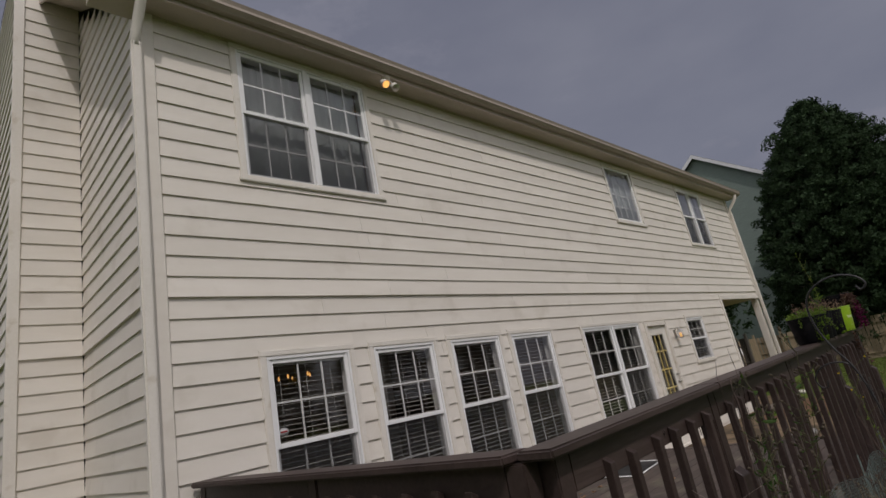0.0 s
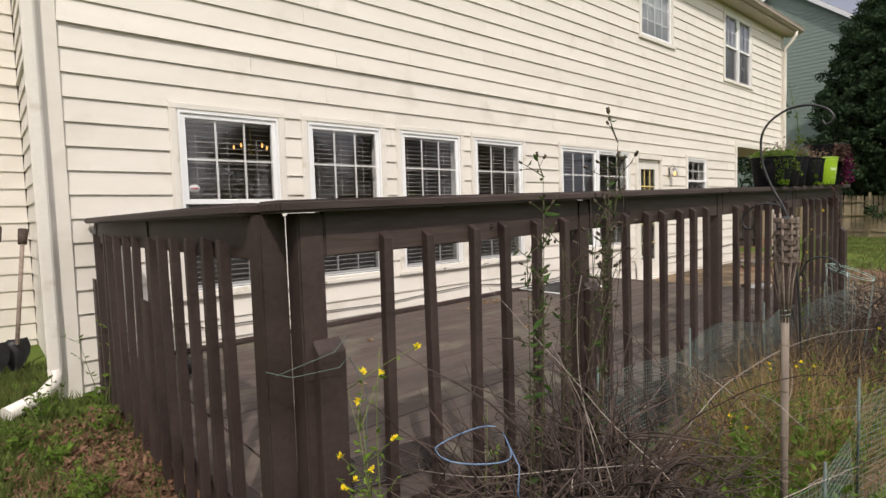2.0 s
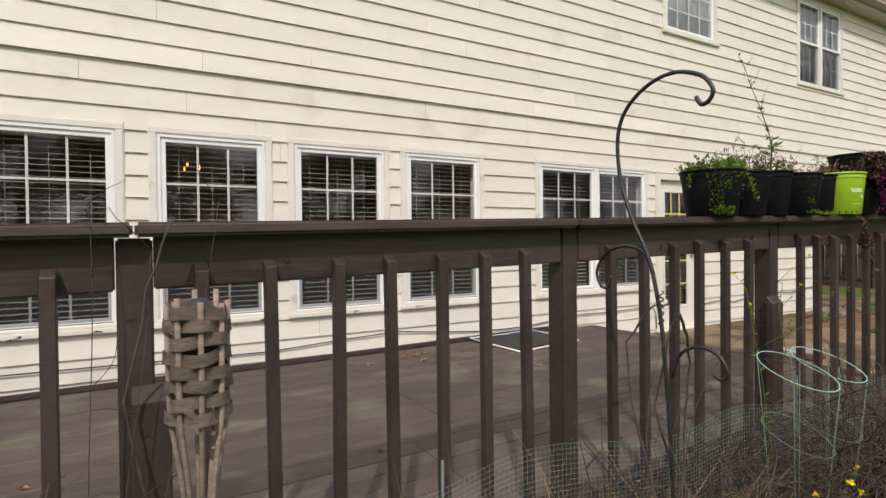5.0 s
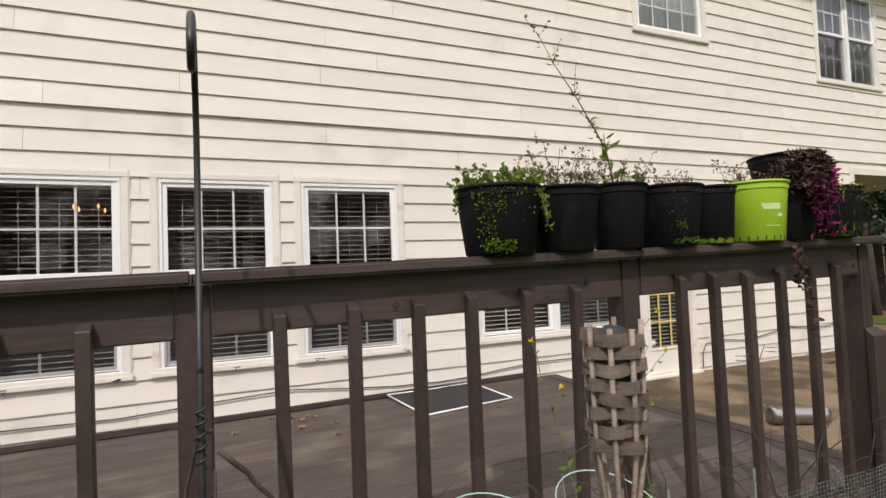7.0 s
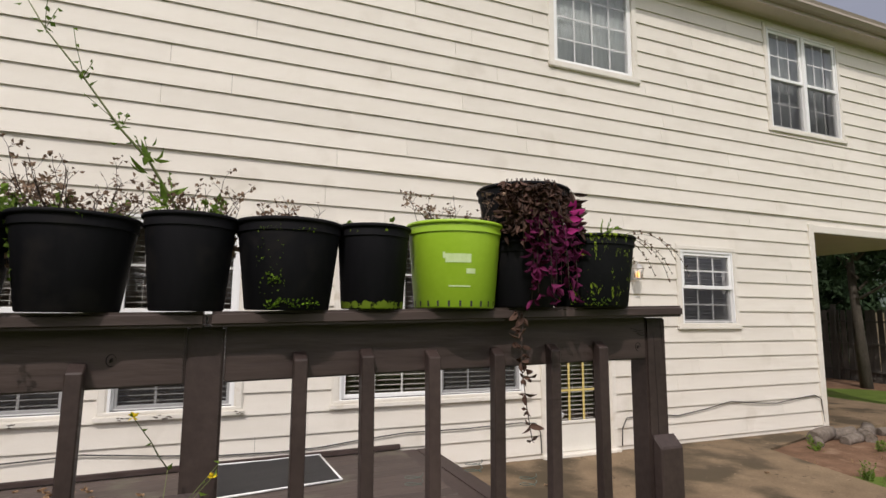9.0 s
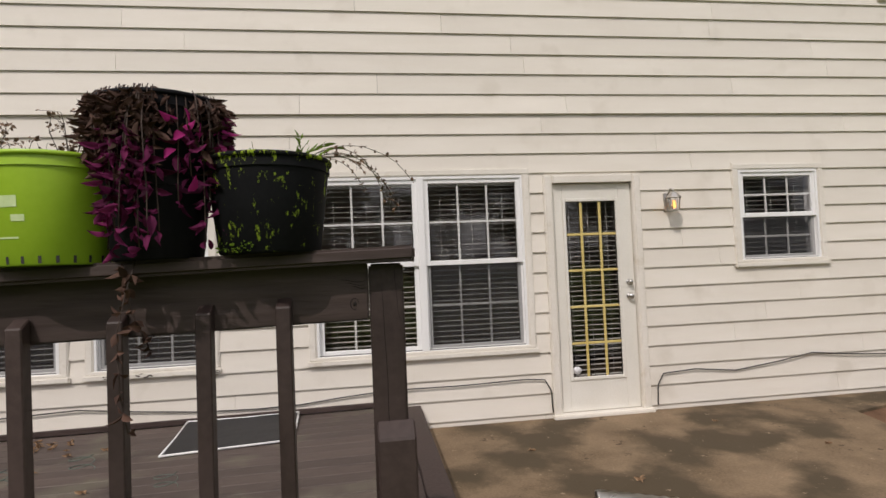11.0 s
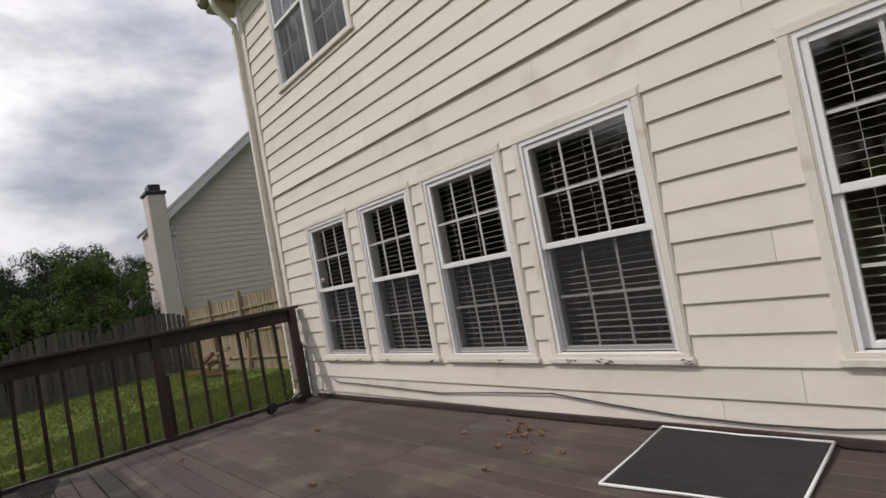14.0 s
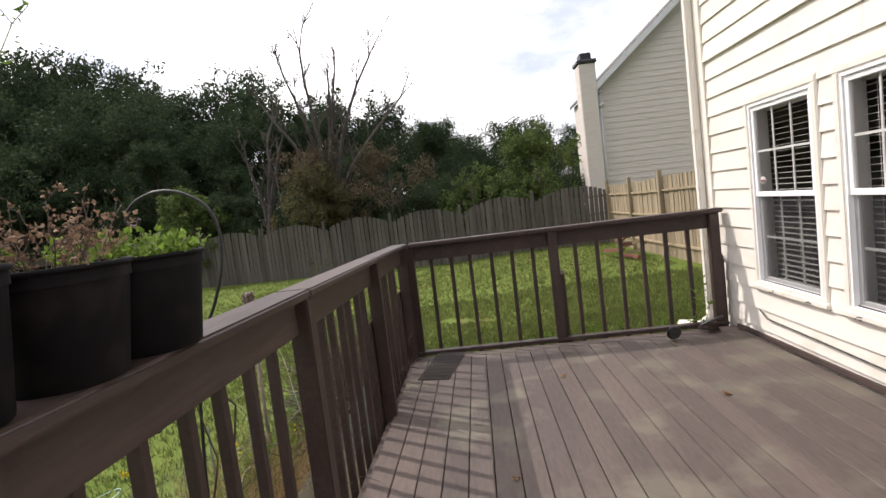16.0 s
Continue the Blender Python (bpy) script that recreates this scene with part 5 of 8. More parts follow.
for k in range(7):
    pts = bend((5.62, RY + rnd(-0.09, 0.04), 1.556), (1, rnd(-0.7, 0.1), 0.6), rnd(0.16, 0.36), 9, 0.22, 0.12)
    tube(bs, pts, 0.001, 3)
    for q in pts[2:]:
        for j in range(2):
            leaf(bl, q, ball_dir(), rnd(0.007, 0.014), 0.8)
part("trailing_stem", bs, OLIVE, p8)
part("trailing_foliage", bl, LEAF_DRY, p8, "tiny dry leaves on trailing stems")

for p, x in ((p1, 3.69), (p2, 3.962), (p3, 4.222), (p4, 4.477), (p5, 4.72), (p6, 4.985), (p7, 5.228), (p7b, 5.24), (p8, 5.503)):
    p.location.z += tilt(x)

# ---- bamboo torches ----
def torch(x, y, top, label):
    t = thing("garden_torch", (x, y, gz(x, y)), label, "garden torch", "bamboo garden torches")
    g = gz(x, y) - 0.05
    bm = bm_new()
    tube(bm, [(x, y, g), (x + 0.004, y, (g + top - 0.42) / 2), (x, y, top - 0.40)], [0.014, 0.0135, 0.0145], 10)
    for k in range(1, 6):
        zz = g + (top - 0.4 - g) * k / 5.6
        lathe(bm, [(0.0142, -0.006), (0.0165, 0.0), (0.0142, 0.006)], 10, (x + 0.002, y, zz))
    part("pole", bm, CANE, t, "weathered bamboo pole")
    for k in range(8):
        bm = bm_new()
        a = 2 * math.pi * k / 8
        c, s = math.cos(a), math.sin(a)
        tube(bm, [(x + 0.012 * c, y + 0.012 * s, top - 0.42), (x + 0.024 * c, y + 0.024 * s, top - 0.27), (x + 0.039 * c, y + 0.039 * s, top - 0.17), (x + 0.0415 * c, y + 0.0415 * s, top + rnd(-0.01, 0.012))], 0.0042, 5)
        part("rib", bm, BAMBOO, t)
    for row in range(8):
        z = top - 0.176 + row * 0.0215
        bm = bm_new()
        n = 48
        vs = []
        for dz in (0.0, 0.0185):
            vs.append([])
            for k in range(n):
                a = 2 * math.pi * k / n
                rr = 0.0425 + 0.005 * math.cos(4 * a + math.pi * row) + 0.0012 * math.sin(a * 3 + row) - (0.0015 if dz else 0)
                vs[-1].append(bm.verts.new((x + rr * math.cos(a), y + rr * math.sin(a), z + dz + 0.003 * math.sin(a + row * 1.7) + 0.0015 * math.sin(a * 3 + row))))
        for lo, hi in zip(vs, vs[1:]):
            for k in range(n):
                bm.faces.new((lo[k], lo[(k + 1) % n], hi[(k + 1) % n], hi[k]))
        bmesh.ops.solidify(bm, geom=bm.faces[:], thickness=0.0016)
        part("woven_band", bm, BAMBOO, t)
    bm = bm_new()
    tube(bm, [(x + 0.017 * math.cos(a), y + 0.017 * math.sin(a), top - 0.40 + 0.003 * a) for a in np.arange(0, 13, 0.5)], 0.0022, 4)
    part("wire_tie", bm, WIRE, t, "twisted white wire tie")
    bm = bm_new()
    lathe(bm, [(0.0, -0.11), (0.03, -0.11), (0.034, -0.02), (0.02, -0.01), (0.012, 0.0), (0.0, 0.0)], 14, (x, y, top))
    part("oil_can", bm, BLACK, t, "dark metal oil can")


torch(1.15, -4.18, 1.135, "weathered woven bamboo torch standing in the weeds")
torch(3.30, -4.32, 1.19, "weathered woven bamboo torch beside a wire ring")

# ---- shepherd hook ----
def tube_round(bm, pts, r, n):
    """A round bar along a smooth curve through points."""
    p = [Vector(q) for q in pts]
    p = [p[0] * 2 - p[1]] + p + [p[-1] * 2 - p[-2]]
    out = []
    for a, b, c, d in zip(p, p[1:], p[2:], p[3:]):
        for k in range(6):
            u = k / 6
            out.append(0.5 * (2 * b + (c - a) * u + (2 * a - 5 * b + 4 * c - d) * u * u + (3 * b - a - 3 * c + d) * u ** 3))
    tube(bm, out + [p[-2]], r, n)


hook = thing("shepherd_hook", (2.74, -3.76, gz(2.74, -3.76)), "black iron shepherd hook stuck in the bed", "garden hook")
bm = bm_new()
tube_round(bm, [(2.73, -3.80, -0.3), (2.728, -3.79, 0.4), (2.725, -3.765, 0.78), (2.725, -3.745, 0.95), (2.725, -3.70, 1.14), (2.725, -3.62, 1.30), (2.725, -3.565, 1.46), (2.725, -3.555, 1.62), (2.725, -3.60, 1.72), (2.725, -3.70, 1.785), (2.725, -3.81, 1.80), (2.725, -3.91, 1.765), (2.725, -3.955, 1.71), (2.725, -3.945, 1.675), (2.725, -3.915, 1.665), (2.725, -3.895, 1.695)], 0.0075, 8)
part("hook_bar", bm, BLACK, hook)
bm = bm_new()
tube_round(bm, [(2.725, -3.72, 1.09), (2.725, -3.67, 1.17), (2.725, -3.58, 1.19), (2.725, -3.49, 1.16), (2.725, -3.44, 1.09), (2.725, -3.46, 1.03), (2.725, -3.50, 1.025), (2.725, -3.515, 1.07)], 0.006, 8)
part("side_hook", bm, BLACK, hook)
bm = bm_new()
tube_round(bm, [(2.74, -3.785, 0.72), (2.74, -3.82, 0.81), (2.74, -3.89, 0.845), (2.74, -3.96, 0.83), (2.74, -3.995, 0.78), (2.74, -3.975, 0.75), (2.74, -3.945, 0.76)], 0.006, 8)
part("side_hook", bm, BLACK, hook)
bm = bm_new()
tube(bm, [(2.725 + 0.0095 * math.cos(a), -3.75 + 0.0095 * math.sin(a), 0.90 + 0.004 * a) for a in np.arange(0, 32, 0.6)], 0.003, 4)
part("wire_wrap", bm, BLACK, hook)

# ---- wire tomato cage, wire fence, cords ----
def cage(x, y, top, label):
    c = thing("tomato_cage", (x, y, gz(x, y)), label, "tomato cage")
    for r, z, m in ((0.135, top, WIRE_GREEN), (0.12, top - 0.25, WIRE_DULL)):
        bm = bm_new()
        tube(bm, [(x + r * math.cos(a), y + r * math.sin(a), z + 0.05 * math.sin(a)) for a in np.linspace(0, 2 * math.pi, 33)], 0.0018, 5, caps=False)
        part("ring", bm, m, c)
    for k in range(4):
        a = 2 * math.pi * k / 4 + 0.4
        bm = bm_new()
        tube(bm, [(x + 0.137 * math.cos(a), y + 0.137 * math.sin(a), top + 0.05 * math.sin(a) + 0.01), (x + 0.05 * math.cos(a), y + 0.05 * math.sin(a), -0.3)], 0.002, 5)
        part("leg", bm, WIRE_DULL, c)


cage(3.30, -3.92, 0.70, "pale green wire tomato cage leaning in the bed")
cage(3.66, -3.86, 0.67, "pale green wire tomato cage among dry weeds")


NETTING = mat("faded_green_netting", (0.13, 0.19, 0.17), (0.22, 0.29, 0.27), 20, 0.7, 0.0)


def netting(pts, h, label, material, cell=0.03):
    """A strip of square wire netting that follows points on the ground, with stakes."""
    n = thing("wire_netting", (*pts[0], gz(*pts[0])), label, "wire netting", "wire netting round the bed")
    path = []
    for a, b in zip(pts, pts[1:]):
        m = max(2, int((Vector(b) - Vector(a)).length / cell))
        path += [(a[0] + (b[0] - a[0]) * k / m, a[1] + (b[1] - a[1]) * k / m) for k in range(m)]
    bm = bm_new()
    top = []
    for k, (x, y) in enumerate(path):
        hh = h * (0.92 + 0.12 * noise.noise((x * 1.5, y, 5)))
        w = 0.05 * noise.noise((x * 1.1, y * 1.1, 9))
        rows = [Vector((x + w * u, y + w * u * 1.5, gz(x, y) - 0.02 + hh * u)) for u in np.linspace(0, 1, 2 + int(h / cell))]
        top.append(rows)
        tube(bm, [rows[0], rows[len(rows) // 2], rows[-1]], 0.0009, 3, caps=False)
    for j in range(len(top[0])):
        tube(bm, [r[j] for r in top], 0.0009, 3, caps=False)
    part("mesh", bm, material, n)
    for x, y in pts:
        bm = bm_new()
        tube(bm, [(x, y, gz(x, y) - 0.1), (x, y, gz(x, y) + h * 1.06)], 0.006, 6)
        part("stake", bm, WIRE_DULL, n)


for pts in ([(2.70, -3.80, 0.1), (2.66, -3.70, 0.5), (2.69, -3.62, 0.82), (2.72, -3.70, 0.96), (2.745, -3.76, 0.98)], [(2.76, -3.80, 0.95), (2.83, -3.78, 0.86), (2.90, -3.74, 0.74), (2.90, -3.72, 0.55), (2.86, -3.74, 0.2)], [(2.72, -3.82, 0.0), (2.78, -3.76, 0.35), (2.73, -3.72, 0.6), (2.75, -3.77, 0.9)], [(1.05, -3.45, -0.1), (1.12, -3.42, 0.4), (1.04, -3.40, 0.8), (1.1, -3.42, 1.1), (1.16, -3.40, 1.28)]):
    bm = bm_new()
    fine = [Vector(pts[i]).lerp(Vector(pts[i + 1]), u) + ball_dir() * 0.006 for i in range(len(pts) - 1) for u in (0, 0.33, 0.67)] + [Vector(pts[-1])]
    tube(bm, fine, [0.006 - 0.003 * k / len(fine) for k in range(len(fine))], 5)
    single("dead_vine", bm, TWIG, "dark dead vine stem twisting upwards", "vine", "dead vines", at=pts[0])

netting([(-0.1, -3.95), (0.5, -4.2), (1.15, -4.32), (1.75, -4.3)], 0.42, "sagging wire netting round the dead brush", NETTING)
netting([(1.75, -4.3), (2.3, -4.42), (3.0, -4.46), (3.7, -4.4), (4.4, -4.2)], 0.6, "green plastic netting along the bed", NETTING)

netting([(0.98, -3.43), (2.0, -3.41), (3.2, -3.42), (4.3, -3.41), (4.75, -3.42), (5.7, -3.40)], 0.66, "fine galvanised wire cloth along the foot of the railing", NETTING, 0.022)
netting([(4.5, -4.15), (5.0, -3.9), (5.4, -3.6)], 0.5, "wire netting bent round the end of the bed", NETTING)
bm = bm_new()
ring = [(-0.20 + 0.125 * math.cos(a) + 0.015 * math.sin(3 * a), -3.78 + 0.11 * math.sin(a), 0.50 + 0.015 * math.sin(2 * a + 1)) for a in np.linspace(0.3, 6.2, 26)]
tube(bm, ring + [(-0.12, -3.89, 0.45), (-0.14, -3.90, 0.39), (-0.12, -3.89, 0.33)], 0.0022, 6)
single("cord", bm, ROPE_BLUE, "faded blue cord tangled in the brush", "cord", at=(-0.2, -3.78, 0.5))
bm = bm_new()
loop = [(-0.62, RY - 0.04, 0.72), (-0.56, RY - 0.09, 0.70), (-0.40, RY - 0.10, 0.70), (-0.34, RY - 0.06, 0.72), (-0.30, RY - 0.10, 0.60), (-0.33, RY - 0.13, 0.42), (-0.2, RY - 0.16, 0.30)]
tube(bm, loop, 0.0016, 4)
tube(bm, [(-0.60, RY - 0.07, 0.71), (-0.42, RY - 0.105, 0.755), (-0.34, RY - 0.06, 0.79)], 0.0016, 4)
single("cord", bm, WIRE_DULL, "thin green cord tied round the corner post", "cord", at=(-0.45, RY - 0.08, 0.71))
for x, z in ((5.045, 0.86), (4.853, 0.84), (5.236, 0.8)):
    bm = bm_new()
    tube(bm, [(x + 0.027 * math.cos(a), RY - 0.045 + 0.027 * math.sin(a), z + 0.003 * a) for a in np.arange(0, 13, 0.5)], 0.0012, 4)
    single("vine_tie", bm, WIRE_DULL, "green garden wire wound round a baluster", "garden wire", at=(x, RY - 0.045, z))

# ---- dead brush, dry grass and weeds ----
def brush(cx, cy, rx, ry, h, n, label, thick=0.005):
    bm = bm_new()
    for k in range(n):
        a, q = rnd(0, 2 * math.pi), math.sqrt(rnd(0, 1))
        x, y = cx + rx * q * math.cos(a), cy + ry * q * math.sin(a)
        z = gz(x, y) + h * rnd(0, 1) * (1 - q * 0.7)
        d = Vector((rnd(-1, 1), rnd(-0.8, 0.8), rnd(-0.25, 0.7)))
        pts = bend((x, y, z), d, rnd(0.25, 0.75), 6, rnd(-0.02, 0.12), 0.28)
        r = thick * rnd(0.3, 1.0)
        tube(bm, pts, [r, r * 0.9, r * 0.8, r * 0.65, r * 0.5, r * 0.4, r * 0.25], 4)
    return single("brush_pile", bm, TWIG, label, "brush", kind="stuff", at=(cx, cy, gz(cx, cy)))


brush(0.42, -3.76, 0.50, 0.24, 0.74, 1000, "dark tangle of dead brush and vines in the bed", 0.0075)
brush(-0.08, -3.80, 0.40, 0.22, 0.60, 300, "loose dead twigs spreading from the brush", 0.0045)
brush(1.7, -3.75, 0.5, 0.2, 0.6, 120, "thin dead twigs among the weeds", 0.004)
brush(2.95, -3.85, 0.6, 0.28, 0.75, 260, "brown dry brush under the shepherd hook", 0.004)
brush(3.7, -3.85, 0.5, 0.25, 0.85, 330, "brown dry brush behind the wire rings", 0.004)
brush(4.15, -3.98, 0.7, 0.26, 0.9, 1000, "dark heap of dead brush near the railing end", 0.005)


TWIG_PALE = mat("bleached_stem", (0.22, 0.18, 0.15), (0.42, 0.36, 0.31), 11, 0.8, 0.1)


def vines(cx, cy, rx, ry, n, long, label, r=0.004, material=TWIG):
    """Long dead stems that arch over and loop through the brush."""
    bm = bm_new()
    for k in range(n):
        x, y = cx + rnd(-rx, rx), cy + rnd(-ry, ry)
        a = rnd(0, 2 * math.pi)
        p, d, q = Vector((x, y, gz(x, y) + rnd(0.0, 0.45))), Vector((math.cos(a), 0.45 * math.sin(a), rnd(0.3, 1.6))).normalized(), Vector((rnd(-1, 1), rnd(-1, 1), rnd(-1, 1)))
        m, turn = 16, rnd(0.05, 0.22)
        pts = [p]
        for i in range(m):
            d = (d + q.cross(d) * turn + Vector((rnd(-1, 1), rnd(-1, 1), rnd(-1, 1))) * 0.07 + Vector((0, 0, -0.055))).normalized()
            p = p + d * long * 0.8 / m
            p.z = max(p.z, gz(p.x, p.y) + 0.01)
            if p.y > -3.45:
                p.y, d.y = -3.45, -abs(d.y)
            pts.append(p.copy())
        rr = r * rnd(0.5, 1.2)
        tube(bm, pts, [rr * (1 - 0.75 * i / m) for i in range(m + 1)], 5)
    return single("dead_vines", bm, material, label, "vine", kind="stuff", at=(cx, cy, gz(cx, cy)))


vines(0.40, -3.80, 0.45, 0.22, 150, 1.15, "arching dead vines looping through the brush")
vines(0.45, -3.88, 0.45, 0.2, 16, 1.4, "bleached dead stems arching over the brush", 0.0036, TWIG_PALE)
vines(1.5, -3.95, 0.5, 0.2, 7, 1.4, "pale dead stems leaning over the weeds", 0.003, TWIG_PALE)
vines(2.9, -3.85, 0.7, 0.25, 46, 1.2, "brown dead vines under the shepherd hook", 0.003)
vines(4.2, -3.95, 0.6, 0.2, 90, 1.2, "dark dead vines near the railing end", 0.0035)


def straw(cx, cy, rx, ry, h, n, material, label, wide=0.006, name="dry_grass"):
    bm = bm_new()
    for k in range(n):
        a, q = rnd(0, 2 * math.pi), math.sqrt(rnd(0, 1))
        x, y = cx + rx * q * math.cos(a), cy + ry * q * math.sin(a)
        pts = bend((x, y, gz(x, y) - 0.01), (rnd(-0.5, 0.5), rnd(-0.5, 0.5), 1), h * rnd(0.35, 1.0), 4, rnd(0.04, 0.36), 0.36)
        s = Vector((rnd(-1, 1), rnd(-1, 1), 0)).normalized()
        prev = None
        for i, p in enumerate(pts):
            w = wide * (1 - i / 4.3) * 0.5
            cur = (bm.verts.new(p - s * w), bm.verts.new(p + s * w))
            if prev:
                bm.faces.new((prev[0], prev[1], cur[1], cur[0]))
            prev = cur
    return single(name, bm, material, label, "grass", kind="stuff", at=(cx, cy, gz(cx, cy)))


straw(2.2, -3.85, 0.85, 0.36, 0.62, 2600, STRAW, "tawny dry grass in the planting bed", 0.005)
straw(2.15, -3.95, 0.75, 0.3, 0.98, 1000, STRAW, "tall tawny dry grass in the planting bed", 0.0045)
straw(3.6, -3.9, 0.7, 0.34, 0.55, 1700, STRAW, "tawny dry grass behind the netting", 0.005)
straw(1.6, -4.0, 0.8, 0.3, 0.4, 1300, BLADE, "green grass growing through the bed", 0.008, "bed_grass")
straw(3.9, -4.1, 1.2, 0.28, 0.34, 1500, BLADE, "green grass along the netting", 0.008, "bed_grass")
straw(0.4, -3.9, 0.7, 0.3, 0.35, 350, STRAW, "dry grass under the brush", 0.005)
G = lambda x, y: (x, y, gz(x, y))


def spire(stalks, label, size=0.03, heads=0.8, high=0.62):
    """A thin wild plant: stalks given by foot and top, with short side sprays that carry seed heads."""
    foot = stalks[0][0]
    w = thing("weed", foot, label, "weed", "weeds in the bed")
    bs, bl, ends = bm_new(), bm_new(), []
    for a, b, reach in stalks:
        a, b = Vector(a), Vector(b)
        n = 14
        sway = [Vector((rnd(-1, 1), rnd(-1, 1), 0)) * 0.018 for k in range(4)]
        pts = [a.lerp(b, k / n) + sway[min(3, k * 4 // n)].lerp(sway[min(3, k * 4 // n + 1)], k * 4 / n % 1) * math.sin(math.pi * k / n) for k in range(n + 1)]
        tube(bs, pts, [0.0034 - 0.0024 * k / n for k in range(n + 1)], 5)
        for k in range(2, n + 1):
            up = k / n
            for j in range(2 if up > high else 1):
                d = Vector((rnd(-1, 1), rnd(-1, 1), rnd(0.3, 1.2)))
                spray = bend(pts[k], d, reach * rnd(0.35, 1.0) * (1.0 if up > high else 0.5), 4, -0.04, 0.15)
                tube(bs, spray, [0.0019, 0.0017, 0.0014, 0.0012, 0.001], 4)
                if up > high or rnd(0, 1) < 0.3:
                    ends.append((spray[-1], spray[-1] - spray[-2]))
                    if rnd(0, 1) < 0.45:
                        tip = bend(spray[2], ball_dir() + Vector((0, 0, 0.6)), reach * 0.35, 3, 0, 0.1)
                        tube(bs, tip, 0.001, 3)
                        ends.append((tip[-1], tip[-1] - tip[-2]))
                for q in spray[1:4:2]:
                    leaf(bl, q, ball_dir(), size * rnd(0.35, 0.8), 0.35)
            if rnd(0, 1) < 0.6:
                leaf(bl, pts[k], Vector((rnd(-1, 1), rnd(-1, 1), rnd(-0.5, 0.4))), size * rnd(0.7, 1.5), 0.3)
    part("stem", bs, OLIVE, w)
    tagged(part("foliage", bl, LEAF_DARK, w), kind="stuff")
    for q, d in ends:
        piece("seed_head", SEED_HEAD, w, q, d.to_track_quat("Z", "Y").to_euler(), [heads * rnd(0.7, 1.3)] * 3)
    return w


spire((((0.62, -3.62, gz(0.62, -3.62)), (0.255, -3.99, 1.39), 0.11), ((0.60, -3.63, gz(0.6, -3.63)), (0.16, -4.02, 1.30), 0.09), ((0.63, -3.60, gz(0.63, -3.6)), (0.36, -3.92, 1.22), 0.08), ((0.66, -3.58, gz(0.66, -3.58)), (0.50, -3.75, 1.12), 0.08)), "tall spindly weed with small seed heads above the railing")
spire((((0.12, -3.72, gz(0.12, -3.72)), (0.05, -3.86, 1.29), 0.09), ((0.15, -3.70, gz(0.15, -3.7)), (0.13, -3.80, 1.18), 0.09), ((0.08, -3.73, gz(0.08, -3.73)), (-0.02, -3.85, 1.05), 0.08)), "thin leafy weed climbing up past the railing cap", 0.045, 0.6)
spire((((0.40, -3.66, gz(0.40, -3.66)), (0.30, -3.74, 1.06), 0.09), ((0.42, -3.64, gz(0.42, -3.64)), (0.43, -3.70, 0.96), 0.08)), "thin dark weed before the balusters", 0.03, 0.6)
# a dead climber on the post
bm = bm_new()
for x0, ztop, side in ((1.00, 1.34, -0.06), (1.04, 1.22, 0.04), (1.10, 1.36, 0.16)):
    pts = [(x0 + side * u * u + 0.03 * math.sin(5 * u + x0 * 9), RY - 0.125 - 0.02 * math.sin(3 * u), gz(1.05, -3.4) + (ztop + 0.25) * u) for u in np.linspace(0, 1, 18)]
    tube(bm, pts, [0.003 - 0.0018 * k / 17 for k in range(18)], 4)
    for k in (6, 9, 12, 15, 17):
        tube(bm, bend(pts[k], (rnd(-1, 1), -0.3, rnd(0.1, 1)), rnd(0.08, 0.2), 5, 0.0, 0.25), [0.0016, 0.0015, 0.0013, 0.0011, 0.0009, 0.0007], 4)
single("dead_climber", bm, TWIG, "thin dead climber wound up the deck post", "vine", at=(1.04, RY - 0.12, gz(1.05, -3.4)))
weed(G(-0.50, -3.74), 1.22, "leafy weed with yellow flowers at the corner post", stems=4, leaves=44, size=0.05, flowers=9, spread=0.4)
weed(G(0.05, -3.6), 0.8, "thin weed leaning against the balusters", stems=2, leaves=20, size=0.05)
weed(G(0.75, -4.1), 0.45, "low broad-leaved weed under the brush", stems=5, leaves=34, size=0.10, spread=2)
weed(G(1.35, -4.05), 0.55, "green weed with broad leaves by the torch", stems=6, leaves=60, size=0.10, spread=2.2, flowers=3)
weed(G(1.75, -4.1), 0.5, "green weed spreading over the netting", stems=6, leaves=56, size=0.09, spread=2.4)
weed(G(2.15, -3.95), 0.62, "wild weed with a few yellow flowers", stems=4, leaves=36, size=0.06, flowers=6, spread=1.5)
weed(G(2.55, -4.2), 0.4, "low green weed along the netting", stems=6, leaves=54, size=0.08, spread=2.5)
weed(G(2.95, -4.15), 0.72, "thin weed with yellow flowers beside the torch", stems=3, leaves=26, size=0.05, flowers=6)
weed(G(3.55, -4.25), 0.62, "thin weed with yellow flowers near the wire ring", stems=3, leaves=30, size=0.05, flowers=6)
weed(G(4.25, -3.5), 1.36, "spindly weed with yellow flowers reaching up by the post", stems=1, leaves=16, size=0.045, flowers=3, spread=0.1)
weed(G(3.95, -3.5), 1.32, "spindly leafy weed reaching up between the balusters", stems=1, leaves=18, size=0.055, flowers=2, spread=0.1)
weed(G(4.2, -4.15), 0.4, "bushy green weed at the end of the bed", stems=8, leaves=80, size=0.08, spread=2.6)
weed(G(2.62, -3.62), 0.9, "dry dead weed beside the shepherd hook", stems=3, leaves=16, size=0.04, dry=1)
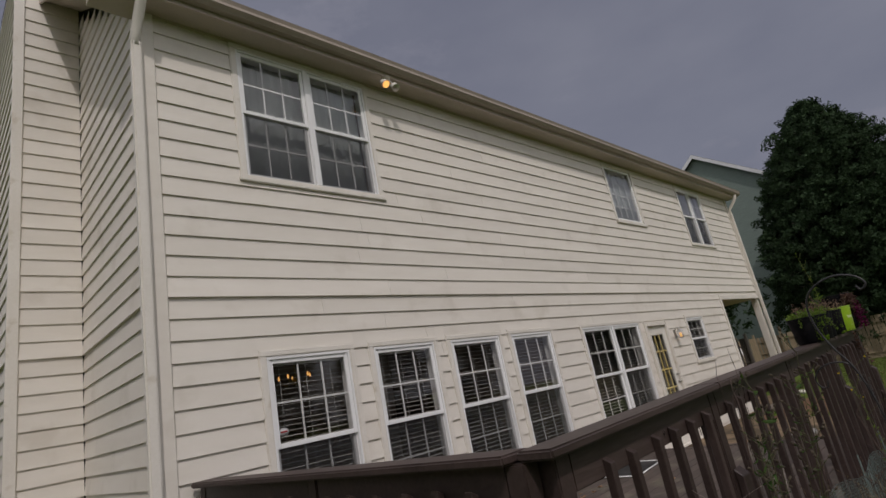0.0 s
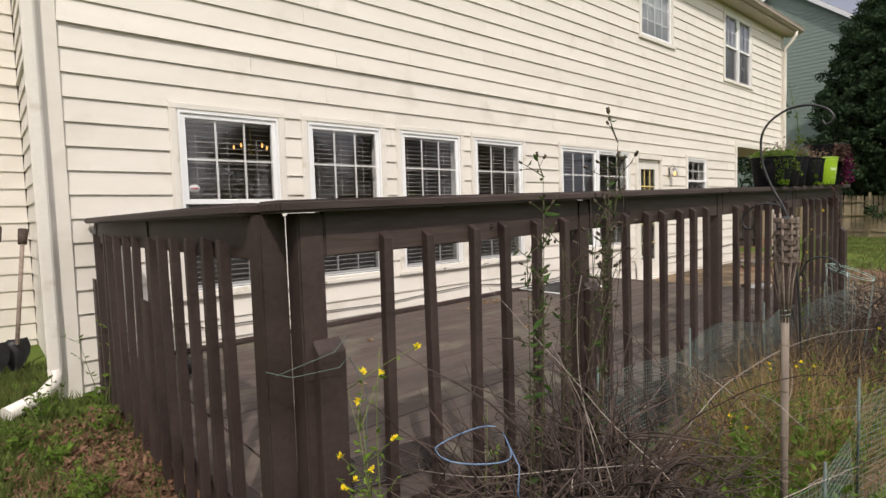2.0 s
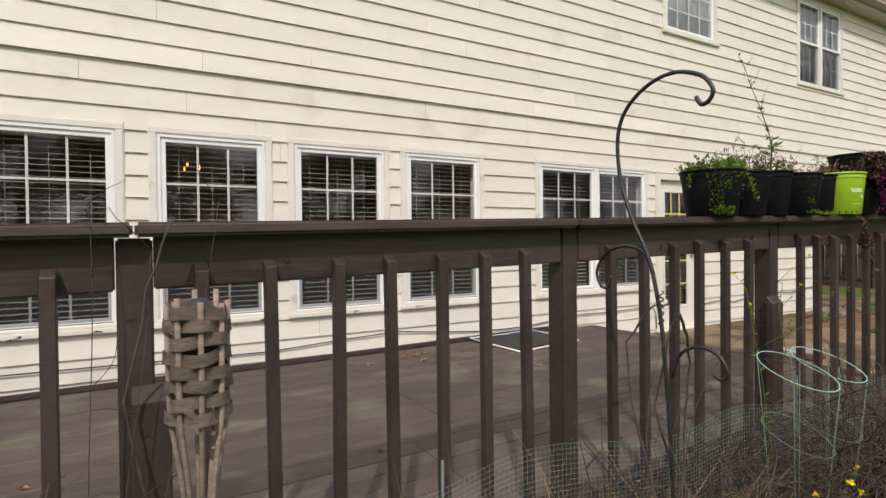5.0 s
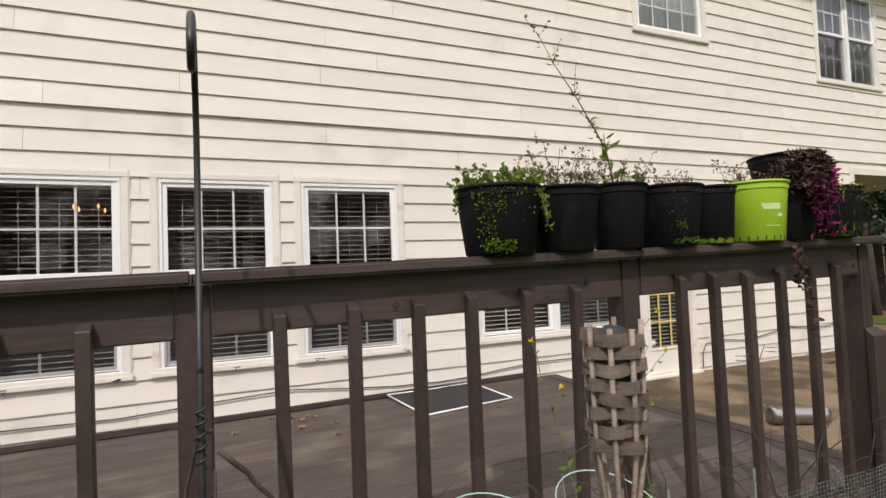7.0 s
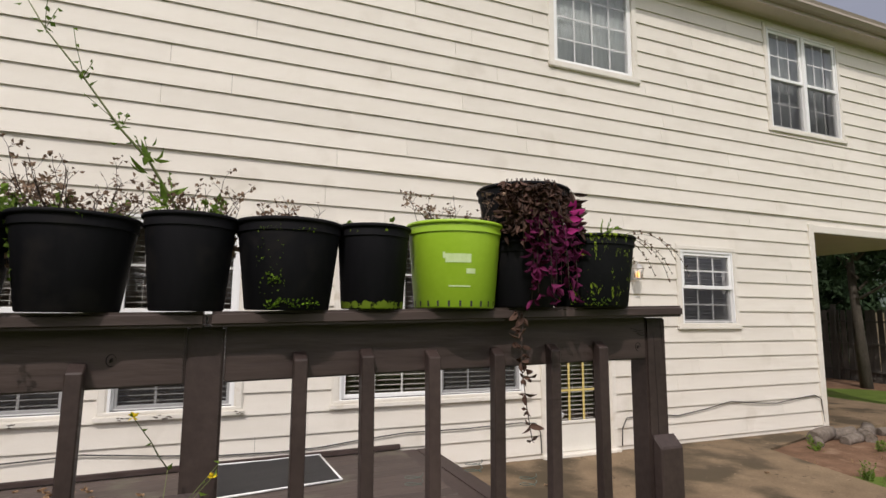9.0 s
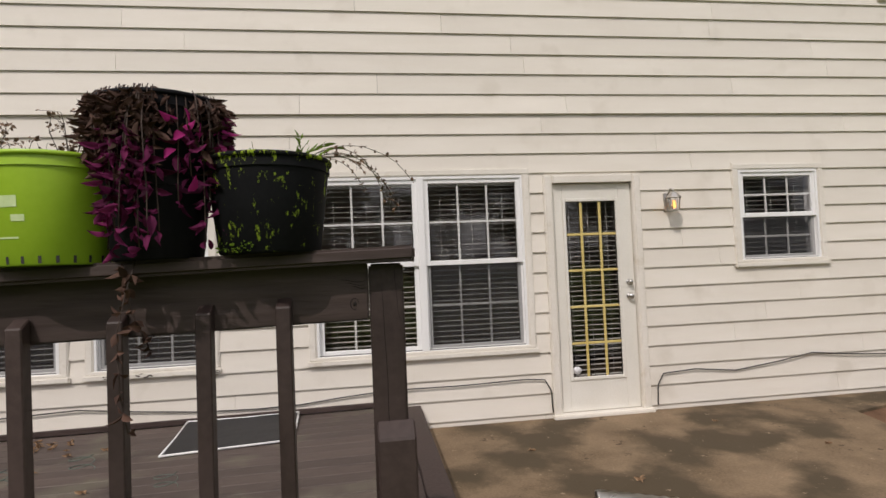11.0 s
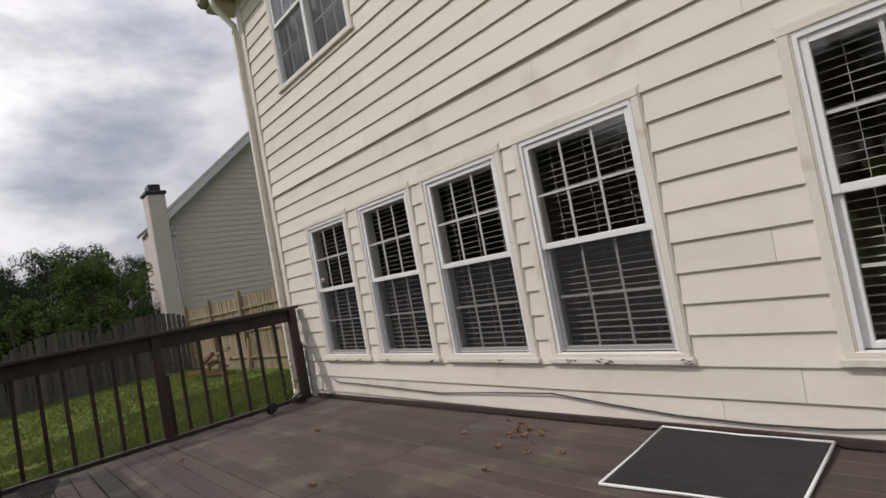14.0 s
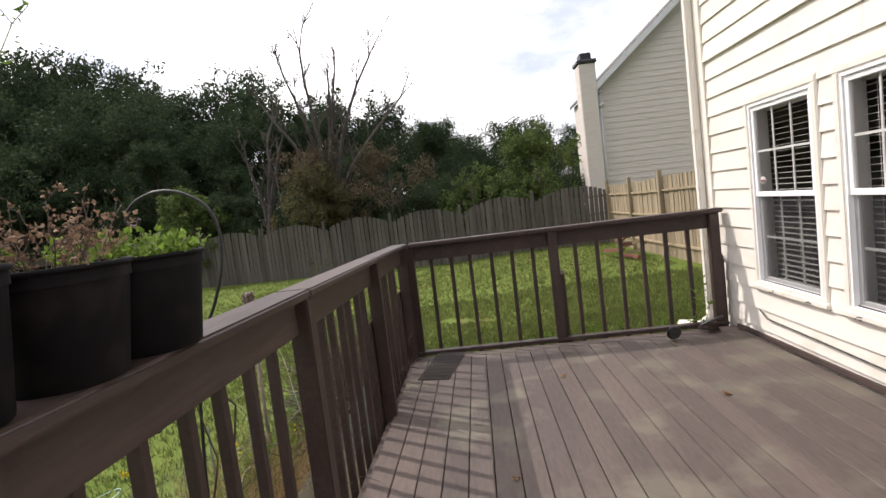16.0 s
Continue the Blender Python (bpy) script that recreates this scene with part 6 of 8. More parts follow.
for wx, wy, wh, ws in ((1.95, -4.2, 0.38, 0.09), (2.35, -4.25, 0.34, 0.08), (2.75, -4.05, 0.42, 0.07), (3.1, -4.28, 0.34, 0.09), (3.4, -4.15, 0.4, 0.07), (3.8, -4.25, 0.36, 0.08), (1.5, -4.25, 0.34, 0.09), (1.1, -4.1, 0.36, 0.08), (4.6, -4.3, 0.34, 0.07), (3.95, -4.0, 0.5, 0.06)):
    weed(G(wx, wy), wh, "leafy green weed crowding the planting bed", stems=7, leaves=70, size=ws, spread=2.6)
for wx, wy, wh in ((1.25, -3.95, 0.55), (1.55, -3.9, 0.6), (1.8, -4.0, 0.62), (2.05, -4.1, 0.5), (2.45, -4.0, 0.6), (0.95, -4.15, 0.4)):
    weed(G(wx, wy), wh, "bushy grey-green weed among the dry grass", stems=9, leaves=130, size=0.05, spread=1.8)
weed(G(-0.62, -0.35), 0.75, "feathery green weed at the foot of the downspout", stems=6, leaves=70, size=0.07, spread=1.4)
weed(G(-0.98, -0.5), 0.35, "low green weed at the foot of the downspout", stems=6, leaves=50, size=0.07, spread=2.4)
weed(G(-0.95, -1.9), 0.26, "low clump of green clover by the deck", stems=9, leaves=110, size=0.06, spread=4)
weed(G(-1.0, -1.3), 0.22, "low clump of broad-leaved weed by the deck", stems=8, leaves=80, size=0.07, spread=4)
for wx, wy, wh in ((-1.25, -2.3, 0.2), (-1.35, -1.7, 0.16), (-1.15, -0.95, 0.22), (-1.5, -1.2, 0.15), (-1.05, -2.9, 0.18), (-1.3, -3.3, 0.16), (-0.7, -1.0, 0.2)):
    weed(G(wx, wy), wh, "low leafy weed among fallen leaves beside the deck", stems=9, leaves=90, size=0.055, spread=4.5)
weed(G(-0.75, -2.5), 0.2, "low clump of green weed in the leaf litter", stems=7, leaves=60, size=0.05, spread=4)

# ---- small things on and by the deck ----
lit = thing("wall_lantern", (8.56, 0, 1.83), "small lit carriage lantern on the wall", "wall lamp")
bm = bm_new()
soft_box(bm, 8.525, 8.595, -0.03, -0.004, 1.76, 1.93, 0.006)
part("backplate", bm, STEEL, lit)
bm = bm_new()
tube(bm, [(8.56, -0.02, 1.90), (8.56, -0.09, 1.965), (8.56, -0.13, 1.95), (8.56, -0.13, 1.92)], 0.007, 8)
part("arm", bm, STEEL, lit)
bm = bm_new()
lathe(bm, [(0.0, 0.0), (0.03, -0.005), (0.07, -0.05), (0.074, -0.055), (0.0, -0.05)], 8, (8.56, -0.13, 1.93), smooth=False)
part("roof", bm, STEEL, lit)
bm = bm_new()
for k in range(8):
    a = 2 * math.pi * k / 8
    tube(bm, [(8.56 + 0.062 * math.cos(a), -0.13 + 0.062 * math.sin(a), 1.878), (8.56 + 0.045 * math.cos(a), -0.13 + 0.045 * math.sin(a), 1.765)], 0.004, 4)
part("cage", bm, STEEL, lit)
bm = bm_new()
lathe(bm, [(0.0, -0.02), (0.03, -0.015), (0.05, 0.0), (0.046, 0.006), (0.0, 0.006)], 8, (8.56, -0.13, 1.765), smooth=False)
part("base", bm, STEEL, lit)
bm = bm_new()
lathe(bm, [(0.0, -0.035), (0.014, -0.03), (0.02, 0.0), (0.012, 0.03), (0.0, 0.045)], 12, (8.56, -0.13, 1.81))
part("bulb", bm, BULB, lit, "warm glowing bulb")

fl = thing("flood_light", (1.92, -0.25, EAVE), "pair of flood lights under the eave", "flood light")
bm = bm_new()
lathe(bm, [(0.0, -0.03), (0.05, -0.03), (0.055, 0.0), (0.0, 0.0)], 18, (1.92, -0.25, EAVE))
part("base", bm, TRIM, fl)
for dx, m, lab in ((-0.09, BULB, "glowing flood lamp"), (0.07, STEEL, "unlit flood lamp")):
    c = Vector((1.92 + dx, -0.30, EAVE - 0.13))
    bm = bm_new()
    tube(bm, [(1.92, -0.25, EAVE - 0.02), (1.92 + dx * 0.5, -0.27, EAVE - 0.06), c + Vector((0, 0.03, 0.04))], 0.012, 8)
    part("arm", bm, TRIM, fl)
    bm = bm_new()
    tube(bm, [c + Vector((0, 0.05, 0.05)), c, c + Vector((0, -0.03, -0.04))], [0.022, 0.045, 0.052], 14)
    part("lamp_shell", bm, TRIM, fl)
    bm = bm_new()
    lathe(bm, [(0.0, 0.012), (0.03, 0.008), (0.046, 0.0)], 14)
    bmesh.ops.rotate(bm, cent=(0, 0, 0), matrix=Vector((0, -0.6, -0.8)).to_track_quat("Z", "Y").to_matrix(), verts=bm.verts)
    bmesh.ops.translate(bm, vec=c + Vector((0, -0.0315, -0.042)), verts=bm.verts)
    part("lens", bm, m, fl, lab)

ch = thing("chandelier", (1.57, 2.22, 2.35), "lit chandelier with warm candle bulbs inside the room", "chandelier")
bm = bm_new()
tube(bm, [(1.57, 2.22, 2.78), (1.57, 2.22, 2.2)], 0.01, 8)
lathe(bm, [(0.0, 0.08), (0.03, 0.05), (0.045, 0.0), (0.02, -0.06), (0.0, -0.08)], 12, (1.57, 2.22, 2.12))
part("stem", bm, BRASS, ch)
for k in range(5):
    a = 2 * math.pi * k / 5
    c, s = math.cos(a), math.sin(a)
    bm = bm_new()
    tube(bm, [(1.57 + 0.03 * c, 2.22 + 0.03 * s, 2.1), (1.57 + 0.14 * c, 2.22 + 0.14 * s, 2.05), (1.57 + 0.22 * c, 2.22 + 0.22 * s, 2.12)], 0.008, 6)
    part("arm", bm, BRASS, ch)
    bm = bm_new()
    lathe(bm, [(0.0, -0.01), (0.008, 0.0), (0.013, 0.02), (0.006, 0.045), (0.0, 0.055)], 10, (1.57 + 0.22 * c, 2.22 + 0.22 * s, 2.14))
    part("bulb", bm, BULB, ch, "warm glowing candle bulb")

bm = bm_new()
lathe(bm, [(0.0, 0.0), (0.04, 0.0), (0.04, 0.002), (0.0, 0.002)], 20)
bmesh.ops.rotate(bm, cent=(0, 0, 0), matrix=Matrix.Rotation(radians(90), 3, "X"), verts=bm.verts)
bmesh.ops.scale(bm, vec=(1.15, 1, 0.85), verts=bm.verts)
bmesh.ops.translate(bm, vec=(0.182, 0.0135, 1.475), verts=bm.verts)
st = single("sticker", bm, PAPER, "white round sticker on the window glass", "sticker", at=(0.182, 0.0135, 1.475))
ORG[st] = Vector((0.182, 0.0135, 1.475))
bm = bm_new()
soft_box(bm, 0.15, 0.214, 0.009, 0.0112, 1.469, 1.481, 0.0008, 1)
part("print_bar", bm, RED, st, "red printed mark")

# window screen lying on the deck
sc = thing("loose_window_screen", (4.77, -0.46, DZ), "loose insect screen with a white frame lying on the deck", "window screen")
Q = [Vector(p) for p in ((4.32, -0.87, deck_z(4.3) + 0.012), (5.178, -0.775, deck_z(5.2) + 0.012), (5.13, -0.07, deck_z(5.1) + 0.03), (4.25, -0.075, deck_z(4.3) + 0.03))]
for a, b in zip(Q, Q[1:] + Q[:1]):
    bm = bm_new()
    mid = (a + b) / 2 + Vector((0, 0, 0.006 * rnd(-1, 1))) + (b - a).cross(Vector((0, 0, 1))).normalized() * rnd(-0.012, 0.012)
    tube(bm, [a, mid, b], 0.0085, 6)
    part("frame_bar", bm, VINYL, sc, "white frame bar")
bm = bm_new()
bm.faces.new([bm.verts.new(q) for q in Q])
bmesh.ops.subdivide_edges(bm, edges=bm.edges[:], cuts=8, use_grid_fill=True)
for v in bm.verts:
    v.co.z += 0.004 * noise.noise(v.co * 6)
part("mesh", bm, mesh_mat("loose_screen_cloth", (0.02, 0.02, 0.022), 0.8, 500), sc, "black screen cloth")

# plastic grate near the railing corner
gr = thing("doormat", (-0.06, -2.93, deck_z(0)), "dark ribbed boot mat in the deck corner", "doormat")
o, u, v_ = Vector((0.32, -3.13, deck_z(0) + 0.010)), Vector((-0.80, 0.13, 0)), Vector((0.06, 0.27, 0))
MAT_BROWN = mat("brown_mat_rubber", (0.020, 0.015, 0.013), (0.055, 0.042, 0.036), 12, 0.7, 0.2)
for k in range(14):
    bm = bm_new()
    a = o + v_ * (k / 13)
    tube(bm, [a, a + u], 0.0065, 6)
    part("rib", bm, MAT_BROWN, gr)
for s in np.linspace(0.02, 0.98, 9):
    bm = bm_new()
    tube(bm, [o + u * s + Vector((0, 0, -0.003)), o + u * s + v_ + Vector((0, 0, -0.003))], 0.006, 6)
    part("cross_rib", bm, MAT_BROWN, gr)

# wheel and hand brush by the wall end of the deck
wh = thing("small_wheel", (-0.14, -0.73, deck_z(0)), "small black wheel leaning by the railing foot", "wheel")
bm = bm_new()
tube(bm, [(-0.14 + 0.02 * math.sin(a), -0.73 + 0.055 * math.cos(a), deck_z(0) + 0.07 + 0.055 * math.sin(a)) for a in np.linspace(0, 2 * math.pi, 25)], 0.014, 8, caps=False)
part("tyre", bm, BLACK, wh)
bm = bm_new()
tube(bm, [(-0.17, -0.73, deck_z(0) + 0.07), (-0.11, -0.73, deck_z(0) + 0.07)], [0.05, 0.05], 16)
part("hub", bm, BLACK, wh)
bb = thing("hand_broom", (-0.25, -0.3, deck_z(0)), "dark hand broom lying by the wall", "broom")
bm = bm_new()
for k in range(60):
    a = Vector((-0.3 + rnd(-0.02, 0.02), -0.42 + rnd(-0.03, 0.03), deck_z(0) + 0.05 + rnd(-0.02, 0.02)))
    tube(bm, [a, a + Vector((0.05 + rnd(-0.03, 0.03), 0.15, -0.03 + rnd(-0.015, 0.03)))], 0.0025, 3)
part("bristles", bm, TWIG, bb)
bm = bm_new()
tube(bm, [(-0.3, -0.42, deck_z(0) + 0.05), (-0.31, -0.40, deck_z(0) + 0.075), (-0.22, -0.24, deck_z(0) + 0.16)], 0.013, 8)
part("handle", bm, BLACK, bb)

# fallen leaves on the deck
bm = bm_new()
leaf_rng = random.Random(8)
for k in range(7):
    a = 2 * math.pi * k / 7
    leaf(bm, (0, 0, 0.004), (math.cos(a), math.sin(a), 0.25), leaf_rng.uniform(0.026, 0.046), 0.5, 0.4)
FALLEN = mesh_of("fallen_leaf", bm, leaf_mat("tan_fallen_leaf", (0.19, 0.115, 0.065), (0.38, 0.25, 0.15), 0.3, 0.15))
for x, y in ((3.25, -0.27), (3.59, -0.96), (3.38, -0.64), (3.64, -0.64), (3.86, -0.58), (3.52, -0.36), (3.04, -0.16), (3.3, -0.35), (3.36, -0.3), (3.42, -0.42), (3.48, -0.28), (3.2, -0.2), (3.56, -0.5), (2.6, -1.6), (1.3, -0.9), (2.2, -2.4), (4.1, -1.4), (0.6, -1.9), (2.9, -0.5), (3.33, -0.46), (3.28, -0.41), (6.9, -0.8), (7.4, -1.5), (8.6, -0.5), (9.0, -1.2), (6.6, -1.9)):
    ob = new("fallen_leaf", FALLEN)
    ob.location = (x, y, (deck_z(x) if x < 5.8 else -0.075) + 0.004)
    ob.rotation_euler = (rnd(-0.2, 0.2), rnd(-0.2, 0.2), rnd(0, 6))
    ob.scale = [rnd(0.5, 1.0)] * 3
    tagged(ob, "dry curled brown leaf fallen on the boards", "leaf", "fallen leaves")

# cable along the foot of the wall
def cable(pts, label):
    bm = bm_new()
    tube(bm, pts, 0.006, 6)
    single("cable", bm, CABLE, label, "cable", at=pts[0])


cable([(x, -0.032, z) for x, z in ((0.05, 0.33), (0.18, 0.27), (0.9, 0.26), (1.6, 0.245), (2.1, 0.235), (2.8, 0.275), (3.4, 0.30), (3.9, 0.25), (4.35, 0.215), (4.8, 0.205), (5.15, 0.215), (5.5, 0.25), (5.9, 0.28), (6.5, 0.275), (7.1, 0.29), (7.28, 0.275), (7.335, 0.18), (7.345, -0.02))], "black cable sagging along the foot of the wall")
cable([(x, -0.032, z) for x, z in ((8.352, -0.03), (8.36, 0.15), (8.42, 0.255), (8.75, 0.275), (9.15, 0.235), (9.6, 0.29), (9.97, 0.352), (10.4, 0.31), (10.75, 0.29), (11.2, 0.335), (11.46, 0.355), (11.58, 0.3), (11.61, 0.0))], "grey cable pinned along the wall beyond the door")

# shovels against the wall
for (x0, y0), (x1, y1, z1), lab in (((-1.05, 1.15), (-0.93, 1.42, 1.17), "weathered shovel handle propped against the wall"), ((-1.2, 1.05), (-1.12, 1.4, 1.2), "old wooden shovel propped against the wall")):
    s = thing("shovel", (x0, y0, gz(x0, y0)), lab, "shovel", "garden tools")
    bm = bm_new()
    a, b = Vector((x0, y0, gz(x0, y0) + 0.25)), Vector((x1, y1, z1))
    tube(bm, [a, a.lerp(b, 0.5), b], 0.017, 8)
    part("handle", bm, BAMBOO, s)
    bm = bm_new()
    tube(bm, [b - (b - a).normalized() * 0.14, b], [0.035, 0.04], 8)
    part("grip", bm, TWIG, s, "dark worn grip")
    bm = bm_new()
    d = (b - a).normalized()
    n = 7
    rows = []
    for k in range(n):
        u = k / (n - 1)
        c = a - d * 0.30 * u + d * 0.05
        w = 0.10 * math.sin(math.pi * (0.25 + 0.7 * u)) if u < 1 else 0.01
        rows.append([bm.verts.new(c + Vector((w * q, 0.03 * q * q, 0))) for q in (-1, -0.5, 0, 0.5, 1)])
    for r0, r1 in zip(rows, rows[1:]):
        for k in range(4):
            bm.faces.new((r0[k], r0[k + 1], r1[k + 1], r1[k])).smooth = True
    bmesh.ops.solidify(bm, geom=bm.faces[:], thickness=0.003)
    part("blade", bm, BLACK, s, "dark steel blade")

# patio clutter
bag = thing("soil_bag", (8.75, -2.65, -0.08), "torn bag of black mulch slumped on the patio edge", "bag")
SACK = mat("printed_plastic_sack", (0.52, 0.56, 0.60), (0.78, 0.80, 0.82), 8, 0.35, 0.3, stain=((0.6, 0.16, 0.04), 6, 0.30))
bm = bm_new()
bmesh.ops.create_icosphere(bm, subdivisions=3, radius=1.0)
for v in bm.verts:
    n3 = noise.noise(v.co * 2.3)
    v.co = Vector((9.02 + v.co.x * 0.24 * (1 + 0.3 * n3), -2.5 + v.co.y * 0.16 * (1 + 0.3 * n3), 0.02 + max(v.co.z, -0.75) * 0.13 * (1 + 0.5 * n3)))
for f in bm.faces:
    f.smooth = True
part("sack", bm, SACK, bag, "white and orange plastic sack")
bm = bm_new()
bmesh.ops.create_icosphere(bm, subdivisions=4, radius=1.0)
for v in bm.verts:
    n3 = noise.noise(v.co * 4) + 0.5 * noise.noise(v.co * 13)
    v.co = Vector((8.62 + v.co.x * 0.30 * (1 + 0.2 * n3), -2.47 + v.co.y * 0.2 * (1 + 0.2 * n3), -0.085 + max(v.co.z, -0.05) * 0.12 * (1 + 0.5 * n3)))
part("mulch", bm, BLACK, bag, "spilled black mulch")
duct = thing("duct_pipe", (7.1, -2.0, -0.075), "short length of shiny metal duct on the patio", "duct")
bm = bm_new()
a, b = Vector((6.93, -1.9, 0.0)), Vector((7.32, -2.12, 0.0))
pts = [a.lerp(b, u) for u in np.linspace(0, 1, 15)]
tube(bm, pts, [0.068 + 0.005 * (k % 2) for k in range(15)], 18, caps=False)
bmesh.ops.solidify(bm, geom=bm.faces[:], thickness=0.002)
part("tube", bm, STEEL, duct)
LOG = mat("grey_bark", (0.08, 0.06, 0.045), (0.24, 0.20, 0.165), 12, 0.9, 0.6, 40)
for x, y, r, l, a in ((10.95, -0.42, 0.095, 0.42, 0.2), (11.3, -0.40, 0.08, 0.36, -0.3), (11.75, -0.45, 0.075, 0.45, 0.5), (11.2, -0.6, 0.06, 0.3, 0.1), (11.55, -0.55, 0.065, 0.3, 0.9), (12.1, -0.5, 0.06, 0.36, -0.2), (10.7, -0.55, 0.05, 0.26, 0.7)):
    bm = bm_new()
    c = Vector((x, y, gz(x, y) + r * 0.85))
    d = Vector((math.cos(a), math.sin(a), 0.05)) * l / 2
    tube(bm, [c - d, c - d * 0.5, c, c + d * 0.5, c + d], [r * rnd(0.8, 1.05) for k in range(5)], 14)
    for v in bm.verts:
        v.co += ball_dir() * 0.006
    single("log", bm, LOG, "short weathered grey log on the soil", "log", "logs by the patio", at=c)
for x, y in ((10.4, -0.7), (11.1, -0.95), (11.9, -0.8), (12.3, -0.5), (9.9, -1.5), (11.6, -1.6)):
    weed(G(x, y), 0.2, "low weed growing on the bare soil", stems=6, leaves=40, size=0.06, spread=3)

# ---- lawn ----
def tufts(name, label, areas, count, h, seed, material=BLADE, wide=0.006):
    rg = random.Random(seed)
    vs, fs = [], []
    total = sum((a[1] - a[0]) * (a[3] - a[2]) * a[4] for a in areas)
    for x0, x1, y0, y1, dens in areas:
        for k in range(int(count * (x1 - x0) * (y1 - y0) * dens / total)):
            x, y = rg.uniform(x0, x1), rg.uniform(y0, y1)
            if noise.noise((x * 0.8, y * 0.8, 4)) < -0.5:
                continue
            z = gz(x, y) - 0.01
            for b in range(4):
                a = rg.uniform(0, 6.28)
                hh = h * rg.uniform(0.4, 1.1)
                dx, dy = math.cos(a) * wide, math.sin(a) * wide
                lx, ly = rg.uniform(-0.6, 0.6) * hh, rg.uniform(-0.6, 0.6) * hh
                bx, by = x + rg.uniform(-0.03, 0.03), y + rg.uniform(-0.03, 0.03)
                i = len(vs)
                vs += [(bx - dx, by - dy, z), (bx + dx, by + dy, z), (bx + lx, by + ly, z + hh)]
                fs.append((i, i + 1, i + 2))
    me = bpy.data.meshes.new(name)
    me.from_pydata(vs, [], fs)
    me.materials.append(material)
    return tagged(new(name, me), label, "grass", kind="stuff")


tufts("lawn_grass", "mown green grass blades across the side lawn", [(-12.8, -0.9, -9.0, 1.5, 0.35), (-5.0, -0.9, -4.6, 1.4, 1.0), (-5.0, 0.0, -9.0, -4.1, 0.8), (-0.9, 0.1, -4.2, -3.5, 1.0), (-13.5, 0.0, -14.0, -9.0, 0.2)], 52000, 0.075, 21)
tufts("lawn_grass", "rough grass by the deck and downspout", [(-2.4, -0.6, -3.6, 1.2, 1.0)], 3400, 0.10, 22)
tufts("lawn_grass", "green grass along the planting bed and beyond", [(0.0, 9.0, -8.5, -4.15, 0.8), (9.6, 25.5, -9.0, -1.5, 0.3), (16.5, 26, -1.5, 1.2, 0.3)], 34000, 0.075, 23)
tufts("dead_grass", "straw-coloured dry blades in the lawn", [(-12, -1, -8, 1.4, 0.5), (9.6, 20, -6, -1, 0.3)], 4000, 0.06, 24, STRAW)
bm = bm_new()
for k in range(2600):
    x, y = -0.55 - abs(random.gauss(0, 0.33)), rnd(-4.1, -0.6)
    leaf(bm, (x, y, gz(x, y) + rnd(0.01, 0.05)), (rnd(-1, 1), rnd(-1, 1), rnd(-0.3, 0.5)), rnd(0.02, 0.055), 0.55, 0.5)
LITTER = leaf_mat("rusty_fallen_leaf", (0.085, 0.042, 0.026), (0.25, 0.14, 0.09), 0.45, 0.1)
single("leaf_litter", bm, LITTER, "brown leaf litter heaped along the deck", "leaf litter", kind="stuff", at=(-0.8, -2, -0.2))

# ---- fences ----
WOOD_OLD = mat("grey_weathered_fence", (0.055, 0.048, 0.042), (0.13, 0.113, 0.098), 3, 0.9, 0.4, 50, (1, 1, 0.08), vary=0.22)
WOOD_NEW = mat("tan_fence_wood", (0.20, 0.155, 0.095), (0.36, 0.29, 0.19), 3, 0.85, 0.35, 50, (1, 1, 0.08), vary=0.2)
bm = bm_new()
v = box(bm, -0.068, 0.068, -0.009, 0.009, 0.0, 1.0)
for k, s in ((4, 1), (5, -1), (6, -1), (7, 1)):
    v[k].co.x += 0.012 * s
PICKET_OLD = mesh_of("picket", bm, WOOD_OLD)
bm = bm_new()
v = box(bm, -0.068, 0.068, -0.009, 0.009, 0.0, 1.0)
for k, s in ((4, 1), (5, -1), (6, -1), (7, 1)):
    v[k].co.x += 0.012 * s
PICKET_NEW = mesh_of("picket", bm, WOOD_NEW)


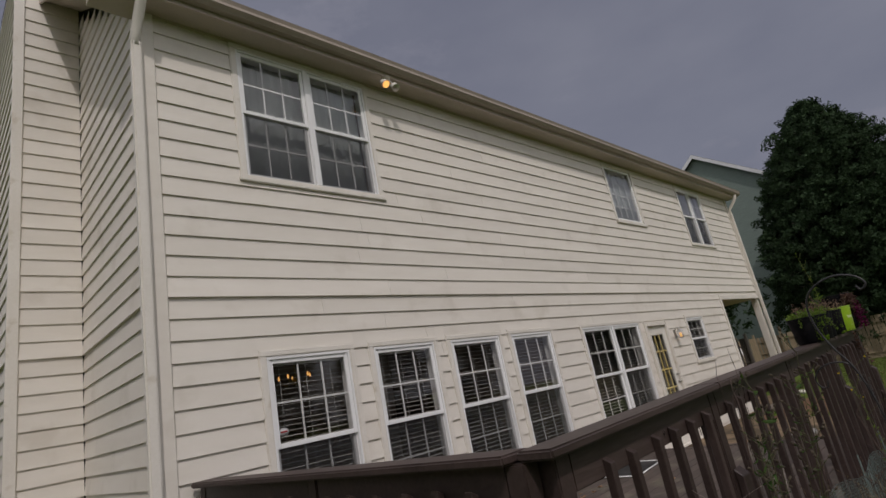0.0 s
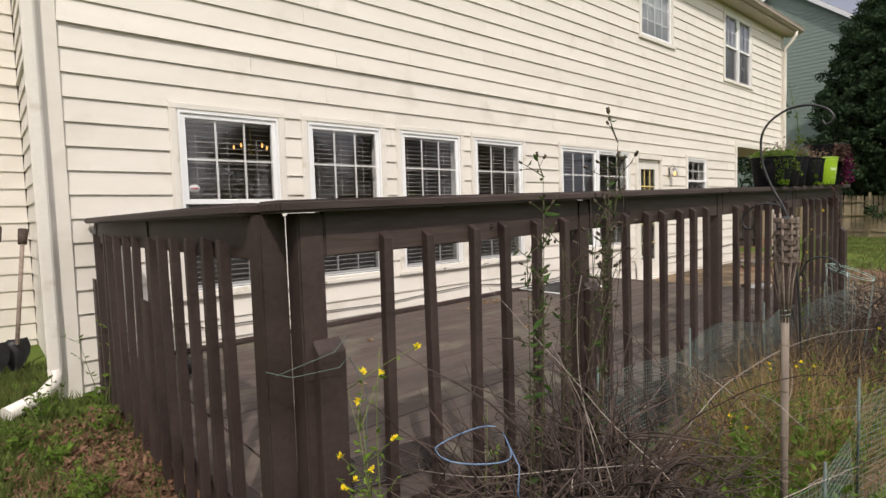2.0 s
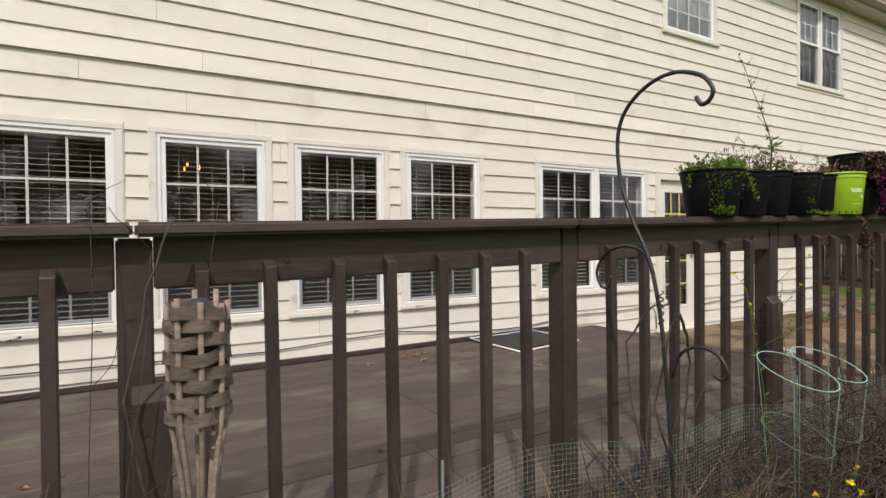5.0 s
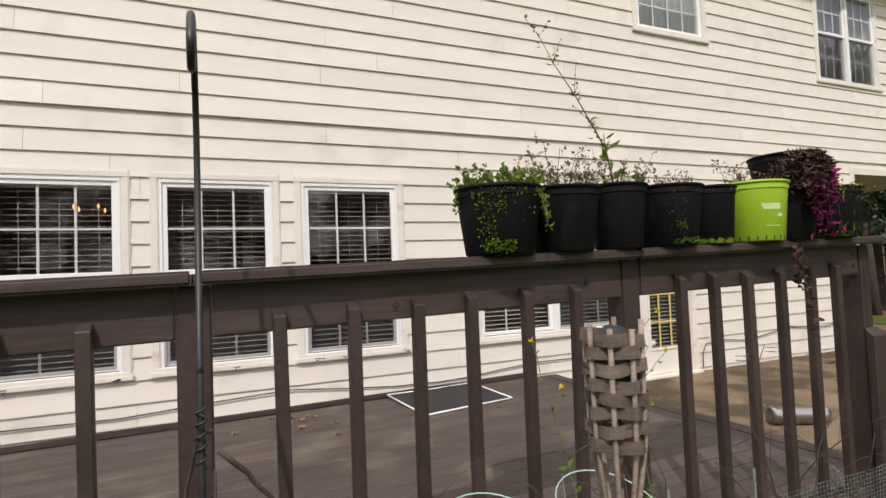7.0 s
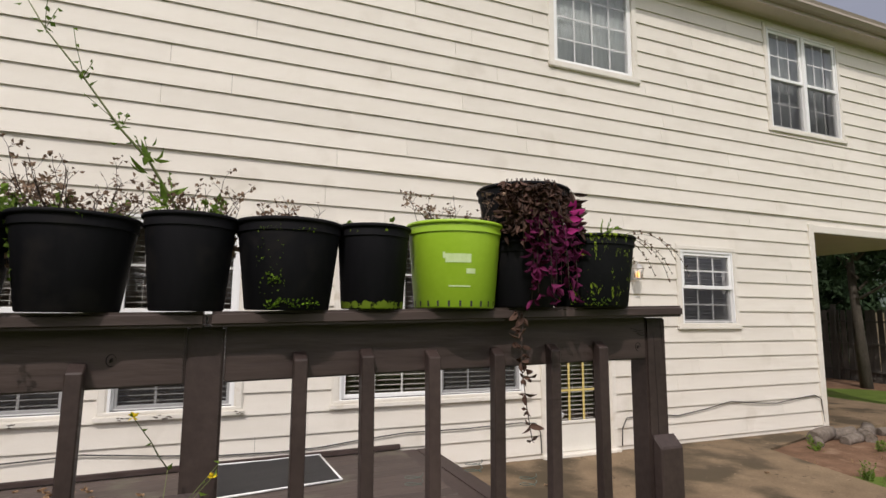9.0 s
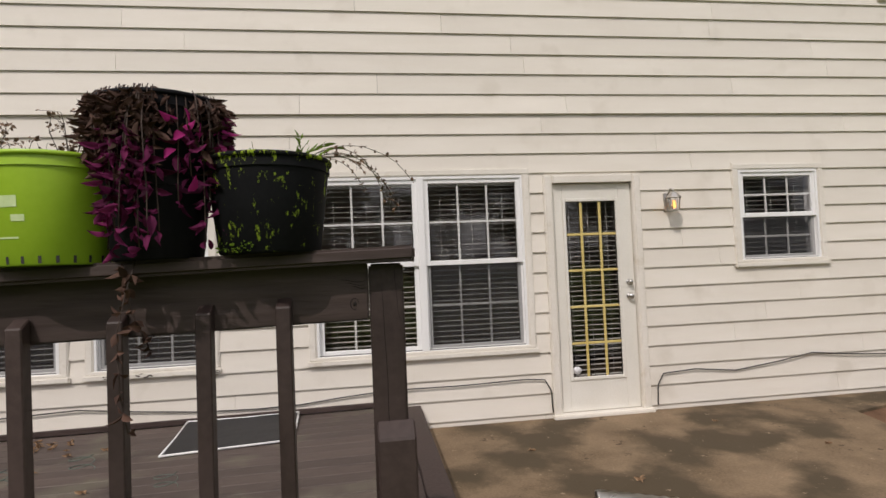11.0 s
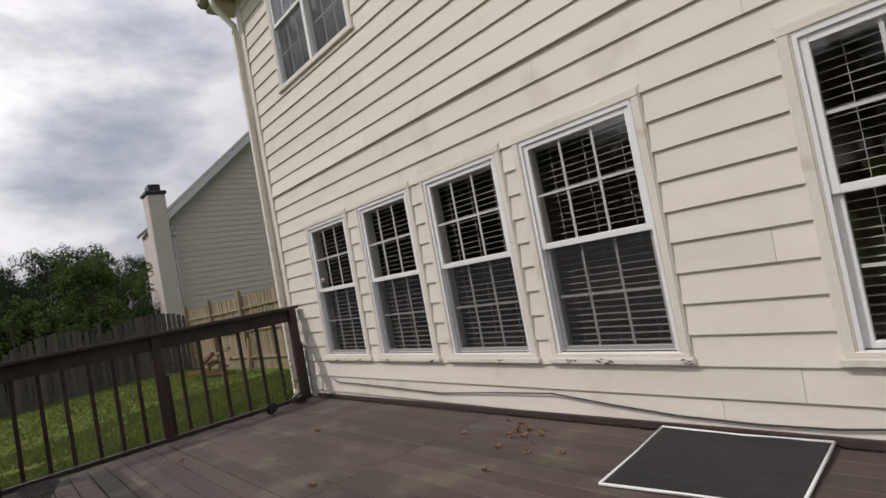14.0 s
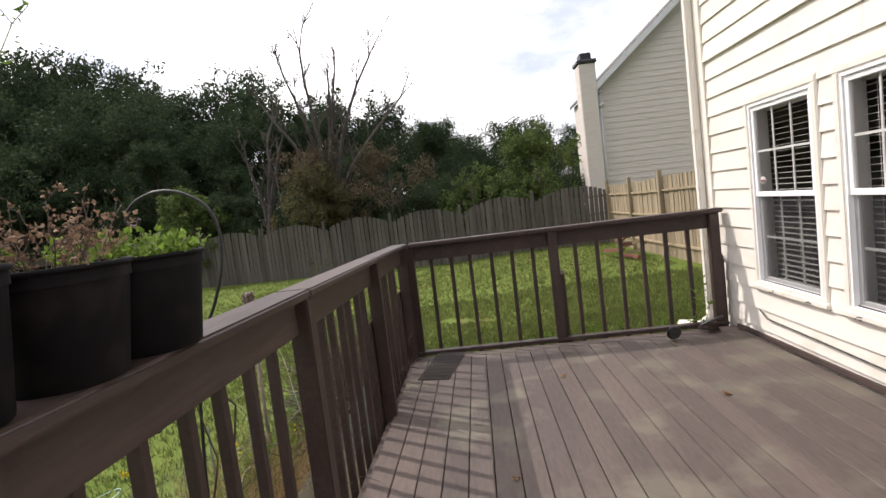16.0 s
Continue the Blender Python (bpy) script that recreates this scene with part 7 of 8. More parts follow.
def fence(a, b, h, label, picket, material, arch=0.0, step=0.143, rails=True, group="wooden fences", joined=False, inside=1):
    """Pickets from a to b with posts and rails; arch lifts the middle of each panel."""
    a, b = Vector((*a, 0)), Vector((*b, 0))
    L = (b - a).length
    d = (b - a) / L
    n = Vector((-d.y, d.x, 0)) * inside
    f = thing("wooden_fence", (*a.xy, gz(*a.xy)), label, "fence", group, "structure")
    ang = math.atan2(d.y, d.x)
    bmj = bm_new() if joined else None
    for k in range(int(L / step)):
        p = a + d * step * (k + 0.5)
        u = (k * step % 2.4) / 2.4
        hh = h + arch * (math.sin(math.pi * u) ** 0.8 - 0.6) + rnd(-0.006, 0.006)
        m = Matrix.LocRotScale((p.x, p.y, gz(p.x, p.y) - 0.03), Euler((rnd(-0.01, 0.01), rnd(-0.012, 0.012), ang)), (1, 1, hh))
        if joined:
            t = bm_new()
            box(t, -0.068, 0.068, -0.009, 0.009, 0, 1)
            pour(bmj, t, m)
        else:
            piece("picket", picket, f, m.translation, m.to_euler(), (1, 1, hh))
    if joined:
        tagged(part("picket_run", bmj, material, f), kind="stuff")
    for k in range(int(L / 2.4) + 1):
        p = a + d * min(2.4 * k, L) + n * 0.06
        bm = bm_new()
        g = gz(p.x, p.y)
        soft_box(bm, p.x - 0.045, p.x + 0.045, p.y - 0.045, p.y + 0.045, g - 0.2, g + h + (0.12 if rails else -0.1), 0.006, 1)
        part("post", bm, material, f)
    for z in (0.3, 0.95, 1.5):
        bm = bm_new()
        q = [a + n * 0.03, b + n * 0.03]
        tube(bm, [Vector((p.x, p.y, gz(p.x, p.y) + z)) for p in (q[0], q[0].lerp(q[1], 0.33), q[0].lerp(q[1], 0.66), q[1])], 0.032, 4, smooth=False)
        part("rail", bm, material, f)


fence((-14.0, -12.5), (-12.25, 1.75), 1.78, "grey weathered board fence with arched panels behind the lawn", PICKET_OLD, WOOD_OLD, 0.32, inside=1)
fence((-18.5, -26.0), (-14.0, -12.5), 1.78, "grey weathered board fence along the woods", PICKET_OLD, WOOD_OLD, 0.32, joined=True)
fence((-12.2, 1.75), (-1.6, 1.75), 1.82, "tan board fence with open rails between two houses", PICKET_NEW, WOOD_NEW, 0.0, inside=-1)
fence((26.5, -14.0), (26.3, 3.9), 1.72, "tan board fence at the far edge of the lawn", PICKET_NEW, WOOD_NEW, 0.05, inside=1)
fence((26.3, 3.9), (19.3, 3.9), 1.75, "tan board fence closing the neighbouring lawn", PICKET_NEW, WOOD_NEW, 0.05, joined=True, inside=-1)
# the dark old-wood colour stands in for the shade on this fence
fence((19.0, 2.0), (19.0, 9.5), 1.82, "board fence beyond the porch, shade put in by dark boards", PICKET_OLD, WOOD_OLD, 0.0, inside=1)

# ---- neighbouring houses ----
NB_TAN = mat("tan_lap_siding_far", (0.57, 0.515, 0.465), (0.65, 0.59, 0.535), 2, 0.7, 0.1, 50, (1, 1, 6))
NB_GREEN = mat("grey_green_lap_siding_far", (0.155, 0.20, 0.175), (0.20, 0.25, 0.22), 2, 0.7, 0.1, 50, (1, 1, 6))
NB_WHITE = mat("white_barge_board_far", (0.62, 0.63, 0.64), (0.7, 0.7, 0.7), 3, 0.5, 0.0)


def gable_house(name, x, depth, y0, y1, eave, peak, label, material, facing=1, lap=0.2, over=0.35):
    """A house whose gable wall stands at x; facing 1 looks towards +x."""
    hs = thing(name, (x, (y0 + y1) / 2, -0.4), label, "house")
    mid = (y0 + y1) / 2
    back = x - facing * depth
    bm = bm_new()
    for xx in (x, back):
        bm.faces.new([bm.verts.new((xx, y, z)) for y, z in ((y0, -0.6), (y1, -0.6), (y1, eave), (mid, peak), (y0, eave))])
    for y in (y0, y1):
        bm.faces.new([bm.verts.new(p) for p in ((x, y, -0.6), (back, y, -0.6), (back, y, eave), (x, y, eave))])
    bmesh.ops.remove_doubles(bm, verts=bm.verts, dist=0.001)
    bmesh.ops.recalc_face_normals(bm, faces=bm.faces)
    part("wall", bm, material, hs)
    z = -0.3
    bl = bm_new()
    while z < peak - 0.2:
        w = 0.0 if z < eave else (z - eave) / (peak - eave) * (mid - y0)
        w2 = 0.0 if z + lap < eave else (z + lap - eave) / (peak - eave) * (mid - y0)
        q = [(x + facing * 0.02, y0 + w, z), (x + facing * 0.02, y1 - w, z), (x + facing * 0.004, y1 - w2, z + lap), (x + facing * 0.004, y0 + w2, z + lap), (x, y0 + w, z), (x, y1 - w, z)]
        v = [bl.verts.new(p) for p in q]
        bl.faces.new(v[:4]), bl.faces.new((v[0], v[4], v[5], v[1]))
        z += lap
    bmesh.ops.recalc_face_normals(bl, faces=bl.faces)
    tagged(part("lap_siding", bl, material, hs), kind="stuff")
    bm = bm_new()
    f0, b0 = x + facing * 0.3, back - facing * 0.3
    for ya, yb in ((y0 - over, mid), (y1 + over, mid)):
        za = eave - over * (peak - eave) / (mid - y0)
        v = [bm.verts.new(p) for p in ((f0, ya, za + 0.06), (b0, ya, za + 0.06), (b0, yb, peak + 0.06), (f0, yb, peak + 0.06))]
        w = [bm.verts.new(q.co + Vector((0, 0, 0.12))) for q in v]
        for f in ((0, 1, 2, 3),):
            bm.faces.new([v[i] for i in f]), bm.faces.new([w[i] for i in f[::-1]])
        for i in range(4):
            bm.faces.new((v[i], w[i], w[(i + 1) % 4], v[(i + 1) % 4]))
    bmesh.ops.recalc_face_normals(bm, faces=bm.faces)
    part("roof", bm, ROOF, hs)
    for ya, yb in ((y0 - over, mid), (y1 + over, mid)):
        za = eave - over * (peak - eave) / (mid - y0)
        bm = bm_new()
        v = [bm.verts.new((f0 + facing * 0.01 + dx, y, z + dz)) for dx in (0, facing * 0.03) for y, z, dz in ((ya, za, -0.1), (ya, za, 0.16), (yb, peak, 0.16), (yb, peak, -0.1))]
        for f in ((0, 1, 2, 3), (7, 6, 5, 4), (0, 4, 5, 1), (1, 5, 6, 2), (2, 6, 7, 3), (3, 7, 4, 0)):
            bm.faces.new([v[i] for i in f])
        bmesh.ops.recalc_face_normals(bm, faces=bm.faces)
        part("barge_board", bm, NB_WHITE, hs, "white barge board")
    return hs


nb = gable_house("neighbour_house", -14.4, 4.0, 2.15, 14.2, 4.95, 10.1, "neighbouring tan lap-sided house with a tall chimney", NB_TAN, 1, over=0.12)
bm = bm_new()
soft_box(bm, -14.75, -14.02, 1.56, 2.13, -0.6, 5.75, 0.03, 1)
chim = part("chimney", bm, NB_TAN, nb, "tan boxed chimney")
bm = bm_new()
soft_box(bm, -14.8, -13.97, 1.51, 2.18, 5.75, 5.87, 0.02, 1)
soft_box(bm, -14.65, -14.12, 1.66, 2.04, 5.87, 6.12, 0.02, 1)
part("chimney_cap", bm, BLACK, chim, "dark chimney cap")
bm = bm_new()
for z in (4.75, 4.3):
    tube(bm, [(-14.3, 2.2, z), (-14.3, 2.28, z + 0.05), (-14.33, 2.36, z + 0.1)], 0.05, 8)
tube(bm, [(-14.36, 2.25, 4.7), (-14.36, 2.25, 0.0)], 0.04, 8)
part("downspout", bm, NB_WHITE, nb, "white downspout")
gable_house("neighbour_house", 33.5, 12.0, -2.0, 14.0, 7.0, 13.25, "neighbouring grey-green lap-sided house behind a conifer", NB_GREEN, -1)

# ---- trees ----
BARK = mat("dark_bark", (0.045, 0.036, 0.028), (0.12, 0.10, 0.08), 8, 0.95, 0.6, 40, (1, 1, 0.3))
BARK_PALE = mat("pale_dead_wood", (0.05, 0.042, 0.036), (0.12, 0.10, 0.085), 8, 0.9, 0.4, 40)
WOODS = [leaf_mat("woods_leaf_a", (0.022, 0.038, 0.019), (0.046, 0.070, 0.030), 0.4, 0.4), leaf_mat("woods_leaf_b", (0.055, 0.085, 0.026), (0.11, 0.15, 0.045), 0.35, 0.4), leaf_mat("woods_leaf_c", (0.065, 0.07, 0.03), (0.13, 0.115, 0.05), 0.35, 0.4)]
NEEDLE = leaf_mat("conifer_needle", (0.018, 0.036, 0.017), (0.045, 0.075, 0.032), 0.4, 0.2)


def leaf_cloud(centres, per, size, seed, spread):
    """Many small leaves round clump centres, as one mesh."""
    rg = np.random.default_rng(seed)
    c = np.repeat(np.array(centres), per, axis=0)
    n = len(c)
    off = rg.normal(size=(n, 3))
    off /= np.linalg.norm(off, axis=1)[:, None]
    c = c + off * (spread * rg.random((n, 1)) ** 0.5)
    u = rg.normal(size=(n, 3))
    u /= np.linalg.norm(u, axis=1)[:, None]
    w = np.cross(u, rg.normal(size=(n, 3)))
    w /= np.linalg.norm(w, axis=1)[:, None]
    s = size * (0.5 + 0.9 * rg.random((n, 1)))
    vs = np.stack([c - u * s * 0.5 - w * s * 0.26, c - u * s * 0.5 + w * s * 0.26, c + u * s * 0.6], axis=1).reshape(-1, 3)
    return vs, [(3 * k, 3 * k + 1, 3 * k + 2) for k in range(n)]


def tree(x, y, h, r, label, seed, material, clumps=150, per=16, size=0.34, name="tree", low=0.3, trunk=0.16, group="trees of the woods"):
    """A tapered trunk with limbs and an uneven crown of leaf clumps."""
    rg = random.Random(seed)
    g = gz(x, y)
    t = thing(name, (x, y, g), label, "tree", group)
    bm = bm_new()
    tube(bm, [(x, y, g - 0.2), (x + rg.uniform(-0.2, 0.2), y + rg.uniform(-0.2, 0.2), g + h * 0.4), (x + rg.uniform(-0.4, 0.4), y + rg.uniform(-0.4, 0.4), g + h * 0.9)], [trunk, trunk * 0.7, trunk * 0.15], 8)
    cents = []
    for k in range(13):
        a, z = rg.uniform(0, 6.28), g + h * rg.uniform(low, 0.92)
        q = r * rg.uniform(0.5, 1.0) * math.sin(math.pi * min(0.95, max(0.12, (z - g) / h)) ** 0.8)
        e = Vector((x + q * math.cos(a), y + q * math.sin(a), z + h * 0.07))
        tube(bm, [(x, y, z - h * 0.08), (x + 0.5 * q * math.cos(a), y + 0.5 * q * math.sin(a), z), e], [trunk * 0.3, trunk * 0.2, 0.01], 5)
        for j in range(clumps // 13):
            o = Vector([max(-1.7, min(1.7, rg.gauss(0, w))) for w in (1, 1, 0.8)]) * r * 0.26
            cents.append(e + o)
    part("trunk", bm, BARK, t)
    vs, fs = leaf_cloud(cents, per, size, seed, r * 0.16)
    me = bpy.data.meshes.new("crown")
    me.from_pydata((vs - np.array((x, y, g))).tolist(), [], fs)
    me.materials.append(material)
    c = new("crown", me)
    c.parent = t
    ORG[c] = ORG[t]
    return t


base_trees = []
for k, (h, r) in enumerate(((8.0, 2.3), (8.0, 2.0), (8.0, 2.6), (8.0, 2.9))):
    base_trees.append(tree(-36 - k * 4.5, -8 + k * 3.4, h, r, "tall broadleaf tree in the dark woods", 40 + k, WOODS[0], 546, 38, 0.125, low=0.12))
far_trees = [tree(-44 - k * 4.5, -6 + k * 3.4, 8.0, 2.4 + 0.4 * k, "tall broadleaf tree deep in the dark woods", 50 + k, WOODS[0], 338, 36, 0.15, low=0.12) for k in range(2)]


def skyline(x, y):
    """How high the woods reach over the fence at a place."""
    far = math.hypot(x - 4.8, y + 2.5)
    turn = math.degrees(math.atan2(-(y + 2.5), -(x - 4.8)))
    rise = float(np.interp(turn, (-14, -8, -2, 3, 20, 27, 35, 41, 60), (0.095, 0.125, 0.145, 0.178, 0.23, 0.25, 0.27, 0.29, 0.30)))
    return 1.5 + rise * far - gz(x, y)


rg = random.Random(77)
for i in range(84):
    row = i % 4
    y = -50 + (i // 4) * 2.75 + rg.uniform(-1.0, 1.0) + row * 0.7
    x = -20.5 - row * 4.0 + rg.uniform(-1.2, 1.2) - 0.12 * max(-y - 12, 0) - (12 if y > 2.5 else 0)
    s = skyline(x, y) / 8.0 * rg.uniform(0.80, 1.06) * (0.64, 0.82, 0.94, 1.0)[row]
    w = max(s, 0.55) * rg.uniform(0.85, 1.15)
    copy_thing(base_trees[rg.randrange(4)] if row < 2 else far_trees[rg.randrange(2)], Matrix.LocRotScale((x, y, gz(x, y)), Euler((0, 0, rg.uniform(0, 6.28))), None) @ Matrix.Diagonal((w, w, s, 1)))
for i in range(20):
    y = -24 + i * 1.42
    x = -17.3 + rg.uniform(-1.2, 1.2) - (4 if y < -14 else 0)
    s = rg.uniform(0.3, 0.46)
    copy_thing(base_trees[(i + 1) % 4], Matrix.LocRotScale((x, y, gz(x, y) - 0.4), Euler((0, 0, rg.uniform(0, 6.28))), None) @ Matrix.Diagonal((s * 1.3, s * 1.3, s, 1)))
tree(-16.2, 0.2, 3.9, 1.75, "dense broadleaf shrub tree behind the fence", 61, WOODS[1], 260, 40, 0.13, "tree", 0.15, 0.09, "trees behind the fence")
tree(-15.6, -2.3, 2.9, 1.3, "bushy green shrub behind the fence", 62, WOODS[1], 200, 40, 0.12, "tree", 0.12, 0.07, "trees behind the fence")
tree(-16.5, -9.0, 4.2, 1.6, "russet-tinged shrub tree behind the fence", 63, WOODS[2], 220, 40, 0.12, "tree", 0.2, 0.08, "trees behind the fence")
tree(-15.2, -13.5, 3.3, 1.4, "bright green shrub behind the fence", 64, WOODS[1], 210, 40, 0.12, "tree", 0.15, 0.08, "trees behind the fence")


def dead_tree(x, y, reach, seed, label):
    """Bare limbs that rise from one foot; reach: the sideways offset and height of each limb's end."""
    rg = random.Random(seed)
    g = gz(x, y)
    t = thing("dead_tree", (x, y, g), label, "tree")

    def grow(bm, p, d, length, r, depth):
        pts = [p]
        for k in range(5):
            d = (d + Vector((rg.uniform(-1, 1), rg.uniform(-1, 1), rg.uniform(-0.4, 0.9))) * 0.16).normalized()
            pts.append(pts[-1] + d * length / 5)
        tube(bm, pts, [r * (1 - 0.14 * k) for k in range(6)], 5 if r > 0.03 else 4, caps=False)
        if depth:
            for k in range(rg.choice((2, 3, 3))):
                i = rg.choice((1, 2, 3, 4))
                e = (d + Vector((rg.uniform(-1, 1), rg.uniform(-1, 1), rg.uniform(0.0, 0.5))) * 0.8).normalized()
                grow(bm, pts[i], e, length * rg.uniform(0.45, 0.7), r * 0.6, depth - 1)

    for off, top in reach:
        bm = bm_new()
        foot, end = Vector((x + rg.uniform(-0.15, 0.15), y + off * 0.06, g - 0.1)), Vector((x + rg.uniform(-0.8, 0.8), y + off, g + top))
        pts = [foot.lerp(end, u) + Vector((0, -off * 0.35 * math.sin(math.pi * u), 0)) + Vector((rg.uniform(-1, 1), rg.uniform(-1, 1), 0)) * 0.10 * u for u in np.linspace(0, 1, 9)]
        tube(bm, pts, [0.15 * (1 - 0.095 * k) for k in range(9)], 7, caps=False)
        for k in (2, 3, 4, 4, 5, 5, 6, 6, 7, 7, 8, 8):
            along = (pts[k] - pts[k - 1]).normalized()
            e = along * (2.6 if k == 8 else 0.9) + Vector((rg.uniform(-0.7, 0.7), rg.uniform(-0.8, 0.8), rg.uniform(0.2, 0.8)))
            grow(bm, pts[k], e.normalized(), top * rg.uniform(0.08, 0.18), 0.034 if k == 8 else 0.045 * (1 - 0.06 * k), 3)
        part("limb", bm, BARK_PALE, t)
    return t


dead_tree(-17.5, -8.3, ((-2.5, 7.0), (-1.2, 7.9), (-0.4, 8.6), (0.5, 7.5), (0.9, 7.9), (2.2, 8.3), (3.3, 6.7)), 5, "bare dead tree standing before the woods")
dead_tree(-18.6, -11.6, ((-0.8, 5.4), (0.5, 6.4), (1.3, 5.7)), 9, "bare dead sapling before the woods")
tree(-16.9, -8.6, 4.6, 2.0, "brown half-dead thicket round the dead tree", 91, leaf_mat("brown_thicket_leaf", (0.07, 0.055, 0.035), (0.14, 0.11, 0.065), 0.35, 0.3), 230, 40, 0.10, "tree", 0.1, 0.07, "trees behind the fence")
tree(-17.0, -5.8, 4.2, 1.7, "brown half-dead thicket under the woods", 92, bpy.data.materials["brown_thicket_leaf"], 210, 40, 0.10, "tree", 0.1, 0.06, "trees behind the fence")


def conifer(x, y, h, r, label, seed, tiers=46):
    """A broad, dense evergreen: boughs in tiers that end in upturned sprays of needles."""
    rg = random.Random(seed)
    g = gz(x, y)
    t = thing("conifer", (x, y, g), label, "tree", "conifers")
    bm = bm_new()
    tube(bm, [(x, y, g - 0.2), (x, y, g + h * 0.97)], [0.24, 0.02], 9)
    cents, tips = [], []
    for k in range(tiers):
        u = k / tiers
        z = g + 0.5 + (h - 0.9) * u
        rr = r * (1 - u ** 2.3) ** 0.8 * (0.86 + 0.14 * min(1, u * 4))
        n = max(6, int(30 * rr / r + 3))
        for j in range(n):
            a = 6.283 * (j + rg.uniform(-0.4, 0.4)) / n + k * 1.7
            q = rr * rg.uniform(0.80, 1.06)
            e = Vector((x + q * math.cos(a), y + q * math.sin(a), z + rg.uniform(-0.1, 0.2) + 0.05 * q))
            tube(bm, [(x, y, z - 0.1), (x + 0.6 * q * math.cos(a), y + 0.6 * q * math.sin(a), z - 0.08), e], [0.03, 0.02, 0.006], 3, caps=False)
            for s in (0.55, 0.75):
                cents.append(Vector((x, y, z)).lerp(e, s) + Vector((rg.gauss(0, 0.12), rg.gauss(0, 0.12), rg.gauss(0, 0.1))))
            for s in range(3):
                tips.append(e + Vector((math.cos(a), math.sin(a), 0.0)) * rg.uniform(-0.25, 0.12) + Vector((rg.gauss(0, 0.2), rg.gauss(0, 0.2), rg.uniform(-0.05, 0.25))))
    part("trunk", bm, BARK, t)
    v1, f1 = leaf_cloud(cents, 22, 0.26, seed, 0.42)
    v2, f2 = leaf_cloud(tips, 40, 0.15, seed + 1, 0.24)
    me = bpy.data.meshes.new("crown")
    me.from_pydata((np.concatenate([v1, v2]) - np.array((x, y, g))).tolist(), [], f1 + [(i + len(v1), j + len(v1), k + len(v1)) for i, j, k in f2])
    me.materials.append(NEEDLE)
    c = new("crown", me)
    c.parent = t


conifer(29.8, -0.75, 12.9, 4.15, "broad dark green conifer behind the far fence", 71)
conifer(31.0, -11.5, 11.5, 4.2, "dark green conifer at the lawn's far corner", 72)
# deep shade behind the porch is put into this darker leaf colour
LEAF_SHADED = leaf_mat("leaf_darkened_as_shade", (0.014, 0.022, 0.010), (0.034, 0.048, 0.020), 0.4, 0.15)
tree(16.5, 11.5, 7.0, 2.6, "tree behind the porch fence, its leaves darkened as shade", 65, LEAF_SHADED, 200, 22, 0.3, "tree", 0.15, 0.15, "trees behind the porch")
tree(20.5, 11.5, 6.0, 2.4, "tree beside the porch fence, its leaves darkened as shade", 66, LEAF_SHADED, 200, 22, 0.3, "tree", 0.2, 0.13, "trees behind the porch")
tree(13.8, 12.5, 6.5, 2.6, "leafy tree seen through the porch", 67, LEAF_SHADED, 200, 22, 0.3, "tree", 0.15, 0.15, "trees behind the porch")
tree(17.6, 2.95, 5.6, 1.75, "dark evergreen with a bare trunk before the porch fence", 68, NEEDLE, 260, 26, 0.17, "tree", 0.42, 0.13, "trees behind the porch")
tree(21.0, 6.2, 4.6, 1.5, "dense dark evergreen beyond the porch", 81, NEEDLE, 240, 26, 0.2, "tree", 0.05, 0.1, "trees behind the porch")
tree(21.8, 6.6, 5.0, 1.7, "dense dark evergreen by the porch fence", 82, NEEDLE, 240, 26, 0.2, "tree", 0.05, 0.1, "trees behind the porch")
tree(24.0, 7.0, 5.2, 1.7, "dense dark evergreen near the house end", 83, NEEDLE, 240, 26, 0.2, "tree", 0.05, 0.1, "trees behind the porch")
tree(26.0, -3.0, 2.4, 1.0, "green shrub before the far fence", 69, WOODS[1], 110, 20, 0.16, "tree", 0.1, 0.04, "trees behind the porch")

# woods behind the camera, seen only in the glass
for i in range(20):
    x = -24 + i * 2.9 + rg.uniform(-0.7, 0.7)
    y = -24 - (i % 3) * 4 + rg.uniform(-1.5, 1.5)
    s = rg.uniform(0.8, 1.15)
    copy_thing(far_trees[i % 2], Matrix.LocRotScale((x, y, gz(x, y)), Euler((0, 0, rg.uniform(0, 6.28))), None) @ Matrix.Diagonal((s, s, s, 1)))

# ---- odds and ends in the yards ----
RUST = mat("faded_red_board", (0.13, 0.045, 0.03), (0.22, 0.085, 0.06), 6, 0.85, 0.2)
pile = thing("scrap_pile", (-7.9, 1.15, gz(-7.9, 1.15)), "low heap of red and raw boards by the fence", "scrap pile")
for k in range(8):
    bm = bm_new()
    a = Vector((-8.4 + rnd(-0.3, 0.3), 0.8 + rnd(-0.2, 0.3), gz(-8, 1) + 0.05 + 0.05 * k))
    b = a + Vector((rnd(0.6, 1.3), rnd(0.0, 0.5), rnd(0.0, 0.25)))
    tube(bm, [a, b], 0.05, 4, smooth=False)
    part("board", bm, RUST if k % 2 == 0 else WOOD_NEW, pile)
bm = bm_new()
tube(bm, [(-6.95, 1.5, gz(-7, 1.5)), (-7.0, 1.62, 0.6)], 0.05, 4, smooth=False)
part("board", bm, WOOD_NEW, pile)
ch2 = thing("pipe_frame", (22.0, 3.2, gz(22, 3.2)), "white plastic pipe frame on the far lawn", "pipe frame")
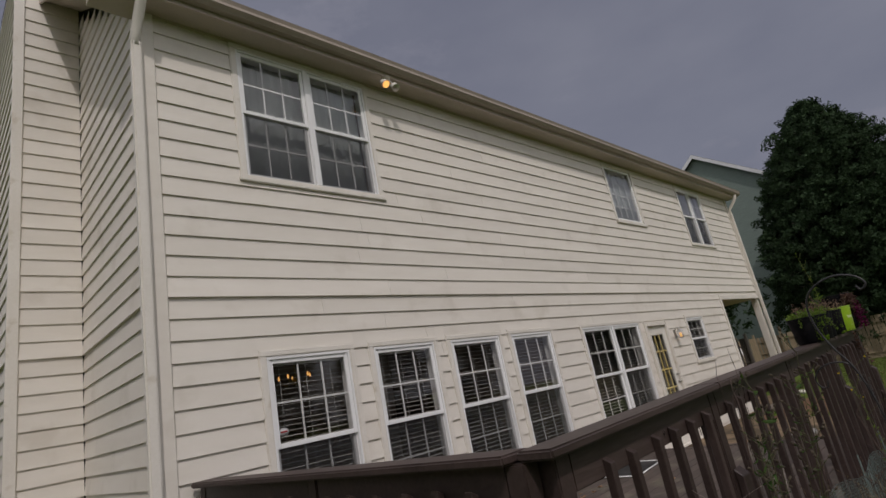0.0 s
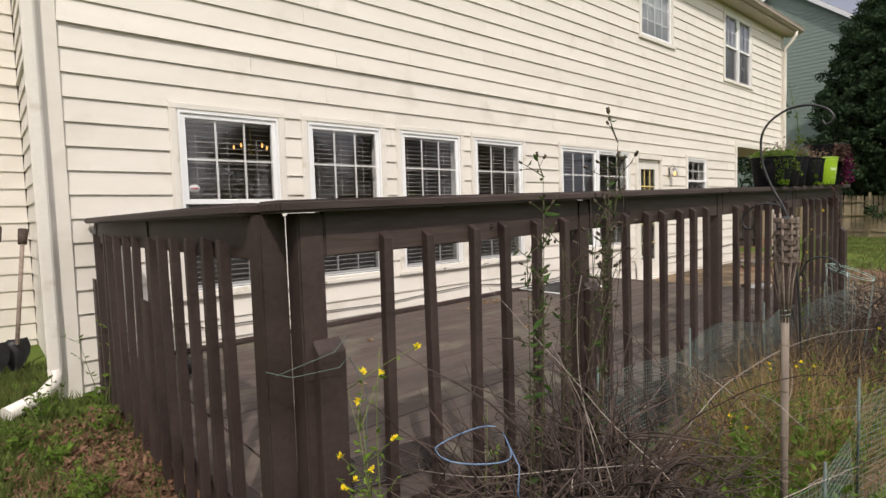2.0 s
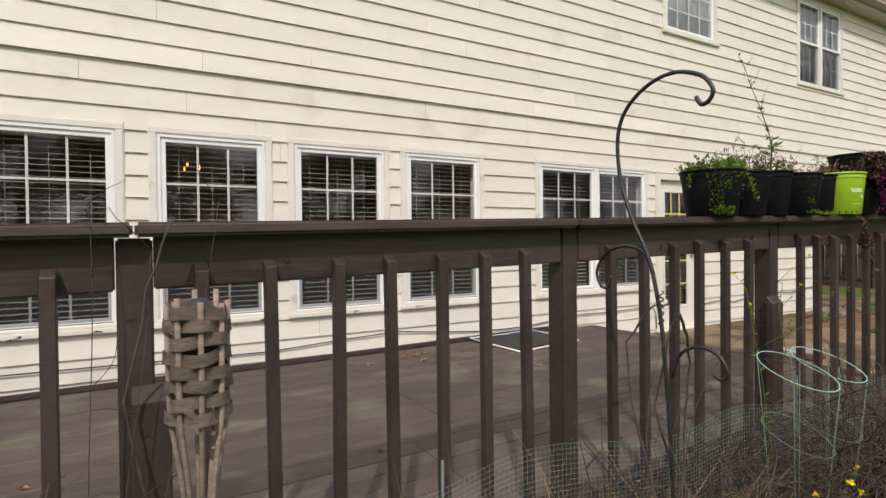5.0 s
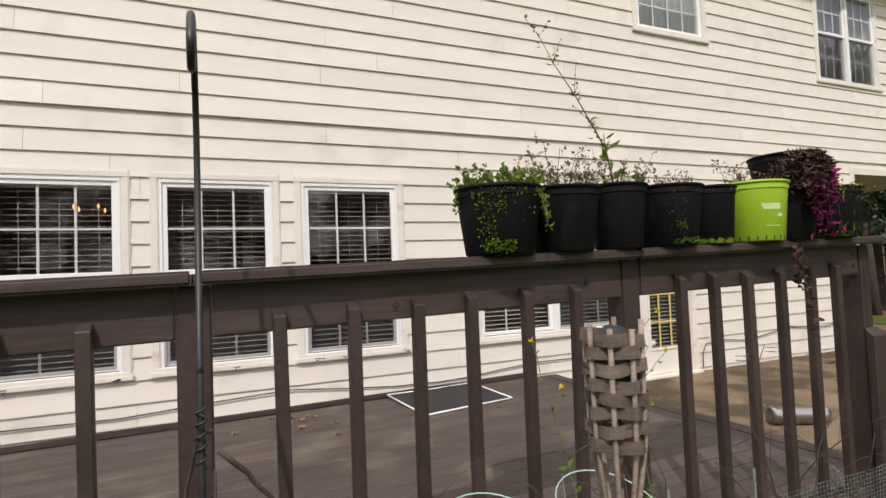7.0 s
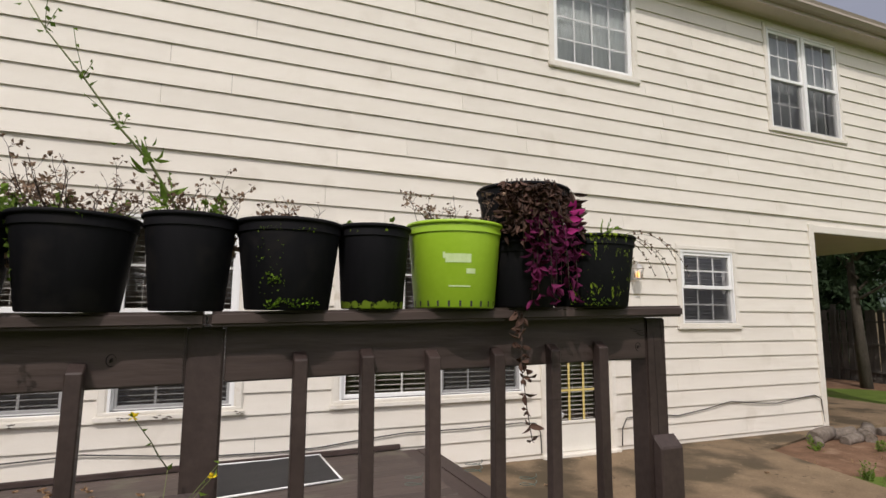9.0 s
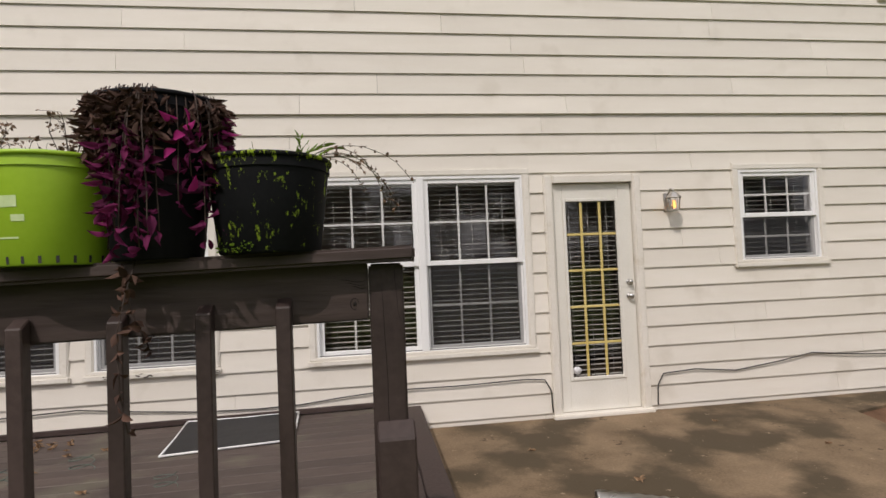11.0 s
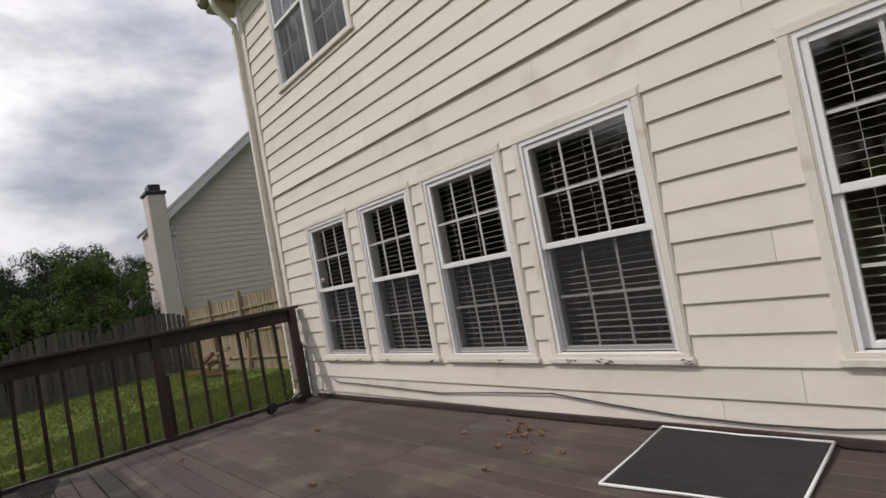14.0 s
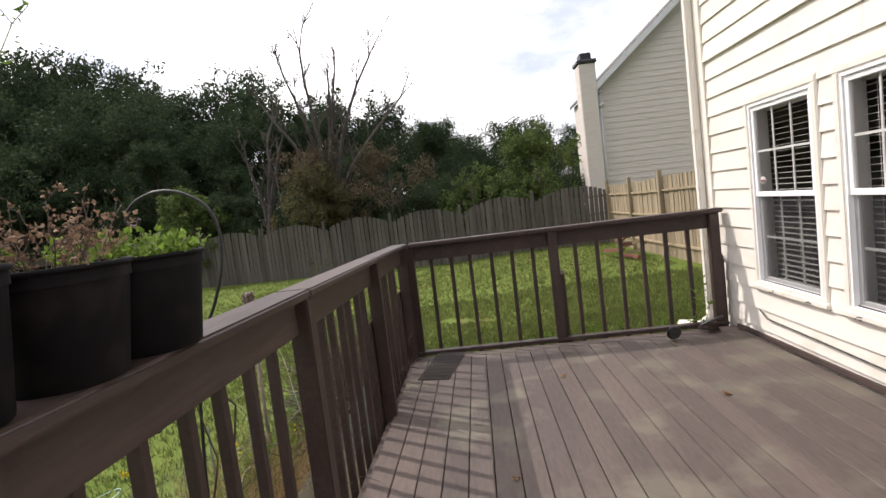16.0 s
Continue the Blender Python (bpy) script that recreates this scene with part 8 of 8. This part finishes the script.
for a, b in (((21.6, 3.2, 0), (22.0, 3.3, 1.5)), ((22.5, 3.2, 0), (22.0, 3.3, 1.5)), ((21.7, 3.2, 0.5), (22.4, 3.2, 0.5)), ((21.8, 3.0, 0.9), (22.6, 3.4, 0.9))):
    bm = bm_new()
    tube(bm, [Vector(a) + Vector((0, 0, gz(22, 3.2))), Vector(b) + Vector((0, 0, gz(22, 3.2)))], 0.025, 8)
    part("pipe", bm, VINYL, ch2)

# ---- deck boards and siding boards ----
rg = random.Random(5)
y = DY0 + 0.004
boards = []
while y < DY1 - 0.05:
    y2 = min(y + 0.139, DY1)
    cuts = [DX0 + 0.15, DX1]
    cuts += [2.75 + (0 if int(y * 10) % 2 else 0.0)] if y > -2.5 else [rg.choice((2.4, 3.6))]
    cuts.sort()
    for a, b in zip(cuts, cuts[1:]):
        boards.append((a, b, y, y2))
    y = y2 + 0.005
boards.append((DX0, DX0 + 0.145, DY0, DY1))
for a, b, c, d in boards:
    bm = bm_new()
    v = box(bm, a + 0.0015, b - 0.0015, c, d, DZ - 0.03, DZ + rg.uniform(-0.0015, 0.0015))
    bmesh.ops.bevel(bm, geom=[e for e in bm.edges if e.verts[0].co.z > DZ - 0.01 and e.verts[1].co.z > DZ - 0.01], offset=0.004, segments=1, affect="EDGES")
    part("deck_board", leant(bm), DECK, deck)

siding(wall_south, "x", 0.0, -1, HX0 + 0.1, HX1 - 0.08, OPEN + [(REC[0] - 0.09, HX1 + 0.1, -0.3, 2.6)], 1)
siding(wall_west, "y", HX0 + 0.02, -1, 0.10, 2.47, [], 2)
TALL = LINES[:-1] + [round(LINES[-2] + 0.1845 * k, 4) for k in range(1, 16)]
for zb, zt in zip(TALL, TALL[1:]):
    if zt > EAVE:
        y0 = max(0.0, (zt - EAVE - 0.12) / 0.618 - 0.24)
        if y0 < 2.3:
            siding(wall_west, "y", HX0 + 0.02, -1, y0, 2.47, [], 6, lines=[max(zb, EAVE), zt])
siding(wall_chase, "x", 2.47, -1, -1.42, HX0, [], 3, lines=TALL)
siding(wall_chase, "y", -1.47, -1, 2.48, 4.3, [], 4, lines=TALL)
